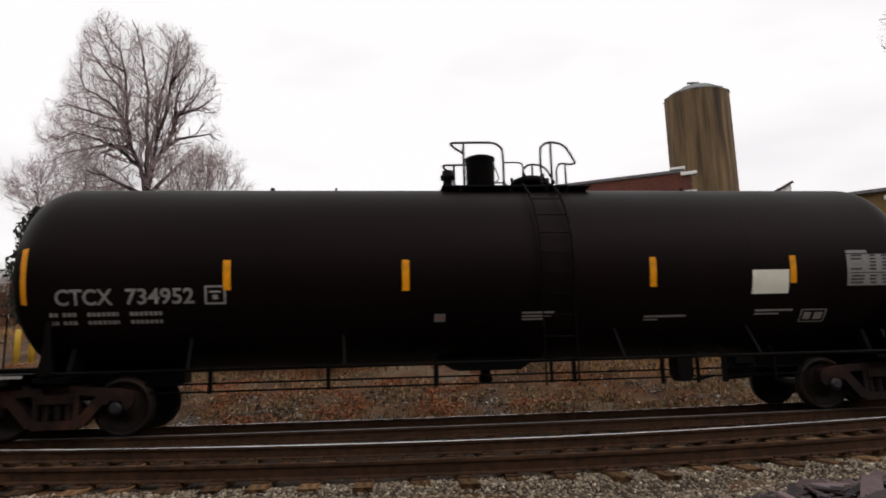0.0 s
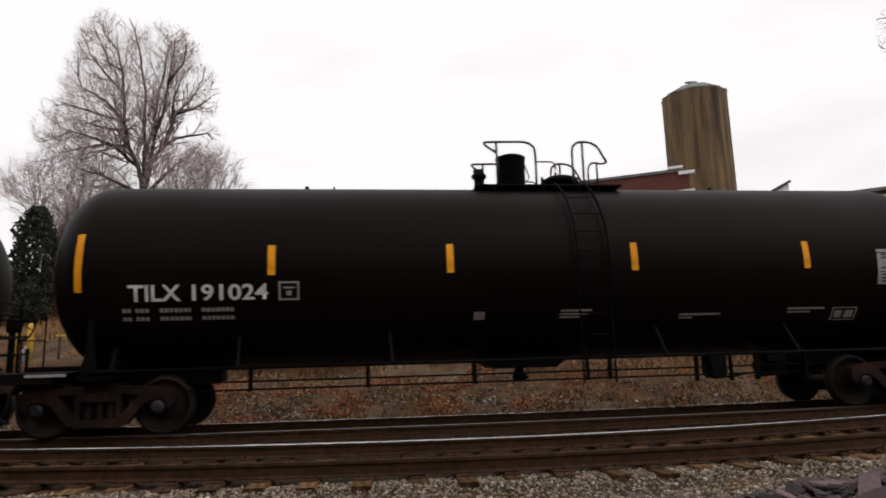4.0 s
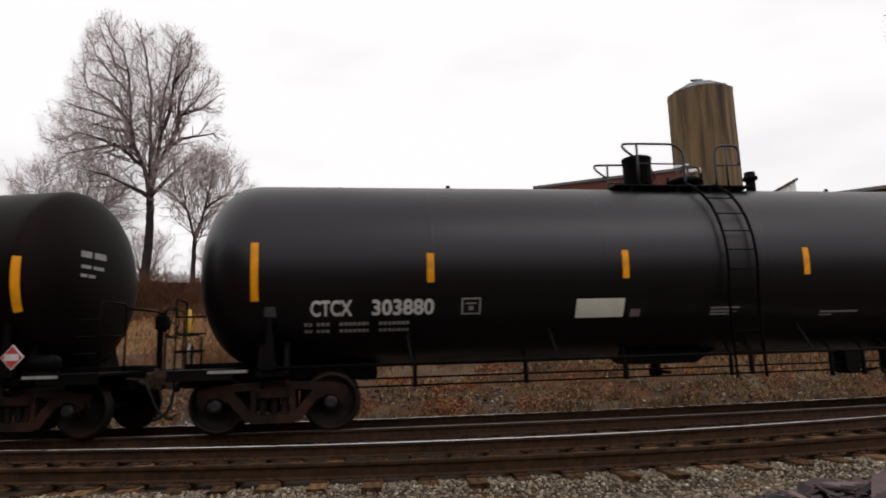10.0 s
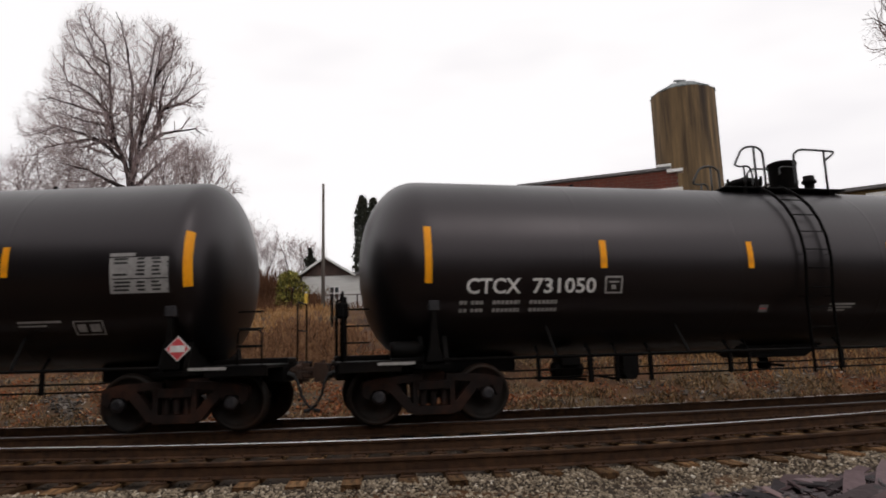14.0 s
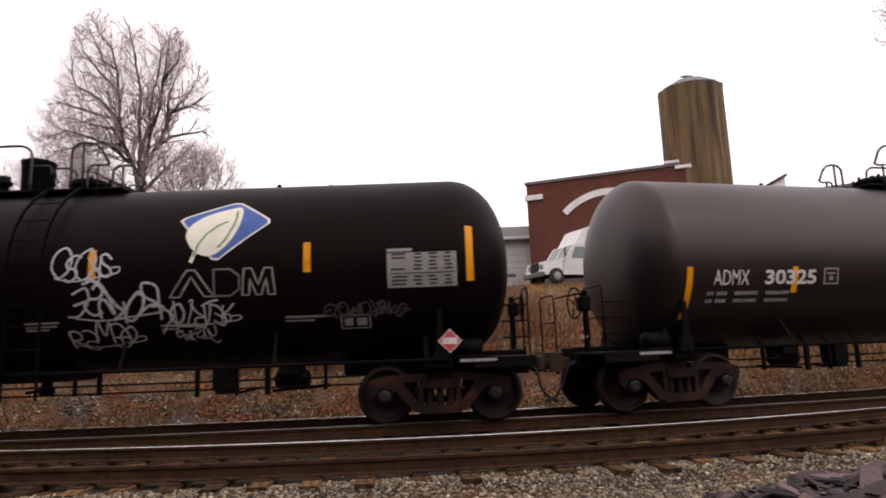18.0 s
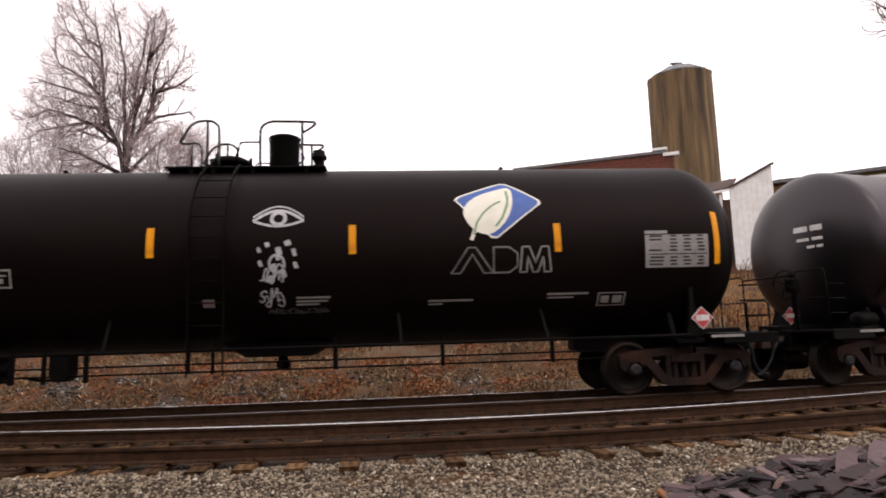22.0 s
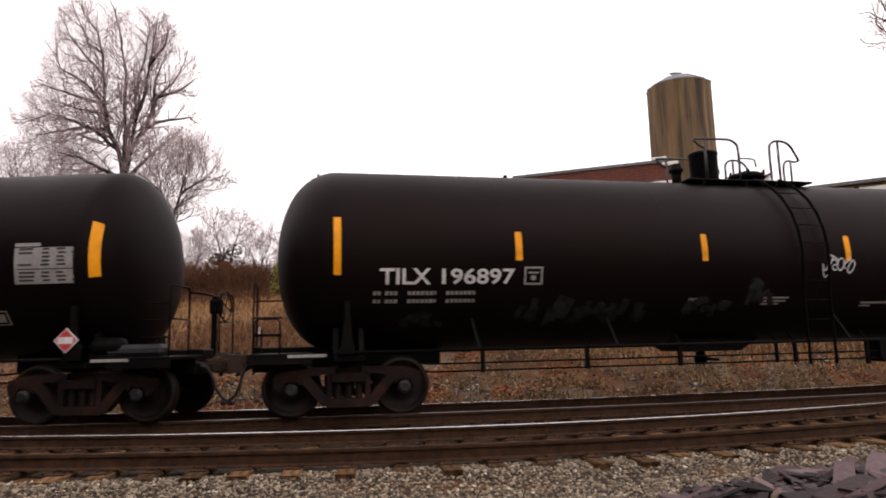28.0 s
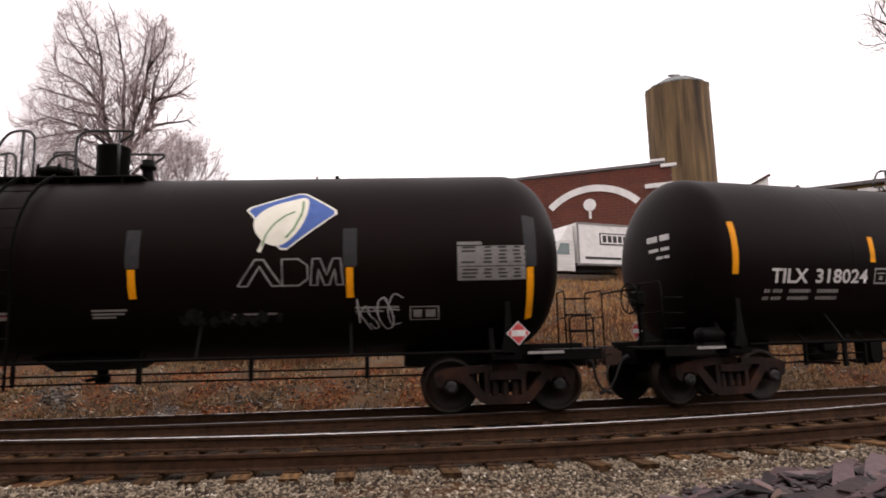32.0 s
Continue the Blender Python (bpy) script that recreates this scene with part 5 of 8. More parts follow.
    for e in (-1, 1):
        for z in (1.32, 1.58, 1.84):
            part("grab_iron", shared(("grab", z), lambda: grab_mesh(z)), car, m=Matrix.Diagonal((e, 1, 1, 1)))
    # top platform
    style, centre, rot = top
    spin = 180 if rot else 0
    deck = part("walkway", shared("walk", lambda: walk_mesh(0)), car, m=pose(centre, 0, 0, 0, 0, spin))
    sgn = -1 if rot else 1
    part("ladder", shared("ladder", lambda: ladder_mesh(0)), car, m=pose(centre - sgn * 0.45, 0, 0))
    for me in shared(("rails", style), lambda: rail_meshes(style)):
        part("guard_rail", me, deck)
    fittings = {0: (-0.5, 0.5, -1.95), 1: (-0.49, 0.49, 1.13), 3: (-0.70, 0.70, 1.85)}[style]
    for nm, fn, u in zip(("manway", "valve_housing", "relief_valve"), (manway_mesh, lambda: drum_mesh(drum), vent_mesh), fittings):
        fit = part(nm, shared((nm, drum), fn), car, m=pose(centre + sgn * u, 0, 0))
        if nm == "manway":
            for q in range(6):
                part("bolt", shared("bolt", bolt_mesh), fit, m=pose(0, 0, 0, 0, 0, 60 * q))
    for u in (-3.9, 4.1):
        part("lifting_lug", shared("knob", knob_mesh), car, m=pose(u, 0, 0))
    # markings
    spots = STRIPES[stripes] if isinstance(stripes, str) else stripes
    for u, a, b in spots:
        me, m = stripe_at(u, a, b)
        part("reflective_stripe", me, car, m=m)
    if patches:
        for u, a, b in spots:
            def make(u=u, b=b):
                g = Geo()
                decal(g, u - 0.10, u + 0.12, b + 0.5, b + (34 if abs(u) > 6 else 24), 0, 0.005)
                return g.mesh("paint_patch", M_PATCH)
            part("paint_patch", shared(("patch", u, b, tuple(ENDS)), make), car, "dull grey touch-up patch")
    if emblem:
        pieces = shared("emblem", emblem_mesh)
        badge = part("emblem", pieces[0][1], car, "blue lozenge emblem with a pale leaf", pose(emblem - 3.55, 0, 0))
        for nm, me in pieces[1:]:
            part(nm, me, badge, "cream leaf" if nm == "leaf_badge" else "grey outlined block")
    if panel:
        part("data_panel", shared(("panel", ENDS[1]), panel_mesh), car, "grey panel with rows of small dark lettering", pose(panel_u, 0, ZC, -panel_a) @ pose(0, 0, -ZC))
    if lines:
        tagged(part("stencilling", bars_mesh(mark_u[0], mark_a[0]), car), "rows of small dull white stencilling", kind="stuff")
        part("class_mark", box_mark(mark_u[1] + (0.16 if mark_a[0] > -30 else 0.45), mark_a[0]), car)
    tagged(part("stencilling", shared("smalls", small_marks), car), "small dull white stencilled lines", kind="stuff")
    part("small_label", shared("tab", tab_mesh), car, "small faded label")
    part("test_plate", shared("plate", plate_mark), car)
    part("hazard_placard", shared("placard", placard_mesh), car, "red and white hazard diamond", m=pose((-0.9 if top[0] == 0 else 0.0) if placard is None else placard, 0, 0))
    part("end_placard", shared("endplacard", end_placard_mesh), car, "small hazard diamond on the car's end")
    if mark:
        word, number = mark.split(" ", 1)
        heavy = number[:3] in ("736", "303")
        w, gap = (0.335, 0.155) if heavy else {"TILX": (0.37, 0.08), "ADMX": (0.46, 0.08)}.get(word, (0.41, 0.09))
        span = mark_u[1] - mark_u[0]
        for nm, body, k0, k1 in (("reporting_mark", word, 0.0, w), ("car_number", number, w + gap, 1.0)):
            part(nm, lettering(body, mark_u[0] + span * k0, mark_u[0] + span * k1, *mark_a, text or M_WHITE, 0.0 if body == "ADMX" else 0.03 if heavy else 0.01 if word == "ADMX" else 0.02), car, "stencilled lettering")
    for u0, u1, a0, a1 in yellow:
        def make(u0=u0, u1=u1, a0=a0, a1=a1):
            g = Geo()
            decal(g, u0, u1, a0, a1, 0, 0.005)
            for k in (0.2, 0.55):
                decal(g, u0 + 0.06, u1 - 0.06, a0 + (a1 - a0) * k, a0 + (a1 - a0) * (k + 0.22), 1, 0.008)
            return g.mesh("yellow_label", [M_LABEL, M_LABELD])
        part("yellow_label", make(), car, "yellow notice label")
    for u0, u1, a0, a1 in white:
        def make(u0=u0, u1=u1, a0=a0, a1=a1):
            g = Geo()
            decal(g, u0, u1, a0, a1, 0, 0.005)
            return g.mesh("paper_label", M_LEAFW)
        part("paper_label", make(), car, "cream notice label")
    for one in tag:
        part("sprayed_tag", tag_mesh(*one), car, "white sprayed tag")
    for k, (w, pts) in enumerate(lines_sprayed):
        g = Geo()
        stroke(g, curve(pts, 6), w, 0, 0.011 + 0.0008 * k)
        part("sprayed_line", g.mesh("sprayed_line", M_SPRAY), car, "looping pale sprayed line")
    for u0, u1, a0, a1 in smears:
        part("paint_smear", smear_mesh(u0, u1, a0, a1), car, "smeared whitish paint patch")
    if eye:
        part("sprayed_eye", eye_mesh(), car, "white painted eye over scattered dabs")
    for u0, u1, a0, a1 in ghosts:
        first, *rest = ghost_meshes(u0, u1, a0, a1)
        spray = part("rubbed_scrawl", first, car, "rubbed-out grey smear of old graffiti")
        for me in rest:
            part("smudge", me, spray)
    for k, (u0, u1, a0, a1, w, faded) in enumerate(scrawls):
        first, *rest = scrawl_meshes(seed * 7 + k, u0, u1, a0, a1, w, M_SPRAYG if faded else M_SPRAY)
        spray = part("sprayed_scrawl", first, car, "faint grey sprayed graffiti" if faded else "pale sprayed graffiti scrawl")
        for me in rest:
            part("sprayed_stroke", me, spray)
    return car


# ---- the train: cars in order, the lead one first ----
BLK, SEM, GRY, PAL, DRK, BRN = M_BLACK, M_SEMI, M_GREY, M_PALE, M_DARK, M_BROWN
PITCH = 18.342
CARS = [
    # number in the train, mark, paint, (rail style, centre, turned), label, extras
    (-2, "", BLK, (1, 0.0, 0), "black tank car with yellow stripes", {}),
    (-1, "CTCX 734952", BLK, (1, 0.53, 1), "matt black tank car with grey stencilled number", dict(mark_u=(-6.89, -4.83), mark_a=(-25, -15), stripes=[(-7.38, -25, 10), (-4.33, -17, 1), (-1.52, -19, 0), (2.66, -19, 0), (5.19, -18, 0), (7.5, -24, 10)], white=[(4.44, 5.11, -25, -9)], text=M_PANEL)),
    (0, "CTCX 736 409", SEM, (0, 0.22, 1), "black tank car with a yellow notice label", dict(mark_u=(-6.49, -4.54), mark_a=(-33, -24), yellow=[(4.25, 5.01, -28, -16)], stripes=[(-7.36, -22, 14), (-4.79, -13, 4), (-1.47, -15, 4), (1.9, -15, 3), (4.83, -14, 3), (7.5, -24, 10)])),
    (1, "CTCX 736414", SEM, (0, 0.22, 0), "dusty black tank car with tall guard rails on top", dict(mark_u=(-6.19, -4.4), mark_a=(-34, -24), yellow=[(4.19, 4.98, -41, -29)], stripes=[(-7.27, -24, 12), (-4.7, -15, 3), (-1.59, -15, 4), (1.91, -15, 4), (5.03, -13, 5), (7.5, -24, 10)], ends=(8.05, 7.95))),
    (2, "ADMX 31116", BLK, (1, 0.62, 1), "black tank car with a blue lozenge emblem", dict(stripes=[(-7.27, -27, 8), (-4.4, -19, -1), (-0.99, -20, -2), (2.01, -20, -2), (5.11, -20, -2), (7.4, -30, 6)], patches=True, mark_u=(-6.58, -4.55), mark_a=(-23, -13), emblem=3.88, scrawls=[(-1.46, -1.13, -39, -28, 0.04, 1), (-0.73, 0.16, -55, -35, 0.05, 1), (1.78, 2.94, -54, -37, 0.04, 1)], ends=(8.1, 7.95))),
    (3, "TILX 191024", BLK, (1, 0.5, 1), "black tank car with white number", {}),
    (4, "", BLK, (1, 0.1, 0), "black tank car with white scrawled graffiti", dict(scrawls=[(1.63, 2.98, -56, -27, 0.05, 0), (3.17, 4.08, -46, -33, 0.03, 1)])),
    (5, "ADMX 30413", GRY, (1, 0.0, 0), "dull dark grey tank car with low yellow stripes", dict(stripes=[(-7.33, -41, -5), (-4.6, -33, -14), (-1.59, -33, -13), (1.74, -32, -13), (4.44, -31, -12), (7.17, -45, -12)], mark_u=(-6.63, -4.72), mark_a=(-31, -21), drum=0.34, ends=(8.1, 7.6), panel_u=-0.2)),
    (6, "ADMX 31320", BLK, (1, 0.7, 1), "black tank car with an emblem and a long chrome scrawl", dict(stripes=[(-7.27, -40, -4), (-4.37, -33, -14), (-0.93, -33, -13), (2.02, -31, -11), (5.11, -30, -12), (7.17, -45, -12)], patches=True, mark_u=(-6.59, -4.44), emblem=3.85, yellow=[(3.27, 4.05, -44, -31)], scrawls=[(-3.9, -2.2, -46, -34, 0.035, 1)], lines_sprayed=[
        (0.035, ((-4.62, -41), (-4.25, -33), (-3.7, -35), (-3.2, -31), (-2.5, -35), (-1.75, -38), (-1.2, -28), (-0.8, -22), (-0.62, -27), (-0.9, -34), (-1.35, -38))),
        (0.035, ((-4.6, -42), (-4.1, -52), (-3.4, -50), (-2.8, -54), (-1.75, -45), (-1.0, -51), (-0.45, -49), (-0.12, -41), (-0.5, -33), (-0.72, -24))),
        (0.03, ((-4.2, -40), (-3.6, -37), (-3.1, -42), (-3.5, -48), (-2.7, -46), (-2.3, -38), (-1.95, -43))), (0.025, ((-1.3, -40), (-0.9, -38), (-0.55, -42), (-0.8, -46), (-1.2, -44)))], ends=(8.3, 7.6), panel_u=-0.2)),
    (7, "CTCX 736423", SEM, (0, 0.5, 1), "black tank car with a yellow label beside its number", dict(mark_u=(-6.29, -4.37), mark_a=(-36, -25), yellow=[(-3.64, -2.79, -37, -24)], stripes=[(-7.29, -24, 12), (-4.55, -15, 3), (-1.24, -15, 4), (2.08, -13, 4), (4.93, -13, 3), (7.17, -24, 10)], ends=(8.25, 7.6), panel_u=-0.2)),
    (8, "CTCX 734945", BLK, (1, 0.75, 1), "matt black tank car with grey stencilled number", dict(mark_u=(-6.72, -4.65), mark_a=(-28, -18), stripes=[(-7.32, -28, 8), (-4.08, -20, -2), (-0.21, -19, 0), (2.37, -17, 1), (5.0, -18, 0), (7.17, -28, 6)], white=[(3.61, 4.37, -24, -8)], text=M_PANEL, end_marks=(1,), ends=(8.3, 7.6), panel_u=-0.2)),
    (9, "CTCX 303880", DRK, (0, 0.45, 1), "slightly glossy black tank car with a cream label", dict(mark_u=(-6.38, -4.42), mark_a=(-36, -25), white=[(-2.02, -1.17, -41, -27)], stripes=[(-7.22, -25, 10), (-4.48, -15, 3), (-1.17, -14, 4), (2.19, -13, 5), (5.0, -14, 4), (7.3, -24, 10)], ends=(8.28, 7.6), panel_u=-0.08)),
    (10, "ADMX 31345", BLK, (1, 0.25, 0), "black tank car with an emblem and pale scrawls", dict(emblem=3.8, mark_u=(-6.43, -4.32), mark_a=(-25, -15), scrawls=[(-3.49, -1.74, -30, -14, 0.035, 1), (2.56, 4.83, -63, -28, 0.06, 0), (0.43, 1.85, -47, -34, 0.06, 1)], ends=(8.25, 7.6), stripes=[(-7.18, -18, 17), (-4.25, -9, 9), (-1.42, -9, 9), (1.68, -9, 9), (4.85, -9, 9), (7.17, -18, 17)], panel_u=-0.2)),
    (11, "CITX 221192", BLK, (0, 0.55, 0), "black tank car with a tall guard rail on top", dict(mark_u=(-6.58, -4.55), mark_a=(-39, -27), stripes=[(-7.22, -28, 7), (-4.18, -17, 1), (-1.2, -17, 1), (1.68, -15, 2), (4.8, -15, 2), (7.33, -24, 10)], text=M_PANEL, placard=-1.05, ends=(8.28, 7.65), panel_u=-0.15)),
    (12, "CTCX 730982", SEM, (1, 0.45, 0), "sooty black tank car with clear white number", dict(mark_u=(-6.6, -4.4), mark_a=(-24, -13), stripes=[(-7.2, -17, 19), (-4.22, -9, 9), (-1.53, -10, 9), (1.59, -10, 8), (4.45, -9, 9), (7.28, -18, 17)], ends=(8.1, 7.68), panel_u=-0.1)),
    (13, "CTCX 731050", SEM, (1, 0.45, 0), "glossy black tank car with dark patches", dict(mark_u=(-6.48, -4.25), mark_a=(-25, -15), stripes=[(-7.1, -18, 17), (-4.11, -9, 9), (-1.3, -9, 9), (1.7, -9, 9), (4.9, -9, 9), (7.4, -18, 17)], ends=(8.05, 7.83))),
    (14, "CTCX 736703", SEM, (1, 0.9, 1), "dusty dark tank car with paired guard rails", dict(mark_u=(-6.39, -4.46), mark_a=(-25, -14), stripes=[(-7.12, -18, 17), (-4.14, -9, 9), (-0.72, -9, 9), (1.7, -9, 9), (4.9, -9, 9), (7.4, -18, 17)], ends=(7.95, 7.95))),
    (15, "", BLK, (1, 0.0, 0), "black tank car with yellow stripes", {}),
    (16, "ADMX 31036", BLK, (1, 0.1, 1), "black tank car with an emblem and heavy white graffiti", dict(emblem=3.6, scrawls=[(1.03, 1.96, -8, 11, 0.045, 0), (1.3, 2.6, -35, -14, 0.055, 0), (1.18, 2.22, -57, -35, 0.05, 0), (2.68, 3.8, -41, -24, 0.04, 0), (2.82, 3.41, -52, -41, 0.03, 0), (5.23, 6.48, -38, -28, 0.03, 1)], stripes=[(-7.18, -18, 17), (-4.3, -9, 9), (-1.45, -9, 9), (1.56, -9, 9), (4.94, -9, 9), (7.51, -18, 17)], ends=(7.95, 8.25))),
    (17, "ADMX 30325", GRY, (1, -0.5, 0), "dull grey tank car with low yellow stripes", dict(stripes=[(-6.92, -50, -12), (-4.8, -30, -12), (-2.4, -30, -11), (0.41, -29, -10), (3.68, -30, -12), (7.56, -47, -13)], panel_a=-3, panel_u=-0.37, placard=0.2, ends=(7.6, 8.3))),
    (18, "TILX 197467", BLK, (1, -0.4, 0), "black tank car with a yellow label and white number", dict(hook=True, yellow=[(3.35, 4.09, -24, -8)], stripes=[(-6.96, -20, 15), (-4.2, -11, 7), (-1.6, -15, 3), (1.67, -17, 1), (4.7, -18, 0), (7.45, -27, 8)], panel_a=-6.5, ends=(7.6, 8.3))),
    (19, "UTLX 204295", BRN, (3, -0.1, 0), "brownish black tank car with yellow number and short low stripes", dict(step_box=True, ghosts=[(-0.05, 0.75, 10, 52)], text=M_YELLOW, lines=False, stripes=[(-6.97, -24, 11), (-2.84, -38, -22), (-1.51, -40, -22), (1.49, -42, -23), (4.16, -42, -24), (7.5, -24, 11)], panel_a=-4, end_marks=(-1,), ends=(7.6, 8.35))),
    (20, "ADMX 30999", BLK, (1, -0.48, 0), "black tank car with an emblem and white painted eye and column", dict(hook=True, emblem=3.76, eye=True, scrawls=[(-0.06, 0.30, -24, -15, 0.035, 0), (-0.1, 0.24, -40, -28, 0.035, 0), (0.02, 0.9, -47, -43, 0.02, 1)], stripes=[(-6.9, -18, 17), (-4.6, -9, 9), (-1.81, -8, 10), (1.34, -8, 10), (4.71, -9, 9), (7.47, -19, 16)], end_marks=(-1,), ends=(7.6, 8.25))),
    (21, "CTCX 736415", SEM, (0, 0.0, 0), "glossy black tank car with a yellow label", dict(mark_u=(-6.36, -4.25), mark_a=(-36, -25), yellow=[(1.76, 2.62, -35, -22)], stripes=[(-7.02, -24, 12), (-4.66, -13, 5), (-1.66, -13, 5), (1.75, -13, 5), (4.95, -14, 4), (7.52, -24, 10)], panel_a=3, placard=-0.8, end_marks=(-1,), ends=(7.6, 8.3))),
    (22, "TILX 312344", BLK, (1, 0.45, 1), "black tank car with faded and white graffiti", dict(mark_u=(-6.4, -4.3), tag=[("DEON", 1.5, 2.6, -33, -13, 0.06), ("NTC", 1.71, 2.4, -54, -38)], scrawls=[(-6.6, -4.97, -51, -43, 0.03, 0)], stripes=[(-7.0, -18, 17), (-4.43, -8, 10), (-1.11, -8, 10), (1.9, -9, 9), (5.12, -9, 8), (7.44, -18, 17)], end_marks=(-1,), ends=(7.6, 8.1))),
    (23, "TILX 196965", BLK, (1, -0.1, 0), "black tank car with white painted-out patches", dict(mark_u=(-6.52, -4.51), mark_a=(-23, -13), smears=[(-3.22, -2.56, -46, -33), (-2.5, -1.85, -47, -33)], scrawls=[(3.43, 4.03, -43, -19, 0.05, 0), (4.18, 4.52, -59, -44, 0.03, 0)], stripes=[(-7.19, -18, 17), (-4.43, -9, 9), (-1.64, -9, 9), (1.56, -9, 9), (4.79, -9, 9), (7.48, -18, 17)], end_marks=(-1,), ends=(7.85, 8.1))),
    (24, "UTLX 204774", PAL, (1, 0.0, 0), "pale grey tank car with yellow number", dict(text=M_YELLOW, lines=False, panel=False)),
    (25, "", BLK, (1, -0.1, 1), "black tank car with yellow stripes and a data panel", dict(step_box=True, ends=(7.95, 7.63), stripes=[(-7.18, -18, 17), (-4.25, -9, 9), (-1.42, -9, 9), (1.68, -9, 9), (4.85, -9, 9), (7.3, -18, 17)], placard=-0.22, panel_u=-0.07)),
    (26, "TILX 196897", BLK, (1, 0.9, 1), "black tank car with faint grey smears of graffiti", dict(step_box=True, mark_u=(-6.5, -4.28), ghosts=[(-4.22, -1.86, -56, -34), (-0.02, 0.69, -43, -23), (-6.14, -5.43, -57, -46), (-1.05, -0.29, -50, -36)], scrawls=[(1.62, 2.28, -17, -6, 0.035, 0)], stripes=[(-7.16, -18, 17), (-4.21, -9, 9), (-0.8, -9, 9), (2.14, -9, 9), (4.74, -9, 9), (7.17, -18, 17)], ends=(8.14, 7.7), panel_u=-0.2)),
    (27, "ADMX 31299", BLK, (1, 0.45, 0), "black tank car with an emblem and white graffiti", dict(hook=True, emblem=3.46, patches=True, mark_u=(-6.43, -4.21), mark_a=(-25, -14), scrawls=[(-3.3, -2.2, -36, -18, 0.032, 0), (-3.4, -2.0, -46, -33, 0.02, 0), (2.43, 3.24, -43, -24, 0.025, 0), (2.27, 3.3, -59, -43, 0.02, 0)], stripes=[(-7.12, -51, -12), (-4.1, -29, -12), (-1.32, -29, -10), (1.12, -29, -11), (4.37, -28, -10), (7.29, -49, -12)], ends=(7.97, 8.0))),
    (28, "TILX 317973", BLK, (1, -0.15, 0), "black tank car with a yellow label and thin scrawl", dict(hook=True, mark_u=(-6.36, -4.27), mark_a=(-25, -15), yellow=[(2.42, 3.23, -22, -10)], tag=[("DERT+", 3.45, 4.88, -34, -22)], stripes=[(-7.12, -18, 17), (-4.12, -9, 9), (-1.33, -9, 9), (1.08, -9, 9), (4.47, -9, 9), (7.4, -18, 17)], end_marks=(-1,), ends=(7.85, 8.1))),
    (29, "ADMX 30959", BLK, (1, -0.5, 0), "black tank car with an emblem and looping white scrawl", dict(emblem=3.55, patches=True, mark_u=(-6.41, -4.19), lines_sprayed=[
        (0.03, ((-3.75, -4), (-3.93, -15), (-3.9, -35), (-3.75, -46), (-3.6, -35), (-3.57, -12), (-3.75, -4))),
        (0.03, ((-3.45, -8), (-3.5, -30), (-3.4, -48), (-3.25, -45), (-3.2, -15), (-3.15, -6), (-3.1, -20), (-3.1, -44))),
        (0.025, ((-3.2, -12), (-2.8, -8), (-2.3, -13), (-1.8, -9))), (0.025, ((-3.1, -22), (-2.6, -26), (-2.0, -22), (-1.7, -26))),
        (0.025, ((-3.0, -16), (-2.9, -32), (-2.4, -33), (-1.9, -30)))], ghosts=[(1.75, 3.35, -50, -38)], scrawls=[(4.66, 5.3, -54, -28, 0.035, 0)], stripes=[(-7.08, -50, -12), (-4.05, -29, -11), (-1.2, -30, -11), (1.09, -28, -10), (4.48, -30, -11), (7.38, -51, -13)], ends=(7.79, 8.1))),
    (30, "TILX 318024", BLK, (1, 0.3, 0), "black tank car with white number", dict(mark_u=(-6.33, -4.13), stripes=[(-7.1, -18, 17), (-4.02, -9, 9), (-1.2, -9, 9), (1.5, -9, 9), (4.8, -9, 9), (7.4, -18, 17)], end_marks=(-1,), ends=(7.73, 7.95))),
]
NUDGE = {-1: 0.06, 0: 0.1, 1: 0.06, 2: 0.09, 5: -0.04, 6: -0.08, 7: -0.09, 8: -0.04, 9: -0.14, 10: -0.09, 11: -0.08, 12: -0.1, 13: -0.16, 14: -0.17,
         16: 0.15, 17: 0.16, 18: 0.19, 19: 0.1, 20: 0.1, 21: 0.09, 22: 0.12, 23: 0.09, 25: -0.04, 26: -0.04, 27: -0.07, 28: -0.06, 29: -0.05, 30: -0.06}
TRAIN_CARS = []
for k, mark, paint, top, label, extra in CARS:
    TRAIN_CARS.append((k, tank_car(paint, label, mark, top=top, seed=k + 5, **extra)))


def run(k, t):
    """How far along the line the middle of car k is at t seconds."""
    return PITCH * (k + 0.5) + 9.8852 + NUDGE.get(k, 0.0) - 18.2608 * t + 0.02685 * t * t


def car_pose(s):
    reach = TRUCK / (1 - TRAIN * BEND)
    x0, y0, _ = line_at(s - reach, TRAIN)
    x1, y1, _ = line_at(s + reach, TRAIN)
    return pose((x0 + x1) / 2, (y0 + y1) / 2, 0, 0, 0, math.degrees(math.atan2(y1 - y0, x1 - x0)))


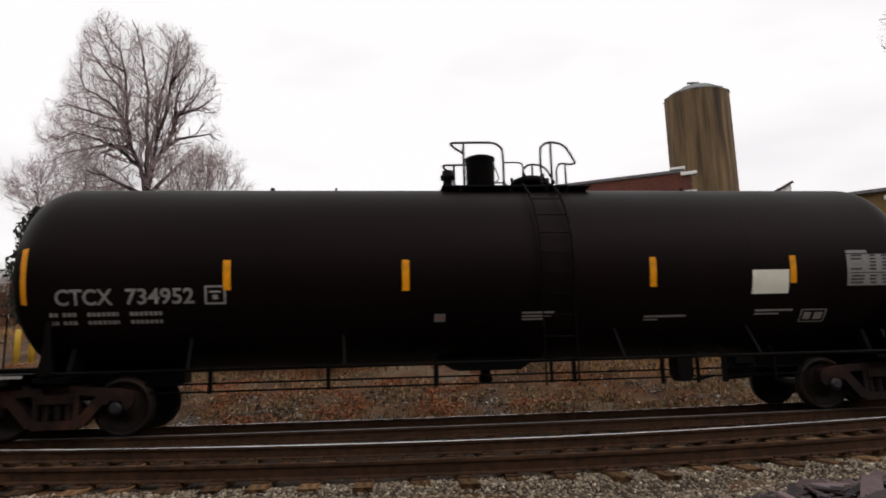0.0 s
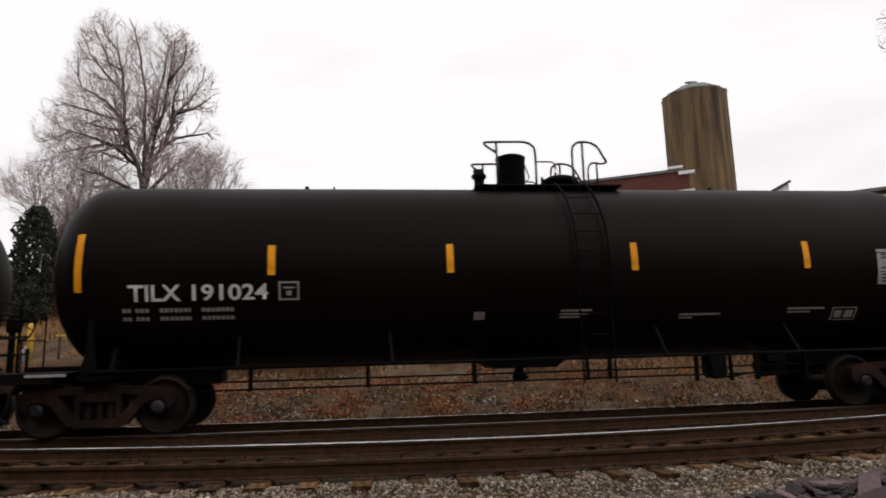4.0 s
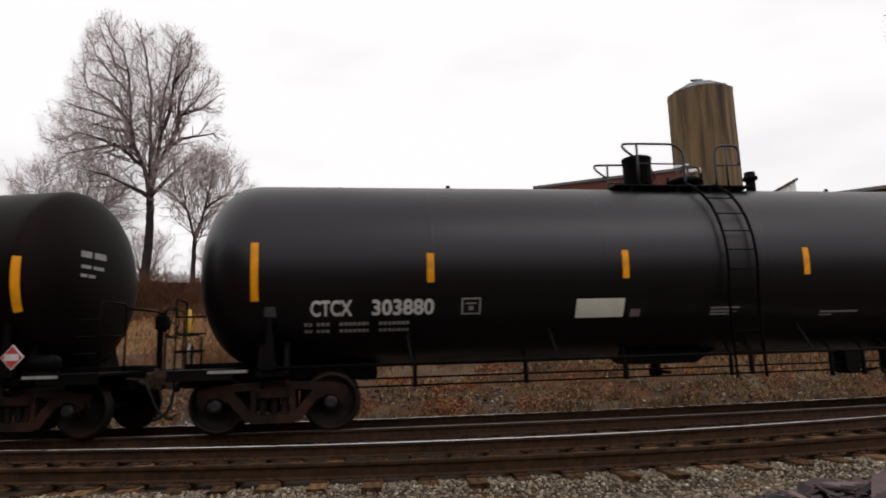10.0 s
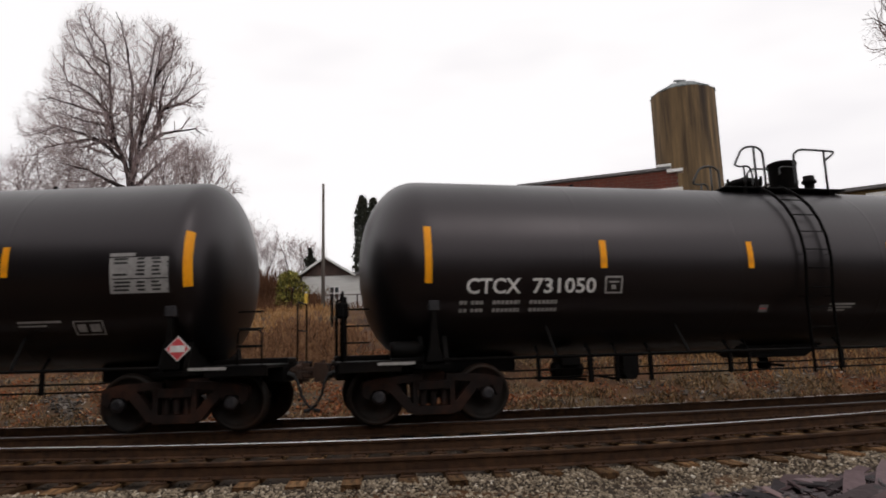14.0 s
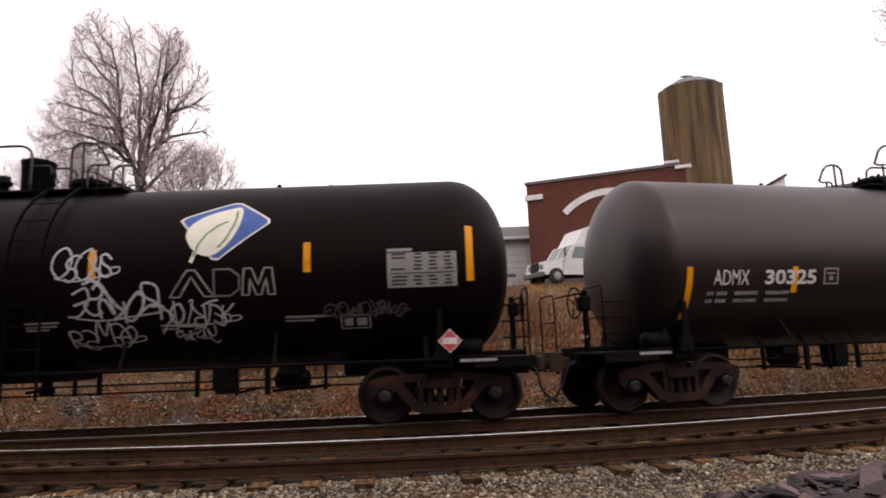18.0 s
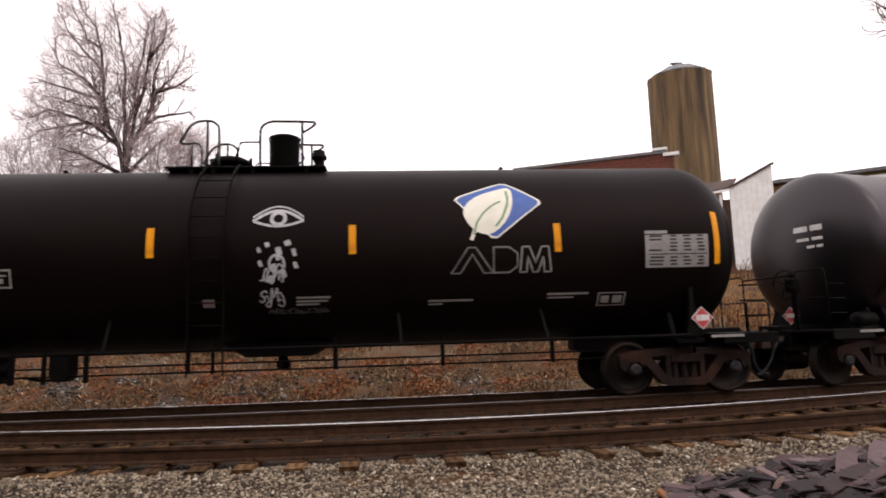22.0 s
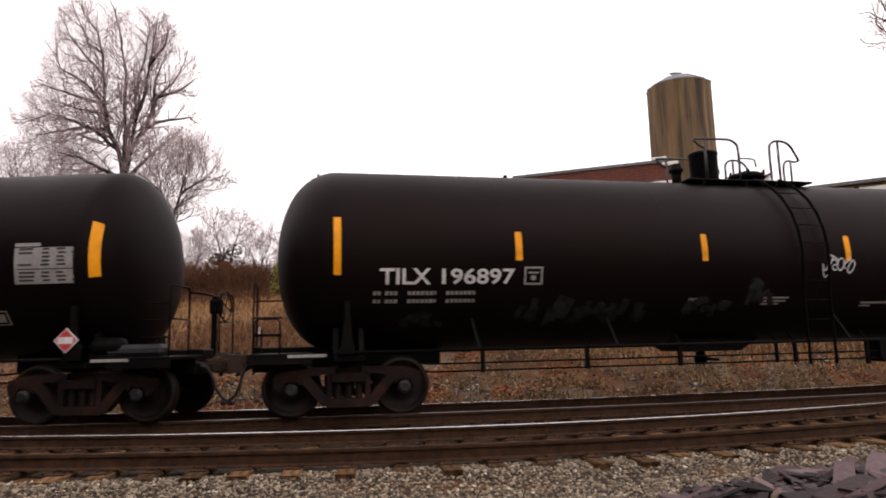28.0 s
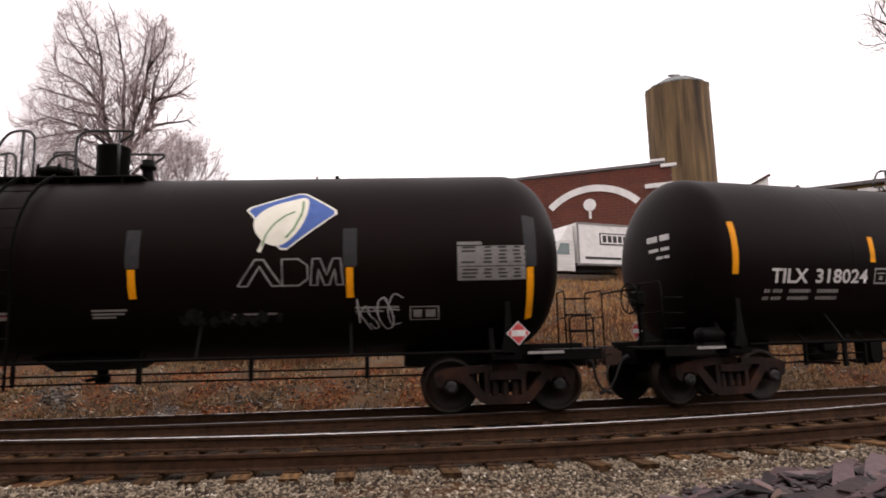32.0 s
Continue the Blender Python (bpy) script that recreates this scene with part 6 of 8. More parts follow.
def motions():
    """The train rolls by from one side to the other; its wheels turn while they pass."""
    for k, car in TRAIN_CARS:
        ts = sorted({round(t * 0.2, 1) for t in range(161) if abs(run(k, t * 0.2)) < 42 or t % 20 == 0})
        walk(car, [(t, car_pose(run(k, t))) for t in ts])
    step = 1 / 30
    number = {car: k for k, car in TRAIN_CARS}
    for wheelset, car, u in SPIN:
        k = number[car]
        inside = [i for i in range(961) if abs(run(k, i * step) + u) < 13]
        rows, s0 = [], None
        for i in inside:
            s = run(k, i * step)
            s0 = s if s0 is None else s0
            rows.append((i * step, pose(u, 0, WHEEL_R, 0, math.degrees((s - s0) / WHEEL_R), 0)))
        if not rows:
            continue
        if inside[0] > 0:
            rows.insert(0, (0.0, rows[0][1]))
        if inside[-1] < 960:
            rows.append((32.0, rows[-1][1]))
        walk(wheelset, rows)


# ---- behind the line ----
def tube_rows(segs, n):
    """Many tapered twigs as one array mesh: rows of (p, q, r0, r1)."""
    p = np.array([s[0] for s in segs], float)
    q = np.array([s[1] for s in segs], float)
    r0, r1 = np.array([s[2] for s in segs]), np.array([s[3] for s in segs])
    d = q - p
    d /= np.linalg.norm(d, axis=1, keepdims=True) + 1e-9
    ref = np.where(np.abs(d[:, 2:3]) < 0.9, np.array([[0, 0, 1.0]]), np.array([[1.0, 0, 0]]))
    s = np.cross(d, ref)
    s /= np.linalg.norm(s, axis=1, keepdims=True)
    o = np.cross(d, s)
    a = np.arange(n) * math.tau / n
    ring = s[:, None] * np.cos(a)[None, :, None] + o[:, None] * np.sin(a)[None, :, None]
    v = np.concatenate([p[:, None] + ring * r0[:, None, None], q[:, None] + ring * r1[:, None, None]], 1).reshape(-1, 3)
    base = np.arange(len(segs))[:, None, None] * 2 * n
    j = np.arange(n)
    f = np.stack([j, (j + 1) % n, n + (j + 1) % n, n + j], 1)[None] + base
    return v, f.reshape(-1, 4)


def bare_tree(x, y, base, leaders, lobes, seed, label, trunk=0.4, dense=1.0, deep=0.9, fine=1.0):
    """A leafless tree. leaders: its main stems as (x, z) points; lobes: (x, z, rx, rz) rounded masses that the branches fill.
    Branches fork off the stems, twigs off the branches, all bending upwards."""
    rnd = random.Random(seed)
    wood, limbs, twigs = [], [], []

    def inside(p, k=1.0):
        return any(((p.x - lx) / rx) ** 2 + (p.y / (rx * deep)) ** 2 + ((p.z - lz) / rz) ** 2 < k for lx, lz, rx, rz in lobes)

    def shake(k):
        return Vector((rnd.uniform(-k, k), rnd.uniform(-k, k), rnd.uniform(-k, k)))

    def grow(p, d, length, r, level):
        steps = (0, 7, 5, 3, 2)[level]
        gap = length / steps
        for i in range(steps):
            d = (d + shake((0, 0.24, 0.28, 0.32, 0.3)[level]) + Vector((0, 0, (0, 0.10, 0.09, 0.05, 0.0)[level]))).normalized()
            q = p + d * gap
            if level < 4 and not inside(q, rnd.uniform(0.95, 1.5)):
                return
            r0, r1 = r * (1 - 0.75 * i / steps), r * (1 - 0.75 * (i + 1) / steps)
            (limbs if level < 2 or (level == 2 and r0 > 0.02) else twigs).append((p, q, r0, r1))
            p = q
            if level < 4 and (i > 0 or level > 1):
                for _ in range(1 if level < 3 else 2):
                    if rnd.random() > 0.93 * min(1.0, dense):
                        continue
                    side = d.cross(shake(1.0))
                    if side.length < 1e-3:
                        continue
                    a = radians(rnd.uniform(24, 58))
                    e = d * math.cos(a) + side.normalized() * math.sin(a)
                    grow(p, e, length * rnd.uniform(0.42, 0.72), max(r1 * 0.75, (0, 0.02, 0.011, 0.0062, 0.0048)[level] * fine), level + 1)

    tops = {}
    for stem in leaders:
        p = tops.get(stem[0], Vector((0, 0, 0)))
        r = trunk if stem[0] == (0, 0) else max(0.05, trunk * 0.70 * (1 - p.z / 34))
        dy = rnd.uniform(-1, 1) * deep
        total = sum(math.dist(a, b) for a, b in zip(stem, stem[1:]))
        gone = 0.0
        for qx, qz in stem[1:]:
            q = Vector((qx, p.y + dy * 0.14, qz))
            n = max(2, int((q - p).length / 0.42))
            start = p.copy()
            for i in range(1, n + 1):
                w = start.lerp(q, i / n) + shake(0.05)
                gone += (w - p).length
                taper = 0.30 if stem[0] == (0, 0) else 0.85
                r0, r1 = r * (1 - taper * min(1, max(0, gone - (w - p).length) / total)), r * (1 - taper * min(1, gone / total))
                wood.append((p.copy(), w, r0, r1))
                d = (w - p).normalized()
                p = w
                if inside(p, 1.1):
                    for _ in range(2 if rnd.random() < dense - 0.4 else 1):
                        side = d.cross(shake(1.0)).normalized()
                        a = radians(rnd.uniform(30, 62))
                        grow(p, d * math.cos(a) + side * math.sin(a), rnd.uniform(1.6, 3.4) * fine, max(0.028, r1 * 0.42), 1)
            tops[(qx, qz)] = p
    foot = land(x, y) - base - 0.15
    wood.append((Vector((0, 0, foot)), Vector((0, 0, 0.05)), trunk * 1.12, trunk))
    t = thing("bare_tree", label, "tree", m=pose(x, y, base))
    v, f = tube_rows(wood, 5)
    part("trunk", arr_mesh("trunk", v, f, M_BARK, True), t, "dark forking trunk")
    v, f = tube_rows(limbs, 4)
    tagged(part("bough_mass", arr_mesh("bough_mass", v, f, M_LIMB), t), "grey-brown forking boughs", kind="stuff")
    v, f = tube_rows(twigs, 3)
    part("crown", arr_mesh("crown", v, f, M_TWIG), t, "haze of fine leafless twigs")
    return t


def leaf_cloud(name, pts, size, material, parent, seed, up=0.3, lie=1.0, slim=0.45):
    """Small leaf blades about given points, one mesh."""
    rnd = np.random.RandomState(seed)
    n = len(pts)
    c = np.asarray(pts, float)
    d1 = rnd.normal(size=(n, 3)) + np.array([0, 0, up])
    d1 /= np.linalg.norm(d1, axis=1, keepdims=True)
    d1[:, 2] *= lie
    d2 = np.cross(d1, rnd.normal(size=(n, 3)) * np.array([lie, lie, 1.0]))
    d2 /= np.linalg.norm(d2, axis=1, keepdims=True)
    s = size * rnd.uniform(0.5, 1.4, (n, 1))
    v = np.stack([c - d1 * s, c + d2 * s * slim, c + d1 * s, c - d2 * s * slim], 1).reshape(-1, 3)
    f = np.arange(4 * n).reshape(-1, 4)
    return part(name, arr_mesh(name, v, f, material), parent)


def conifer(x, y, height, radius, seed, label, column=False, material=None, name="conifer"):
    rnd = random.Random(seed)
    z = land(x, y) - 0.1
    t = thing(name, label, "tree", m=pose(x, y, z))
    g = Geo()
    g.tube([(0, 0, 0), (0, 0, height * 0.9)], [radius * 0.10, 0.02], 7)
    part("trunk", g.mesh("trunk", M_BARK), t)
    pts = []
    n = int((4600 if column else 2600) * (radius * height / 8) ** 0.6)
    lobes = [(rnd.uniform(0, math.tau), rnd.uniform(0.75, 1.2)) for _ in range(40)]
    for _ in range(n):
        h = rnd.random() ** (0.85 if column else 1.3)
        env = (min(1, 0.55 + h * 3.0) * (1 - max(0, h - 0.62) / 0.40) ** 0.42) if column else (1 - h) ** 0.8 * (0.85 + 0.3 * math.sin(h * 40))
        a = rnd.uniform(0, math.tau)
        lob = 1 + 0.22 * math.sin(3 * a + h * 17 + seed) + 0.15 * math.sin(7 * a - h * 31)
        r = radius * max(0.02, env) * lob * rnd.uniform(0.55, 1.0)
        pts.append((r * math.cos(a), r * math.sin(a), height * (0.04 + 0.96 * h) + rnd.uniform(-0.1, 0.1)))
    leaf_cloud("crown", pts, 0.16 if column else 0.22, material or M_PINE, t, seed, 0.8)
    return t


def shrub(x, y, w, h, seed, label, material):
    rnd = random.Random(seed)
    t = thing("shrub", label, "shrub", m=pose(x, y, land(x, y) - 0.05))
    g = Geo()
    for k in range(7):
        a = math.tau * k / 7
        g.tube([(0, 0, 0), (w * 0.2 * math.cos(a), w * 0.2 * math.sin(a), h * 0.5), (w * 0.32 * math.cos(a + 0.3), w * 0.32 * math.sin(a + 0.3), h * 0.85)], [0.04, 0.025, 0.008], 5)
    part("stems", g.mesh("stems", M_BARK), t)
    pts = []
    lobes = [(rnd.uniform(-0.32, 0.32) * w, rnd.uniform(-0.32, 0.32) * w, rnd.uniform(0.25, 0.8) * h, rnd.uniform(0.16, 0.28) * w) for _ in range(14)]
    for _ in range(2200):
        lx, ly, lz, lr = rnd.choice(lobes)
        v = Vector((rnd.gauss(0, 1), rnd.gauss(0, 1), rnd.gauss(0, 1))).normalized() * lr * rnd.uniform(0.6, 1.05)
        pts.append((lx + v.x, ly + v.y, max(0.05, lz + v.z)))
    leaf_cloud("foliage", pts, 0.13, material, t, seed)
    return t


def litter():
    """Leaves, grass tufts and stems on the bank."""
    rnd = random.Random(21)
    spots, weeds, rubble = [], [], []

    def cover(x, y):
        """Shares of leaves, weeds and rubble: rubble, then leaves, then pale grass along the line, in uneven patches."""
        q = x / y + 0.10 * noise.noise((x * 0.35, y * 0.35, 3))
        leafy = 1.0 if -0.42 < q < 0.13 else 0.4
        stony = 1.0 if q < -0.40 or 0.02 < q < 0.10 else 0.25
        grassy = 1.0 if q > 0.10 else 0.55
        n1, n2, n3 = (noise.noise((x * 0.8, y * 0.8, k)) for k in (5, 17, 29))
        return leafy * (0.3 + 2.6 * n1), grassy * (0.35 + 2.4 * n2), stony * (0.3 + 2.4 * n3)

    def fill(n, lo, hi, kind, floor_z, ceil_z, out):
        while len(out) < n:
            x, o = rnd.uniform(-17, 30), rnd.uniform(lo, hi)
            y = NEAR0 + o + x * math.tan(radians(TURN)) + 0.006 * x * x
            if cover(x, y)[kind] > rnd.random():
                out.append((x, y, land(x, y) + rnd.uniform(floor_z, ceil_z)))

    fill(48000, 5.6, 15, 0, 0.005, 0.07, spots)
    t = thing("fallen_leaves", "red-brown fallen leaves scattered on the bank", "leaves", kind="stuff")
    leaf_cloud("leaf", spots, 0.048, M_LEAVES, t, 5, 0.0, 0.5)
    fill(40000, 5.6, 13, 1, 0.0, 0.12, weeds)
    t = thing("dead_weeds", "matted tan and olive dead weeds on the bank", "weeds", kind="stuff")
    leaf_cloud("blade", weeds, 0.105, M_WEED, t, 6, 0.9, 1.0, 0.13)
    fill(5200, 5.0, 9.5, 2, 0.0, 0.02, rubble)
    stones("bank_rubble", "grey and pale stones lying at the foot of the bank", rubble, 0.055, M_RUBBLE, 37, 0.6)
    segs = []
    for _ in range(17000):
        x = rnd.uniform(-30, 36)
        o = 6.2 + 24 * rnd.random() ** 1.7
        y = NEAR0 + o + x * math.tan(radians(TURN))
        if noise.noise((x * 0.3, y * 0.3, 9)) + (0.15 if x > 3 else -0.05) < rnd.uniform(-0.3, 0.25):
            continue
        z = land(x, y)
        h = rnd.uniform(0.10, 0.36)
        segs.append(((x, y, z - 0.02), (x + rnd.uniform(-0.16, 0.16), y + rnd.uniform(-0.12, 0.12), z + h), 0.013, 0.002))
    v, f = tube_rows(segs, 3)
    thing("dry_grass", "straw-coloured dry grass and weed stems", "grass", kind="stuff", data=arr_mesh("dry_grass", v, f, M_GRASS))


def brick_wall(bm_geo, x0, x1, z0, z1, y, holes=()):
    """Courses of brick standing a little proud of a mortar wall, skipped where openings are."""
    row, zc = 0, z0
    L, H = 0.62, 0.21
    while zc < z1 - 0.05:
        u = x0 - (L / 2 if row % 2 else 0)
        while u < x1:
            a, b = max(u, x0), min(u + L - 0.03, x1)
            if b - a > 0.08 and not any(a < h[1] and b > h[0] and zc < h[3] and zc + H > h[2] for h in holes):
                bm_geo.box((a, y - 0.03, zc), (b, y, min(zc + H - 0.03, z1)), 0)
            u += L
        zc += H
        row += 1


def depot():
    """Red brick depot with a stepped, capped parapet, a pale arch and a medallion."""
    w, d, h = 10.6, 12.0, 8.6
    px, py = 5.15, 44.0
    z = land(9, 43) - 0.9
    t = thing("brick_depot", "red brick depot with pale arch, medallion and white parapet caps", "building", m=pose(px, py, z, 0, 0, -20.0))
    z1 = 12.6 - z
    g = Geo()
    g.box((0, 0, 0), (w, d, z1 - 0.15))
    part("wall", g.mesh("wall", M_MORTAR), t)
    b = Geo()
    brick_wall(b, 0, w, 2.2, z1 - 0.25, -0.002)
    part("brickwork", b.mesh("brickwork", M_BRICK), t, "weathered red bricks")
    g = Geo()
    g.box((-0.1, -0.16, z1 - 0.2), (w - 0.4, d + 0.1, z1), 0, 0.02)
    part("parapet", g.mesh("parapet", M_ROOF), t)
    for a, b0, c, e in ((w - 1.3, w - 0.35, z1 + 0.0, z1 + 0.18), (w - 0.65, w + 0.35, z1 - 0.42, z1 - 0.2), (w - 1.7, w + 0.25, z1 - 1.75, z1 - 1.45), (-0.12, 1.15, z1 - 1.35, z1 - 0.98), (w - 2.3, w - 0.6, z1 - 3.9, z1 - 3.6)):
        g = Geo()
        g.box((a, -0.22, c), (b0, 0.25, e), 0, 0.02)
        part("coping", g.mesh("coping", M_PAINT), t)
    g = Geo()
    n, cx, cz = 24, 5.5, z1 - 5.5
    vs = [(cx + q * math.cos(a), yy, cz + q * math.sin(a)) for a in (math.radians(46 + 88 * k / n) for k in range(n + 1)) for q, yy in ((3.95, -0.10), (4.4, -0.10), (4.4, 0.02), (3.95, 0.02))]
    g.add(vs, [(4 * k + i, 4 * k + (i + 1) % 4, 4 * k + 4 + (i + 1) % 4, 4 * k + 4 + i) for k in range(n) for i in range(4)] + [(0, 1, 2, 3), (4 * n + 3, 4 * n + 2, 4 * n + 1, 4 * n)])
    part("arch", g.mesh("arch", M_PAINT), t, "pale painted arch band")
    g = Geo()
    g.lathe([(-0.14, 0.40), (-0.02, 0.44)], "y", (5.25, 0, z1 - 2.45), 20)
    g.box((5.16, -0.12, z1 - 3.4), (5.34, -0.03, z1 - 2.8))
    part("medallion", g.mesh("medallion", M_PAINT), t, "pale round medallion on a stem")


def box_truck():
    """White box truck with a pale cab, parked by the depot."""
    z = land(8, 36.5) + 0.02
    t = thing("box_truck", "white box truck with a pale cab and tinted windscreen", "truck", m=pose(4.85, 35.16, z, 0, 0, 24))
    h0 = 0.95
    g = Geo()
    g.box((3.3, 0, h0), (10.7, 2.4, h0 + 2.46), 0, 0.05)
    g.box((3.2, -0.02, h0 - 0.06), (10.75, 2.42, h0 + 0.06), 1)
    body = part("box_body", g.mesh("box_body", [M_PAINT, M_ROOF]), t, "white cargo box")
    g = Geo()
    for x in (3.32, 10.6):
        g.box((x, -0.03, h0), (x + 0.1, 0.02, h0 + 2.46))
    g.box((3.3, -0.03, h0 + 2.36), (10.7, 0.02, h0 + 2.47))
    part("corner_trim", g.mesh("corner_trim", M_PANEL), body)
    g = Geo()
    g.box((4.9, -0.03, h0 + 1.2), (8.0, -0.012, h0 + 1.9), 0)
    g.box((4.98, -0.034, h0 + 1.27), (7.92, -0.031, h0 + 1.83), 1)
    for k in range(7):
        g.box((5.1 + k * 0.38, -0.038, h0 + 1.35), (5.38 + k * 0.38, -0.035, h0 + 1.75), 0)
    g.box((3.8, -0.02, h0 + 0.32), (6.4, -0.012, h0 + 0.46), 0)
    part("sign_panel", g.mesh("sign_panel", [M_INK, M_PAINT]), body, "white panel with dark block lettering shapes")
    g = Geo()
    g.slab([(1.25, 0.55), (3.1, 0.55), (3.1, 2.32), (2.1, 2.32), (1.5, 1.5)], 0.05, 2.3)
    part("cab", g.mesh("cab", M_SIDING), t, "pale cab")
    g = Geo()
    g.slab([(0.0, 0.55), (1.4, 0.55), (1.5, 1.48), (0.15, 1.30)], 0.2, 2.15)
    part("bonnet", g.mesh("bonnet", M_PAINT), t, "white bonnet")
    g = Geo()
    g.slab([(1.85, 1.5), (2.75, 1.5), (2.75, 2.15), (2.15, 2.15)], 0.03, 0.048)
    part("side_window", g.mesh("side_window", M_CABG), t)
    g = Geo()
    g.add([(1.53, 0.2, 1.55), (1.53, 2.15, 1.55), (2.06, 2.15, 2.27), (2.06, 0.2, 2.27)], [(0, 1, 2, 3)])
    g.obox((1.51, 1.18, 1.53), (2.05, 1.18, 2.27), 0.06, 0.03, 1)
    part("windscreen", g.mesh("windscreen", [M_CABG, M_PAINT]), t, "blue-green tinted windscreen")
    g = Geo()
    g.box((-0.12, 0.1, 0.45), (0.1, 2.25, 0.7), 0, 0.03)
    g.tube([(1.3, 0.0, 1.2), (1.3, -0.16, 2.0)], 0.02, 6)
    g.box((1.26, -0.28, 1.55), (1.34, -0.08, 2.05), 0, 0.02)
    part("bumper_and_mirror", g.mesh("bumper", M_ROOF), t)
    g = Geo()
    g.lathe([(0.0, 0.3), (0.02, 0.46), (0.22, 0.46), (0.24, 0.3)], "y", (0, 0, 0), 20)
    g.lathe([(-0.01, 0.05), (-0.01, 0.24), (0.1, 0.26)], "y", (0, 0, 0), 14, 1)
    wh = g.mesh("wheel", [M_TYRE, M_PANEL])
    for x in (0.85, 8.6):
        for y in (0.05, 2.1):
            part("wheel", wh, t, m=pose(x, y, 0.46))
    g = Geo()
    g.slab([(2.3, 2.36), (3.2, 2.36), (3.2, 3.25), (2.9, 3.25)], 0.25, 2.1)
    part("wind_deflector", g.mesh("wind_deflector", M_PAINT), t, "white roof deflector over the cab")
    for y in (0.42, 1.68):
        part("headlamp", Geo().lathe([(-0.02, 0.14), (0.05, 0.15)], "x", (0.03, y, 1.0), 14).mesh("headlamp", M_PANEL), t)
    part("grille", Geo().box((-0.01, 0.7, 0.75), (0.06, 1.5, 1.25)).mesh("grille", M_TYRE), t)
    g = Geo()
    g.box((0.3, 0.7, 0.55), (10.6, 1.7, 0.9))
    part("chassis", g.mesh("chassis", M_TYRE), t)


def windowed(t, x0, x1, z0, z1, y, cols=2, rows=2):
    win = part("window", Geo().box((x0, y - 0.03, z0), (x1, y + 0.02, z1)).mesh("pane", M_GLASS), t)
    g = Geo()
    for k in range(cols + 1):
        u = x0 + (x1 - x0) * k / cols
        g.box((u - 0.04, y - 0.07, z0), (u + 0.04, y - 0.035, z1))
    for k in range(rows + 1):
        u = z0 + (z1 - z0) * k / rows
        g.box((x0 - 0.04, y - 0.072, u - 0.04), (x1 + 0.04, y - 0.037, u + 0.04))
    part("window_frame", g.mesh("window_frame", M_PAINT), win)


def storefront():
    """Small brick shop with a big white-framed window and a sign over it."""
    z = land(-1, 44)
    t = thing("brick_shop", "brown brick shop front with a wide pale window and roof sign", "building", m=pose(-3.1, 44, 0))
    g = Geo()
    g.box((0, 0, z - 0.5), (4.35, 8, 8.5))
    part("wall", g.mesh("wall", M_MORTAR), t)
    b = Geo()
    brick_wall(b, 0, 4.35, z, 8.45, -0.002, [(0.85, 4.0, 5.0, 8.05)])
    part("brickwork", b.mesh("brickwork", M_BRICK), t)
    g = Geo()
    g.box((-0.15, -0.35, 8.5), (4.5, 8.2, 8.75), 0, 0.03)
    part("roof", g.mesh("roof", M_ROOF), t)
    g = Geo()
    g.box((0.2, -0.4, 8.62), (1.1, -0.3, 8.98), 0, 0.01)
    part("roof_edge", g.mesh("roof_edge", M_PAINT), t)
    g = Geo()
    g.box((0.9, -0.06, 5.1), (4.0, -0.01, 8.0), 0)
    part("window_blind", g.mesh("blind", M_SIDING), t, "pale blind filling the window")
    g = Geo()
    for u in (0.9, 1.62, 3.98):
        g.box((u - 0.06, -0.14, 5.05), (u + 0.06, -0.06, 8.05))
    for u in (5.05, 8.0):
        g.box((0.84, -0.145, u - 0.06), (4.04, -0.065, u + 0.06))
    for k in range(5):
        g.box((2.1 + 0.28 * k, -0.10, 6.4), (2.22 + 0.28 * k, -0.065, 7.4))
    part("window_frame", g.mesh("frame", M_PAINT), t)
    g = Geo()
    g.box((1.35, -0.5, 8.05), (3.5, -0.4, 9.5), 0, 0.02)
    g.box((1.5, -0.51, 8.3), (3.35, -0.505, 8.55), 1)
    g.box((1.5, -0.51, 8.75), (2.9, -0.505, 9.2), 1)
    part("sign_board", g.mesh("sign", [M_SIDING, M_PANEL]), t, "weathered pale sign board with faded bars")


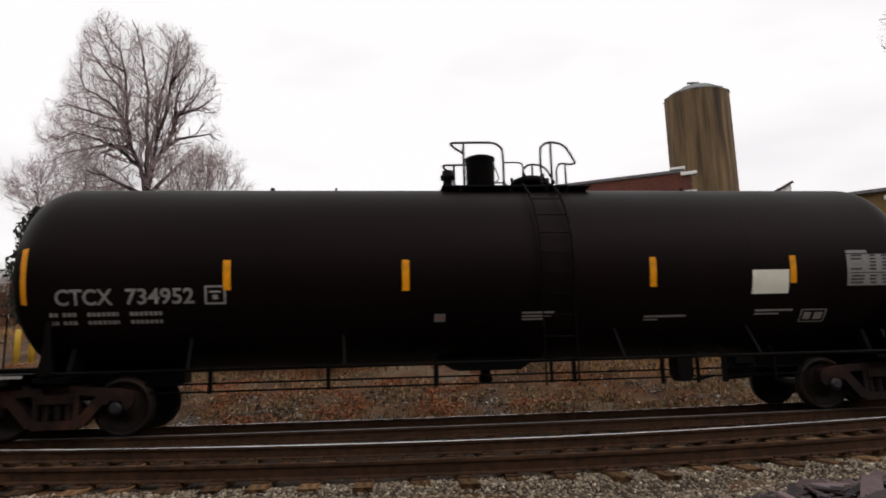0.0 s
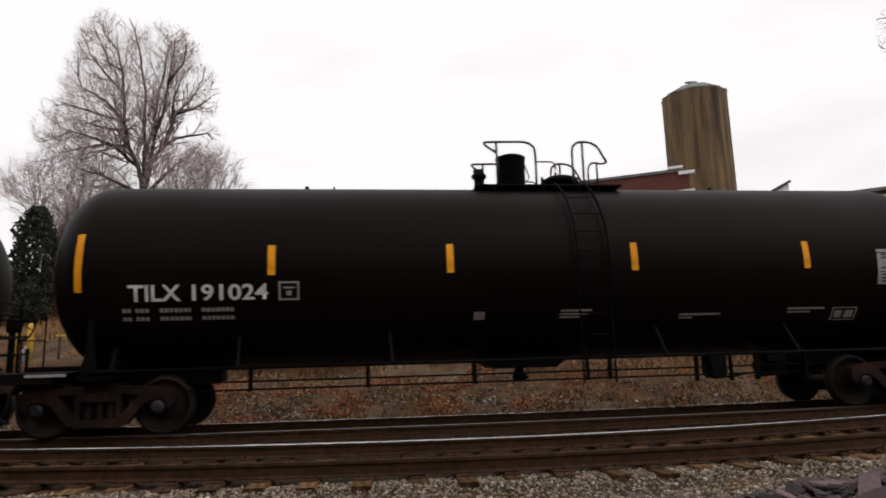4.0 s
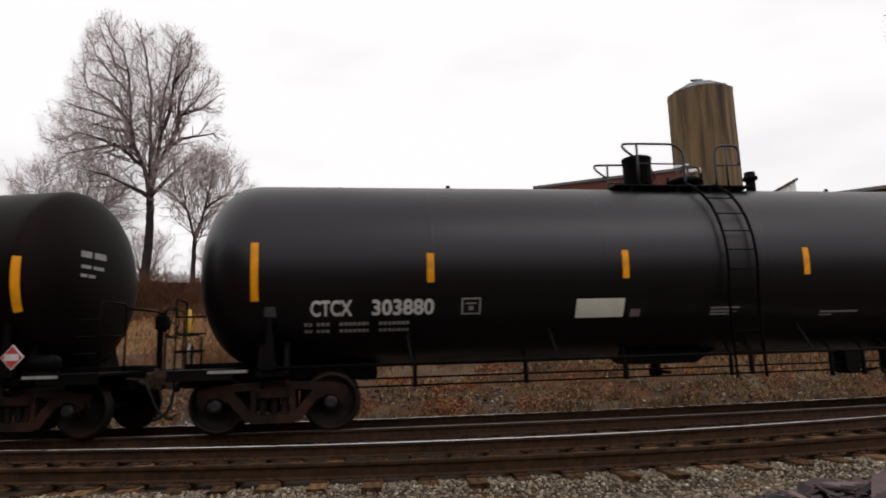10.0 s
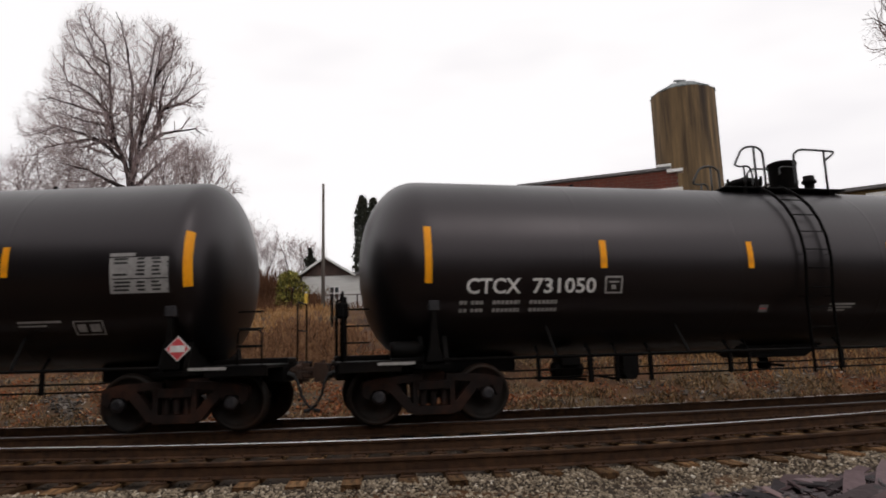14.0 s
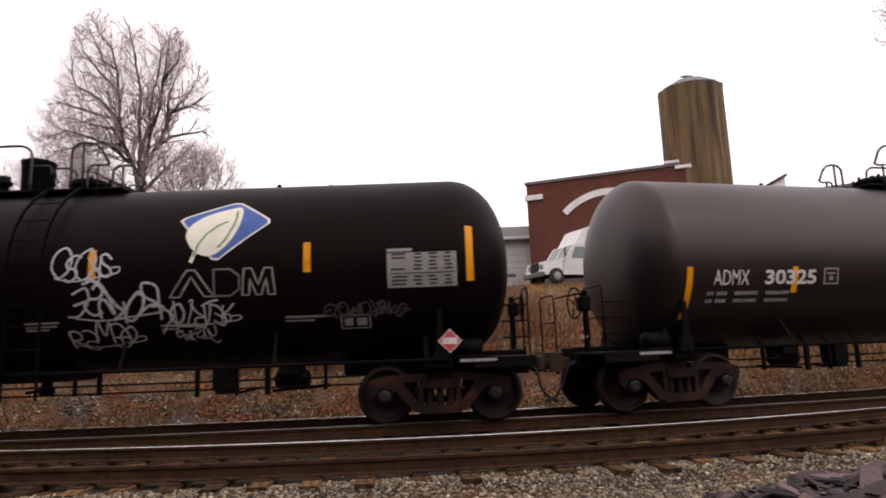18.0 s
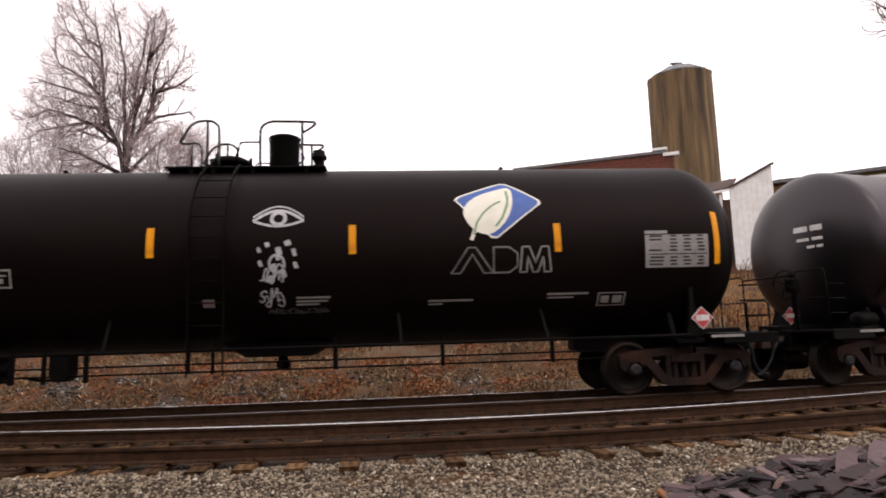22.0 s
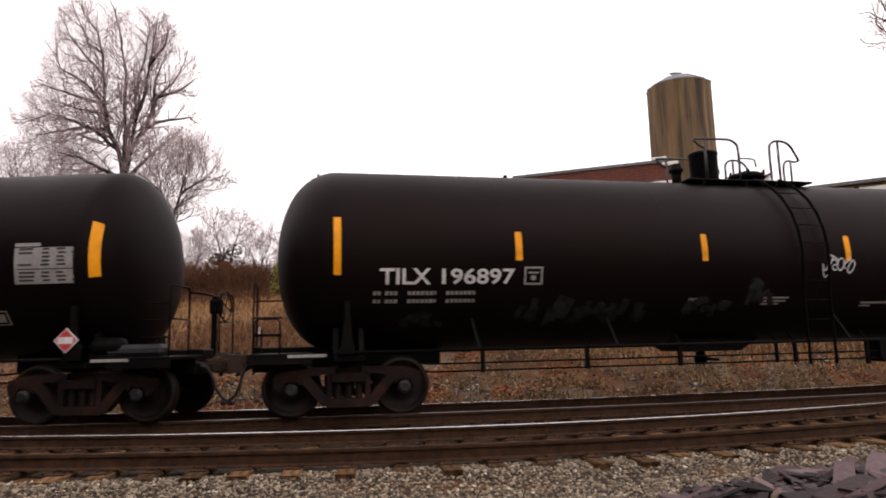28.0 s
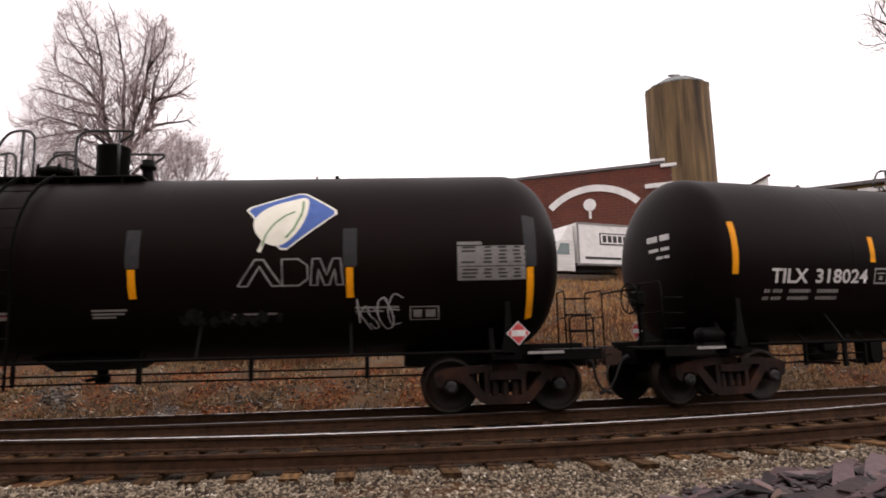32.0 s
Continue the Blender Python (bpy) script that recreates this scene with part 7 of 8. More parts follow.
def garage():
    """Low white garage with a grey roof and roller doors."""
    t = thing("garage_building", "low white garage with roller doors and grey roof", "building", m=pose(-0.6, 47.5, 0))
    z = land(2, 47.5)
    g = Geo()
    g.box((0, 0, z - 0.4), (7.0, 8, 9.15))
    g.slab([(0, 9.15), (7.0, 9.15), (7.0, 9.2), (0, 9.2)], 0.0, 8.0)
    part("wall", g.mesh("wall", M_SIDING), t)
    g = Geo()
    v = [(-0.3, -0.7, 9.05), (7.3, -0.7, 9.05), (7.3, 4.0, 10.7), (-0.3, 4.0, 10.7), (7.3, 8.7, 9.05), (-0.3, 8.7, 9.05)]
    g.add(v + [(x, y, q + 0.2) for x, y, q in v], [(0, 1, 2, 3), (3, 2, 4, 5), (6, 9, 8, 7), (9, 11, 10, 8), (0, 6, 7, 1), (4, 10, 11, 5), (0, 3, 9, 6), (3, 5, 11, 9), (1, 7, 8, 2), (2, 8, 10, 4)])
    part("roof", g.mesh("roof", M_ROOF), t)
    part("gutter", Geo().box((-0.3, -0.82, 9.05), (7.3, -0.7, 9.25), 0, 0.02).mesh("gutter", M_PAINT), t)
    for x0, x1, top in ((0.2, 1.6, 8.5), (2.1, 5.9, 8.5)):
        d = part("roller_door", Geo().box((x0, -0.06, z), (x1, -0.01, top)).mesh("door", M_PAINT), t)
        g = Geo()
        k = z + 0.5
        while k < top - 0.1:
            g.box((x0, -0.075, k), (x1, -0.061, k + 0.03))
            k += 0.5
        part("door_joint", g.mesh("joint", M_PANEL), d)
        for k in range(2):
            u = x0 + (x1 - x0) * (0.25 + 0.35 * k)
            part("door_window", Geo().box((u, -0.08, top - 2.2), (u + 0.6, -0.065, top - 1.95)).mesh("pane", M_GLASS), d)
    g = Geo()
    g.tube([(1.9, -0.5, z), (1.9, -0.5, 8.2)], 0.1, 8)
    g.box((1.7, -0.6, 7.9), (2.3, -0.4, 8.1))
    part("downpipe", g.mesh("downpipe", M_ROOF), t)


def cottage():
    z = 3.7
    t = thing("white_house", "small white house with a brown shingled gable and pale trim", "house", m=pose(-11.65, 50, z))
    g = Geo()
    g.box((0, 0, -0.4), (6.4, 8, 3.55))
    part("wall", g.mesh("wall", M_SIDING), t)
    part("gable", Geo().slab([(-0.05, 3.5), (3.95, 3.5), (1.85, 4.85)], -0.06, 7.9).mesh("gable", M_TIMBER), t, "brown shingled gable")
    for a, b in (((-0.45, 3.38), (1.85, 4.92)), ((4.3, 3.42), (1.85, 4.92))):
        g = Geo()
        g.slab([a, b, (b[0], b[1] + 0.12), (a[0], a[1] + 0.12)], -0.4, 8.3)
        slope = part("roof_slope", g.mesh("roof", M_ROOF), t)
        part("rake_board", Geo().obox((a[0], -0.42, a[1] + 0.02), (b[0], -0.42, b[1] + 0.02), 0.05, 0.16).mesh("rake", M_PAINT), slope, "pale rake board")
    part("side_roof", Geo().box((4.0, -0.3, 3.5), (6.7, 8.3, 3.72), 0, 0.02).mesh("side_roof", M_ROOF), t)
    windowed(t, 2.2, 2.95, 1.6, 2.6, 0.0)
    windowed(t, 4.9, 5.7, 1.5, 2.6, 0.0)
    part("door", Geo().box((0.35, -0.06, 0.0), (1.2, -0.01, 2.1), 0, 0.01).mesh("door", M_BRICKO), t, "brown timber door")
    rail = part("porch_rail", Geo().tube([(0.2, -2.2, 1.75), (6.2, -2.2, 1.75)], 0.04, 6).mesh("porch_rail", M_FENCE), t)
    for x in (0.2, 1.7, 3.2, 4.7, 6.2):
        part("post", Geo().box((x - 0.05, -2.25, -0.4), (x + 0.05, -2.15, 1.75)).mesh("post", M_FENCE), rail)


def silo():
    """Tall staved concrete silo with a low ribbed cap."""
    t = thing("silo", "tall brown-stained concrete stave silo with a low metal cap", "silo", m=pose(25.35, 64.5, land(24, 64)))
    top = 27.0 - land(24, 64)
    r = 3.22
    n = 36
    g = Geo()
    g.lathe([(0, r - 0.06), (top - 0.05, r - 0.06)], "z", (0, 0, 0), n)
    part("inner_wall", g.mesh("inner_wall", M_SILO), t)
    g = Geo()
    half = math.pi / n * 0.985
    g.add([(q * math.cos(a), q * math.sin(a), z) for z in (0, top) for q, a in ((r, -half), (r, half), (r - 0.12, half), (r - 0.12, -half))],
          [(0, 1, 5, 4), (1, 2, 6, 5), (3, 0, 4, 7), (4, 5, 6, 7)])
    stave = g.mesh("stave", M_SILO)
    for k in range(n):
        part("stave", stave, t, m=pose(0, 0, 0, 0, 0, 360 * k / n))
    g = Geo()
    g.lathe([(top - 0.05, r + 0.12), (top + 0.1, r + 0.10), (top + 1.05, r * 0.55), (top + 1.35, r * 0.22), (top + 1.4, 0.02)], "z", (0, 0, 0), 10, 0, False)
    cap = part("cap", g.mesh("cap", M_LEAD), t, "low grey metal cap")
    for k in range(18):
        a = math.tau * k / 18
        part("cap_rib", Geo().obox(((r + 0.12) * math.cos(a), (r + 0.12) * math.sin(a), top + 0.05), (r * 0.55 * math.cos(a), r * 0.55 * math.sin(a), top + 0.93), 0.06, 0.06).mesh("cap_rib", M_LEAD), cap)
    g = Geo()
    g.box((-0.45, -0.45, top + 1.2), (0.35, 0.3, top + 1.75), 0, 0.05)
    g.tube([(-0.2, -0.3, top + 1.7), (-0.9, -0.4, top + 1.6)], 0.12, 8)
    part("cap_vent", g.mesh("cap_vent", M_LEAD), cap)


def sheds():
    """Orange brick and ochre board workshops beyond the depot."""
    z = land(25, 46)
    t = thing("workshop", "workshop with ochre boarding over an orange brick wall", "building", m=pose(22.6, 47.3, 0, 0, 0, -30))
    g = Geo()
    g.box((0, 0, z - 1.5), (9.5, 9, 11.35))
    part("wall", g.mesh("wall", M_MORTAR), t)
    b = Geo()
    brick_wall(b, 0, 9.5, z - 0.6, 9.2, -0.002)
    part("brickwork", b.mesh("brickwork", M_BRICKO), t, "orange brick wall")
    board = Geo().box((0, -0.05, 9.2), (0.28, -0.002, 11.3)).mesh("board", M_OCHRE)
    for k in range(31):
        part("board", board, t, m=pose(0.3 * k, 0, 0))
    g = Geo()
    g.box((-0.1, -0.5, 11.3), (9.7, 9.1, 11.55), 0, 0.02)
    part("roof", g.mesh("roof", M_ROOF), t)
    g = Geo()
    g.box((7.6, -0.3, 10.75), (9.9, -0.05, 11.05), 0, 0.02)
    part("coping", g.mesh("coping", M_PAINT), t)
    s = thing("flat_roof_shed", "far flat roofed shed", "building", m=pose(28.5, 53, 0))
    g = Geo()
    g.box((0, 0, 4), (6.5, 6, 13.1))
    part("wall", g.mesh("wall", M_OCHRE), s)
    g = Geo()
    g.slab([(-0.2, 13.0), (6.8, 13.5), (6.8, 13.75), (-0.2, 13.2)], -0.3, 6.3)
    part("roof", g.mesh("roof", M_ROOF), s)


def low_shed():
    """Long low shed with a brown roof beyond the bank."""
    t = thing("low_shed", "long low timber shed with a brown roof", "shed", m=pose(-29.2, 46, 0))
    z = land(-25, 46)
    part("wall", Geo().box((0.3, 0.6, z - 0.6), (9.2, 4, 5.6)).mesh("wall", M_FENCE), t, "dark boarded wall")
    g = Geo()
    v = [(0, 0, 5.45), (9.6, 0, 5.45), (9.6, 4.4, 5.45), (0, 4.4, 5.45), (0.8, 2.2, 7.2), (8.8, 2.2, 7.1)]
    g.add(v, [(0, 1, 5, 4), (1, 2, 5), (2, 3, 4, 5), (3, 0, 4), (3, 2, 1, 0)])
    for x in (0.4, 2.6, 4.8, 7.0, 9.2):
        part("post", Geo().box((x - 0.07, 0.1, z - 0.5), (x + 0.07, 0.24, 5.45)).mesh("post", M_OCHRE), t)
    part("roof", g.mesh("roof", M_SHINGLE), t, "dark brown hipped roof")


def canopy():
    """Sloping canopy by the depot: brown roof, white fascia, a white boarded gable and a white braced gate under it."""
    t = thing("loading_canopy", "open loading canopy with brown roof and white boarding", "canopy")
    g = Geo()
    top = [(12.2, 38.8, 8.72), (17.75, 38.8, 9.62), (19.6, 41.6, 10.85), (14.0, 41.6, 9.95)]
    g.add(top + [(x, y, z - 0.16) for x, y, z in top], [(0, 1, 2, 3), (7, 6, 5, 4), (0, 4, 5, 1), (1, 5, 6, 2), (2, 6, 7, 3), (3, 7, 4, 0)])
    part("roof", g.mesh("roof", M_TIMBER), t)
    part("fascia", Geo().obox((12.15, 38.76, 8.58), (17.8, 38.76, 9.46), 0.05, 0.15).mesh("fascia", M_PAINT), t)
    x = 17.85
    while x < 20.4:
        g = Geo().slab([(x, 4.0), (x + 0.33, 4.0), (x + 0.33, 9.55 + (x + 0.33 - 17.85) * 0.51), (x, 9.55 + (x - 17.85) * 0.51)], 38.9, 38.95)
        part("board", g.mesh("board", M_PAINT), t)
        x += 0.345
    g = Geo().obox((17.6, 38.86, 9.5), (20.7, 38.86, 11.1), 0.14, 0.16)
    part("gable_trim", g.mesh("gable_trim", M_TIMBER), t, "brown gable trim")
    for x in (12.9, 17.2):
        part("post", Geo().box((x, 38.95, 3.4), (x + 0.18, 39.13, 8.45 + (x - 12.2) * 0.155), 0, 0.01).mesh("post", M_PAINT), t)
    gate = part("gate", Geo().box((13.2, 41.5, 4.6), (16.75, 41.56, 8.6)).mesh("gate", M_SIDING), t, "white braced gate")
    for a, b in (((13.2, 7.3), (16.2, 7.3)), ((13.2, 5.5), (15.5, 5.5)), ((15.5, 5.5), (16.2, 7.3))):
        part("brace", Geo().obox((a[0], 41.47, a[1]), (b[0], 41.47, b[1]), 0.05, 0.10).mesh("brace", M_FENCE), gate)
    part("brace", Geo().obox((15.75, 41.46, 4.75), (16.6, 41.46, 7.3), 0.05, 0.22).mesh("brace", M_PAINT), gate)
    part("panel", Geo().slab([(16.05, 5.2), (16.55, 5.2), (16.55, 6.7)], 41.46, 41.49).mesh("panel", M_ROOF), gate)
    for a, b in (((13.2, 8.5), (16.75, 8.5)), ((16.68, 4.6), (16.68, 8.6)), ((13.2, 4.75), (16.75, 4.75))):
        part("gate_rail", Geo().obox((a[0], 41.46, a[1]), (b[0], 41.46, b[1]), 0.07, 0.17).mesh("gate_rail", M_PAINT), gate)
    part("back_wall", Geo().box((12.4, 42.6, 3.0), (22.4, 42.8, 9.6)).mesh("back_wall", M_FENCE), t, "dark boarded back wall")


def yard_bits():
    x, y = -8.08, 40.5
    t = thing("utility_pole", "slim weathered wooden utility pole", "pole", m=pose(x, y, land(x, y) - 0.3))
    g = Geo()
    g.tube([(0, 0, 0), (0, 0, 8.9)], [0.13, 0.08], 8)
    part("shaft", g.mesh("shaft", M_POLE), t)
    g = Geo()
    g.box((-0.03, -0.12, 7.9), (0.03, 0.12, 8.2))
    part("bracket", g.mesh("bracket", M_FENCE), t)
    for x, y, top in ((-17.25, 24.3, land(-17.25, 24.3) + 1.3), (-16.65, 24.3, land(-16.65, 24.3) + 1.5), (-13.25, 30, land(-13.25, 30) + 1.2), (-9.75, 43, land(-9.75, 43) + 1.5)):
        h = top - land(x, y) + 0.1
        t = thing("bollard", "yellow painted steel bollard", "bollard", "yellow bollards", m=pose(x, y, land(x, y) - 0.1))
        g = Geo()
        g.lathe([(0, 0.11), (h - 0.1, 0.11), (h - 0.03, 0.08), (h, 0.01)], "z", (0, 0, 0), 14)
        part("tube", g.mesh("tube", M_YPOST), t)
    t = thing("barrier_rail", "low yellow and rusty barrier rail", "barrier", m=pose(-15.8, 24.6, land(-15.8, 24.6)))
    g = Geo()
    g.tube([(0, 0, 0.9), (1.5, 0.12, 0.93)], 0.05, 8)
    part("rail", g.mesh("rail", M_YPOST), t)
    for u in (0.1, 1.4):
        g = Geo()
        g.tube([(u, 0.02 + u / 12, -0.3), (u, 0.02 + u / 12, 0.95)], 0.05, 8)
        part("post", g.mesh("post", M_FENCE), t, "rusty steel post")
    t = thing("blue_barrel", "blue plastic barrel beside the shop", "barrel", m=pose(-3.4, 41, land(-3.4, 41)))
    g = Geo()
    g.lathe([(0, 0.26), (0.04, 0.3), (0.3, 0.31), (0.33, 0.29), (0.6, 0.31), (0.63, 0.29), (0.88, 0.3), (0.92, 0.25)], "z", (0, 0, 0), 18)
    part("drum", g.mesh("drum", M_BLUEB), t)


def brush(name, label, seed, material, patches):
    """Leafless brush: forked stems and side twigs over patches (x0, x1, y0, y1, height, stems)."""
    rnd = random.Random(seed)
    segs = []
    for x0, x1, y0, y1, h, n in patches:
        for _ in range(n):
            x, y = rnd.uniform(x0, x1), rnd.uniform(y0, y1)
            z = land(x, y)
            p = Vector((x, y, z - 0.05))
            d = Vector((rnd.uniform(-0.4, 0.4), rnd.uniform(-0.4, 0.4), 1))
            L = h * rnd.uniform(0.4, 1.05)
            q = p + d * L * 0.5
            r = q + (d + Vector((rnd.uniform(-0.6, 0.6), rnd.uniform(-0.6, 0.6), 0))) * L * 0.4
            segs += [(p, q, 0.022, 0.016), (q, r, 0.016, 0.005)]
            for _k in range(4):
                s = q.lerp(r, rnd.random() * 0.7)
                segs.append((s, s + Vector((rnd.uniform(-0.5, 0.5), rnd.uniform(-0.5, 0.5), rnd.uniform(0.1, 0.5))) * L * 0.35, 0.011, 0.003))
    v, f = tube_rows(segs, 3)
    thing(name, label, "shrubs", kind="stuff", data=arr_mesh(name, v, f, material))


def hedge():
    """Brown thicket along the top of the bank and tan brush on its slope."""
    brush("brush_thicket", "brown leafless brush thicket on the bank", 33, M_BRUSH,
          ((-34, -12.5, 36, 42, 0.9, 1200), (-20.2, -12.8, 46.5, 51, 4.4, 2600), (-31, -19.4, 43.2, 45.6, 4.5, 2300), (-12.5, -9.0, 44, 50, 2.4, 500), (-21, -9.5, 33, 43, 1.2, 900), (-12, 20, 21, 27, 0.75, 1300), (-7, 1, 38, 41, 1.0, 500), (10, 30, 34, 38, 0.9, 700), (-40, -26, 44, 52, 5.5, 1500)))
    brush("tan_brush", "tan leafless brush and tall dry stems on the slope", 34, M_TANBRUSH,
          ((-9.5, -3.5, 21, 25, 0.95, 1500), (-7.5, -4.5, 26, 28, 0.9, 300), (-2.5, 3.5, 24, 29, 1.1, 900)))


def field():
    """Pale dry grass on the open ground below the thicket."""
    brush("pale_grass", "pale straw-coloured tall grass below the thicket", 35, M_STRAW,
          ((-24, -6, 30, 41, 0.5, 3600), (-16, -4, 25, 30, 0.4, 1500), (3.5, 18, 20, 36, 0.34, 5200)))


def slate_pile():
    """Loose heap of purple-grey slates in the foreground."""
    rnd = random.Random(12)
    kinds = []
    for k in range(16):
        rx, ry = (rnd.uniform(0.11, 0.24), rnd.uniform(0.04, 0.075)) if k < 10 else (rnd.uniform(0.24, 0.36), rnd.uniform(0.07, 0.12))
        jog = lambda: rnd.uniform(-0.2, 0.2)
        ring = [(-1 + jog(), -1 + jog()), (jog(), -1 + jog() * 0.6), (1 + jog(), -0.9 + jog()), (1 + jog(), 0.9 + jog()), (0.3 + jog(), 1 + jog() * 0.6), (-1 + jog(), 0.8 + jog())]
        if k % 3 == 0:
            del ring[1]
        ring = [(rx * x, ry * y) for x, y in ring]
        n, g = len(ring), Geo()
        th = rnd.uniform(0.008, 0.022)
        bow_up = [rnd.uniform(-0.006, 0.006) for _ in ring]
        vs = [(x, y, b) for (x, y), b in zip(ring, bow_up)] + [(x * 0.96, y * 0.96, b + th) for (x, y), b in zip(ring, bow_up)]
        g.add(vs, [list(range(n))[::-1], list(range(n, 2 * n))] + [[i, (i + 1) % n, n + (i + 1) % n, n + i] for i in range(n)])
        kinds.append(g.mesh("slate", M_SLATE))
    pile = thing("slate_pile", "heap of broken purple-grey slates on the gravel", "slate pile", m=pose(4.4, 6.1, land(4.4, 6.1)))
    def heap(x, y):
        r = math.hypot((x - 5.4) / 3.5, (y - 6.0) / 1.3)
        return max(0, 1 - r) ** 0.8 * 0.40
    m = 0
    while m < 298:
        x, y = rnd.uniform(1.8, 7.2), rnd.uniform(5.1, 7.4)
        h = heap(x, y)
        if h < 0.02:
            continue
        big = x > 2.8 and rnd.random() < 0.3
        part("slate", rnd.choice(kinds[10:] if big else kinds[:10]), pile, m=pose(x - 4.4, y - 6.1, h - 0.02 + rnd.uniform(-0.03, 0.06), min(max(rnd.gauss(4, 8), -12), 17), min(max(rnd.gauss(-8, 8), -20), 10), rnd.gauss(20, 22) + (90 if rnd.random() < 0.2 else 0)))
        m += 1
    chips = []
    for _ in range(2600):
        x, y = rnd.uniform(1.8, 7.4), rnd.uniform(5.0, 7.4)
        h = heap(x, y)
        if h > 0.005:
            chips.append((x, y, land(4.4, 6.1) + h + rnd.uniform(-0.03, 0.03)))
    stones("slate_chips", "small broken slate chips over the heap", chips, 0.06, M_CHIP, 31, 0.2)
    xs, ys = np.linspace(1.7, 8.2, 40), np.linspace(4.6, 7.5, 22)
    v = [(x - 4.4, y - 6.1, heap(x, y) - 0.06) for y in ys for x in xs]
    f = [(j * 40 + i, j * 40 + i + 1, (j + 1) * 40 + i + 1, (j + 1) * 40 + i) for j in range(21) for i in range(39)]
    part("pile_core", arr_mesh("pile_core", v, f, M_INK), pile, "dark crumbled slate")
    s = part("slate", Geo().box((-0.12, -0.07, -0.01), (0.12, 0.07, 0.02), 0, 0.006).mesh("slate", M_BRICKO), pile, "rust-coloured broken tile", m=pose(-2.50, -0.12, 0.06, 38, 8, 66))


def dark_screen():
    """Unseen dark screen added on the viewer's side, so that the glossy tanks mirror less sky."""
    rnd = random.Random(71)
    n = 120
    v, f = [], []
    for k in range(n + 1):
        a = math.pi + math.pi * k / n
        x, y = 46 * math.cos(a), 4 + 30 * math.sin(a)
        # higher towards the left, to darken the tanks' left part
        h = 8.5 + 13.0 * min(1.0, max(0.0, (-x - 4) / 20)) + 2.2 * noise.noise((k * 0.31, 2, 0)) + rnd.uniform(-0.8, 0.8)
        v += [(x, y, -1.5), (x * 0.97, y * 0.97, h * 0.55), (x, y, h)]
    f = [(3 * k + j, 3 * k + 3 + j, 3 * k + 4 + j, 3 * k + 1 + j) for k in range(n) for j in (0, 1)]
    thing("backdrop", "unseen dark screen added behind the viewer to darken reflections", "woods", kind="structure", data=arr_mesh("backdrop", v, f, M_BARK))


dark_screen()
litter()
depot()
box_truck()
storefront()
garage()
cottage()
silo()
sheds()
low_shed()
canopy()
yard_bits()
hedge()
field()
slate_pile()
O = (0, 0)
bare_tree(-26.0, 50, 4.6, [(O, (0.3, 5.5), (0.35, 9.9)), ((0.35, 9.9), (-0.3, 12.4), (-1.2, 14.3), (-1.7, 16.5), (-1.9, 19.0), (-2.1, 21.0), (-2.6, 22.8), (-3.8, 24.4), (-4.5, 26.1)),
          ((0.35, 9.9), (0.2, 14.0), (0.0, 16.5), (0.1, 18.9), (-0.2, 20.4), (-0.5, 22.5), (-1.0, 24.3), (-1.5, 25.5)), ((0.35, 9.9), (0.7, 12.8), (0.8, 15.2), (0.7, 16.9), (0.8, 18.9), (1.3, 20.8), (1.5, 23.4)),
          ((0.7, 12.8), (1.6, 14.2), (2.2, 15.8), (2.6, 17.0), (3.8, 18.2), (4.7, 19.9)), ((1.6, 14.2), (2.7, 14.9), (4.1, 15.0), (5.3, 15.2), (6.2, 14.6)), ((0.8, 15.2), (1.6, 17.4), (1.9, 19.8), (2.3, 22.3), (2.5, 24.1)),
          ((2.6, 17.0), (4.5, 17.6), (5.7, 18.6)), ((0.35, 9.9), (-1.2, 10.8), (-3.2, 11.8), (-5.0, 12.4)), ((0.35, 9.9), (1.6, 11.2), (3.0, 12.6), (4.2, 13.4)), ((-1.7, 16.5), (-3.0, 16.9), (-5.0, 17.6), (-6.9, 18.3), (-8.1, 18.1)), ((-1.2, 14.3), (-2.3, 15.8), (-4.0, 16.2), (-6.1, 17.0)), ((-1.9, 19.0), (-3.4, 20.6), (-4.7, 22.4), (-5.5, 24.0)),
          ((-2.1, 21.0), (-3.3, 21.8), (-3.7, 22.9), (-4.8, 25.2)), ((-0.3, 12.4), (-2.5, 14.4), (-4.4, 15.2), (-6.1, 15.7), (-8.2, 14.9)), ((-1.2, 14.3), (-3.2, 14.5), (-5.3, 14.2), (-7.2, 13.8)), ((-1.7, 16.5), (-3.6, 18.6), (-5.5, 19.7), (-6.3, 21.3)),
          ((1.9, 19.8), (3.0, 21.2), (3.4, 22.8)), ((2.2, 15.8), (2.4, 18.4), (3.3, 20.6))],
          [(-3.8, 22.2, 2.1, 4.2), (1.5, 21.1, 2.9, 3.5), (-6.3, 16.1, 2.8, 2.4), (4.5, 18.5, 1.7, 2.5), (-0.4, 17.2, 3.4, 3.8), (-4.2, 14.2, 3.9, 2.0), (-5.1, 20.2, 2.1, 2.4), (-1.4, 23.5, 1.0, 2.3), (5.0, 15.4, 1.6, 1.0), (-2.6, 11.9, 3.4, 1.8), (2.9, 12.9, 2.6, 1.9), (-6.4, 13.6, 2.8, 1.7)], 11,
          "tall leafless tree with forked stems and fine twigs", trunk=0.44, dense=0.80, fine=1.0)
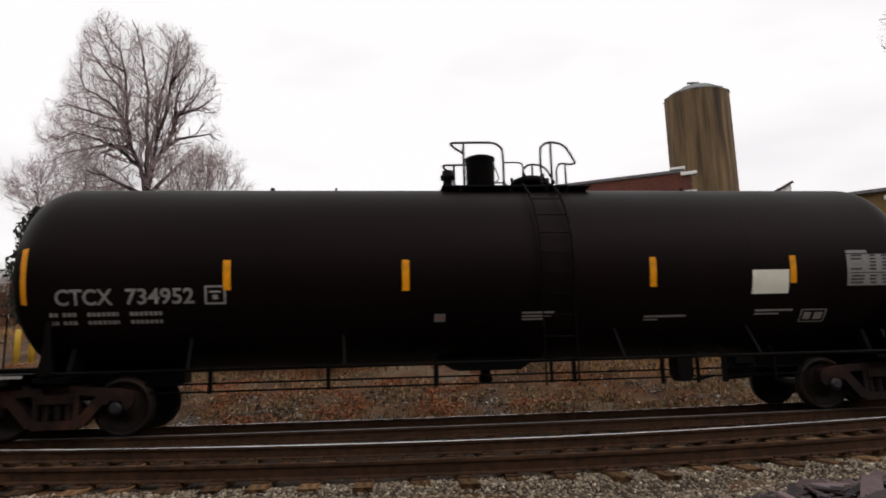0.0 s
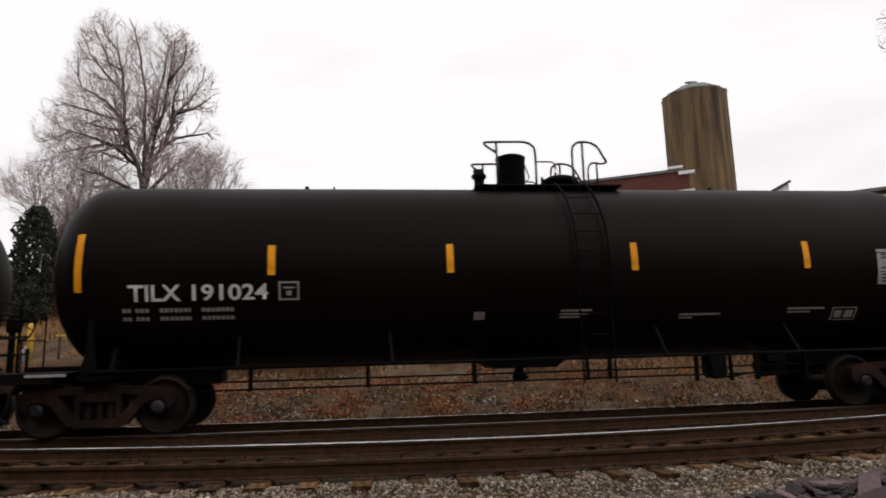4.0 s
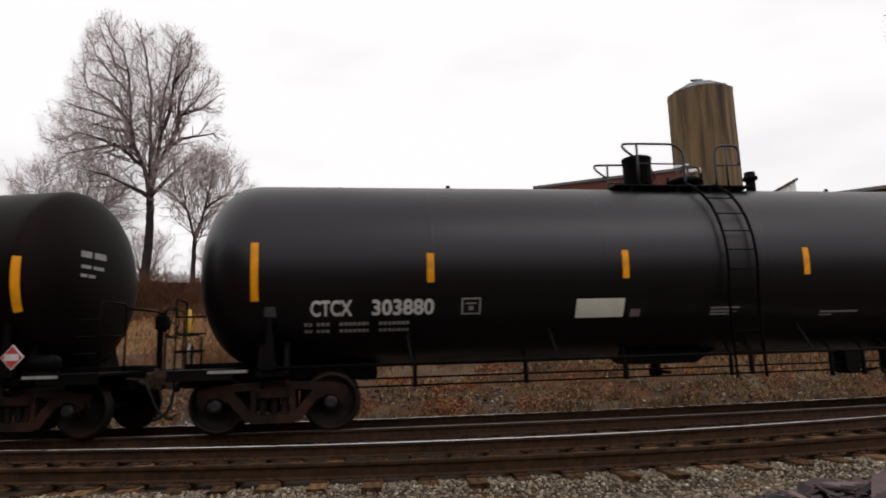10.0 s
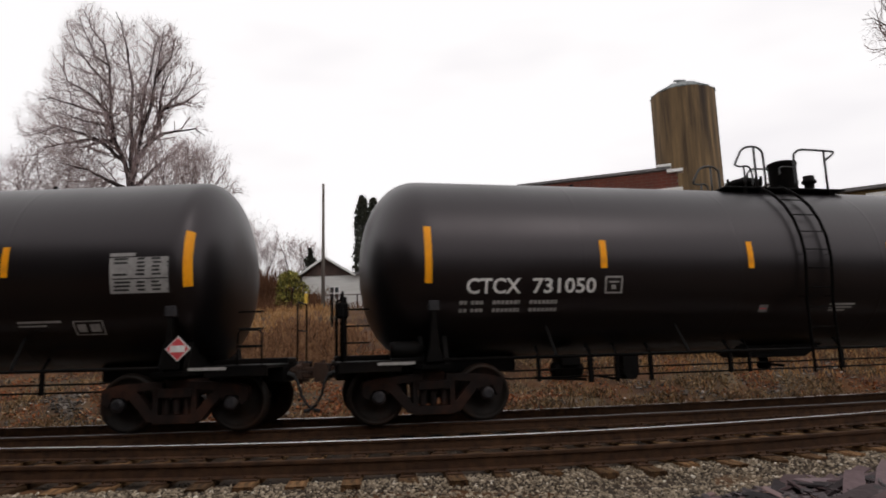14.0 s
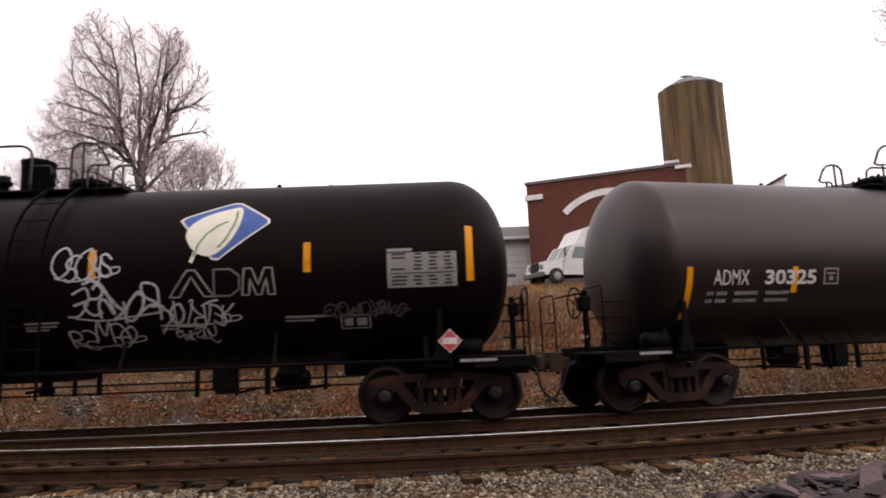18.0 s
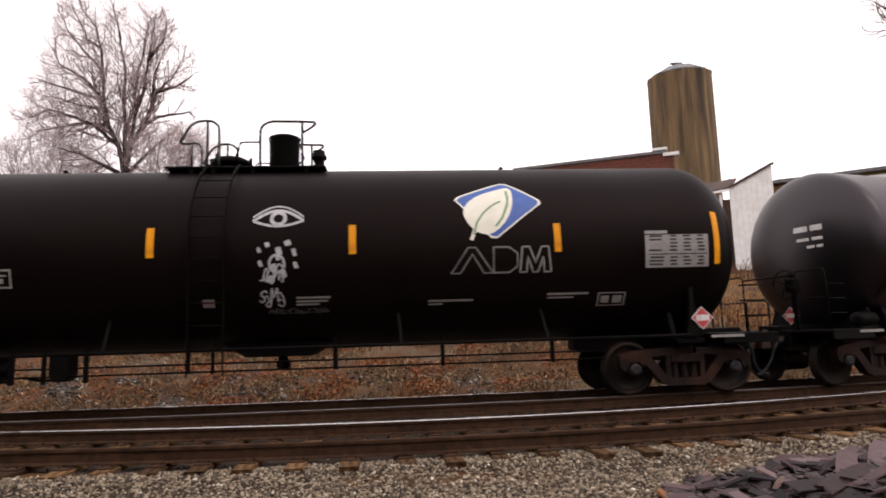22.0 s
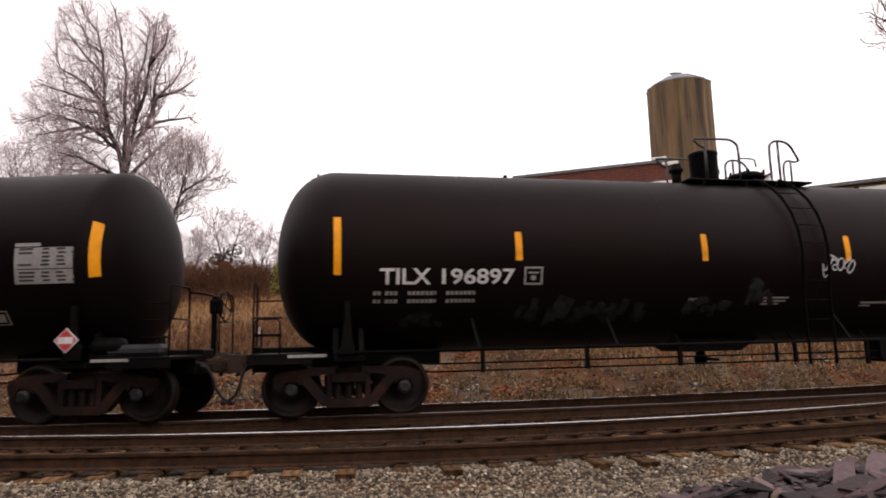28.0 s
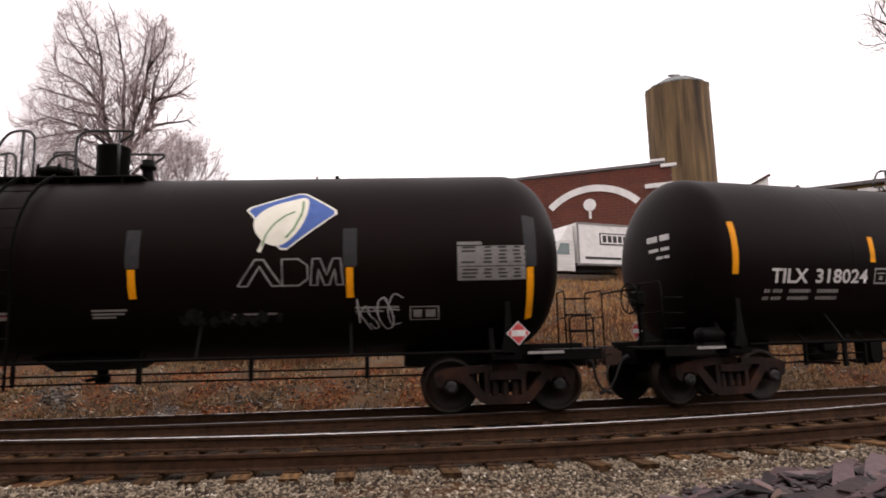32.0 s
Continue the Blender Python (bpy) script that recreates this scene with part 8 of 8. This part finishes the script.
bare_tree(-21.4, 49, 4.6, [(O, (0.0, 4.0), (0.1, 6.0)), ((0.1, 6.0), (-0.6, 8.5), (-1.0, 11)), ((0.1, 6.0), (0.9, 8.4), (1.5, 11.4)), ((0.9, 8.4), (2.4, 9.4), (3.4, 9.6)), ((-0.6, 8.5), (-1.9, 9.8), (-2.6, 10.2))],
          [(-1.2, 10.4, 2.4, 2.8), (1.2, 10.7, 2.9, 3.1), (2.6, 8.8, 2.6, 2.4), (0.3, 7.4, 3.0, 2.0)], 14, "smaller leafless tree beside the tall one", trunk=0.24, dense=1.5, fine=1.15)
bare_tree(-33.5, 51, 4.6, [(O, (0, 4.5), (0.2, 6.5)), ((0.2, 6.5), (-1.5, 9), (-2.5, 11.5)), ((0.2, 6.5), (1.5, 8.8), (2.0, 12)), ((1.5, 8.8), (3.2, 9.6), (4.8, 10.4)), ((0.2, 6.5), (2.2, 7.2), (4.4, 7.6))],
          [(-2, 13.2, 3.6, 4.0), (1.2, 13.4, 3.4, 3.8), (3.6, 10.4, 3.2, 3.4), (0, 8.0, 3.6, 2.8)], 17, "spreading leafless tree on the bank", trunk=0.3, dense=1.5, fine=1.2)
bare_tree(-18.2, 62, 5.4, [(O, (0, 2.5)), ((0, 2.5), (-0.8, 5)), ((0, 2.5), (0.9, 5.2))], [(0, 6.3, 2.9, 3.2)], 19, "rounded leafless tree behind the houses", trunk=0.2)
bare_tree(-9.2, 72, 5.8, [(O, (0, 2.2)), ((0, 2.2), (0.6, 4.6))], [(0, 4.6, 3.4, 2.4)], 23, "small leafless tree behind the house", trunk=0.16)
bare_tree(32.0, 36, 4.0, [(O, (0, 7), (-0.4, 10)), ((-0.4, 10), (-2.5, 13), (-4.4, 15.2)), ((-2.5, 13), (-4.4, 14.3), (-5.9, 14.2)), ((-4.4, 15.2), (-6.0, 16.2)), ((-4.4, 15.2), (-5.4, 17.2)), ((-4.4, 14.3), (-5.6, 15.4)), ((-0.4, 10), (1.5, 15))], [(-5.2, 15.4, 1.25, 2.5), (-2, 15.5, 3, 4), (2, 15, 4, 5)], 29,
          "leafless tree with drooping outer twigs", trunk=0.22, dense=0.6, fine=0.8)
for tx, ty, th, ts in ((-31.0, 60, 3.4, 61), (-25.5, 63, 3.0, 62), (-20.8, 60, 3.6, 63), (-15.2, 62, 2.8, 64), (-37.0, 58, 4.2, 65)):
    bare_tree(tx, ty, 5.2, [(O, (0.1, th * 0.8)), ((0.1, th * 0.8), (-0.7, th * 1.6), (-1.2, th * 2.2)), ((0.1, th * 0.8), (0.9, th * 1.5), (1.4, th * 2.1))],
              [(-0.6, th * 1.7, 2.4, th * 0.9), (1.0, th * 1.6, 2.3, th * 0.9), (0, th * 0.9, 2.6, th * 0.6)], ts, "twiggy leafless tree far behind the bank", trunk=0.17)
conifer(-7.25, 53, 10.4, 0.72, 41, "narrow dark columnar evergreen tree", True)
conifer(-6.35, 53.3, 10.2, 0.70, 42, "narrow dark columnar evergreen tree", True)
conifer(-5.2, 52.5, 6.0, 1.1, 43, "rounded dark evergreen beside taller ones", True)
conifer(-13.2, 60, 6.8, 1.7, 44, "small dark conifer behind the hedge")
shrub(-19.6, 57, 3.6, 7.2, 46, "broad dark olive evergreen shrub behind the hedge", M_PINE)
conifer(-23.8, 34.6, 6.8, 1.2, 45, "ragged dark evergreen beside the bank", True)
shrub(-11.1, 44, 2.5, 3.3, 51, "yellow-green evergreen shrub beside the house", M_BUSH)

motions()
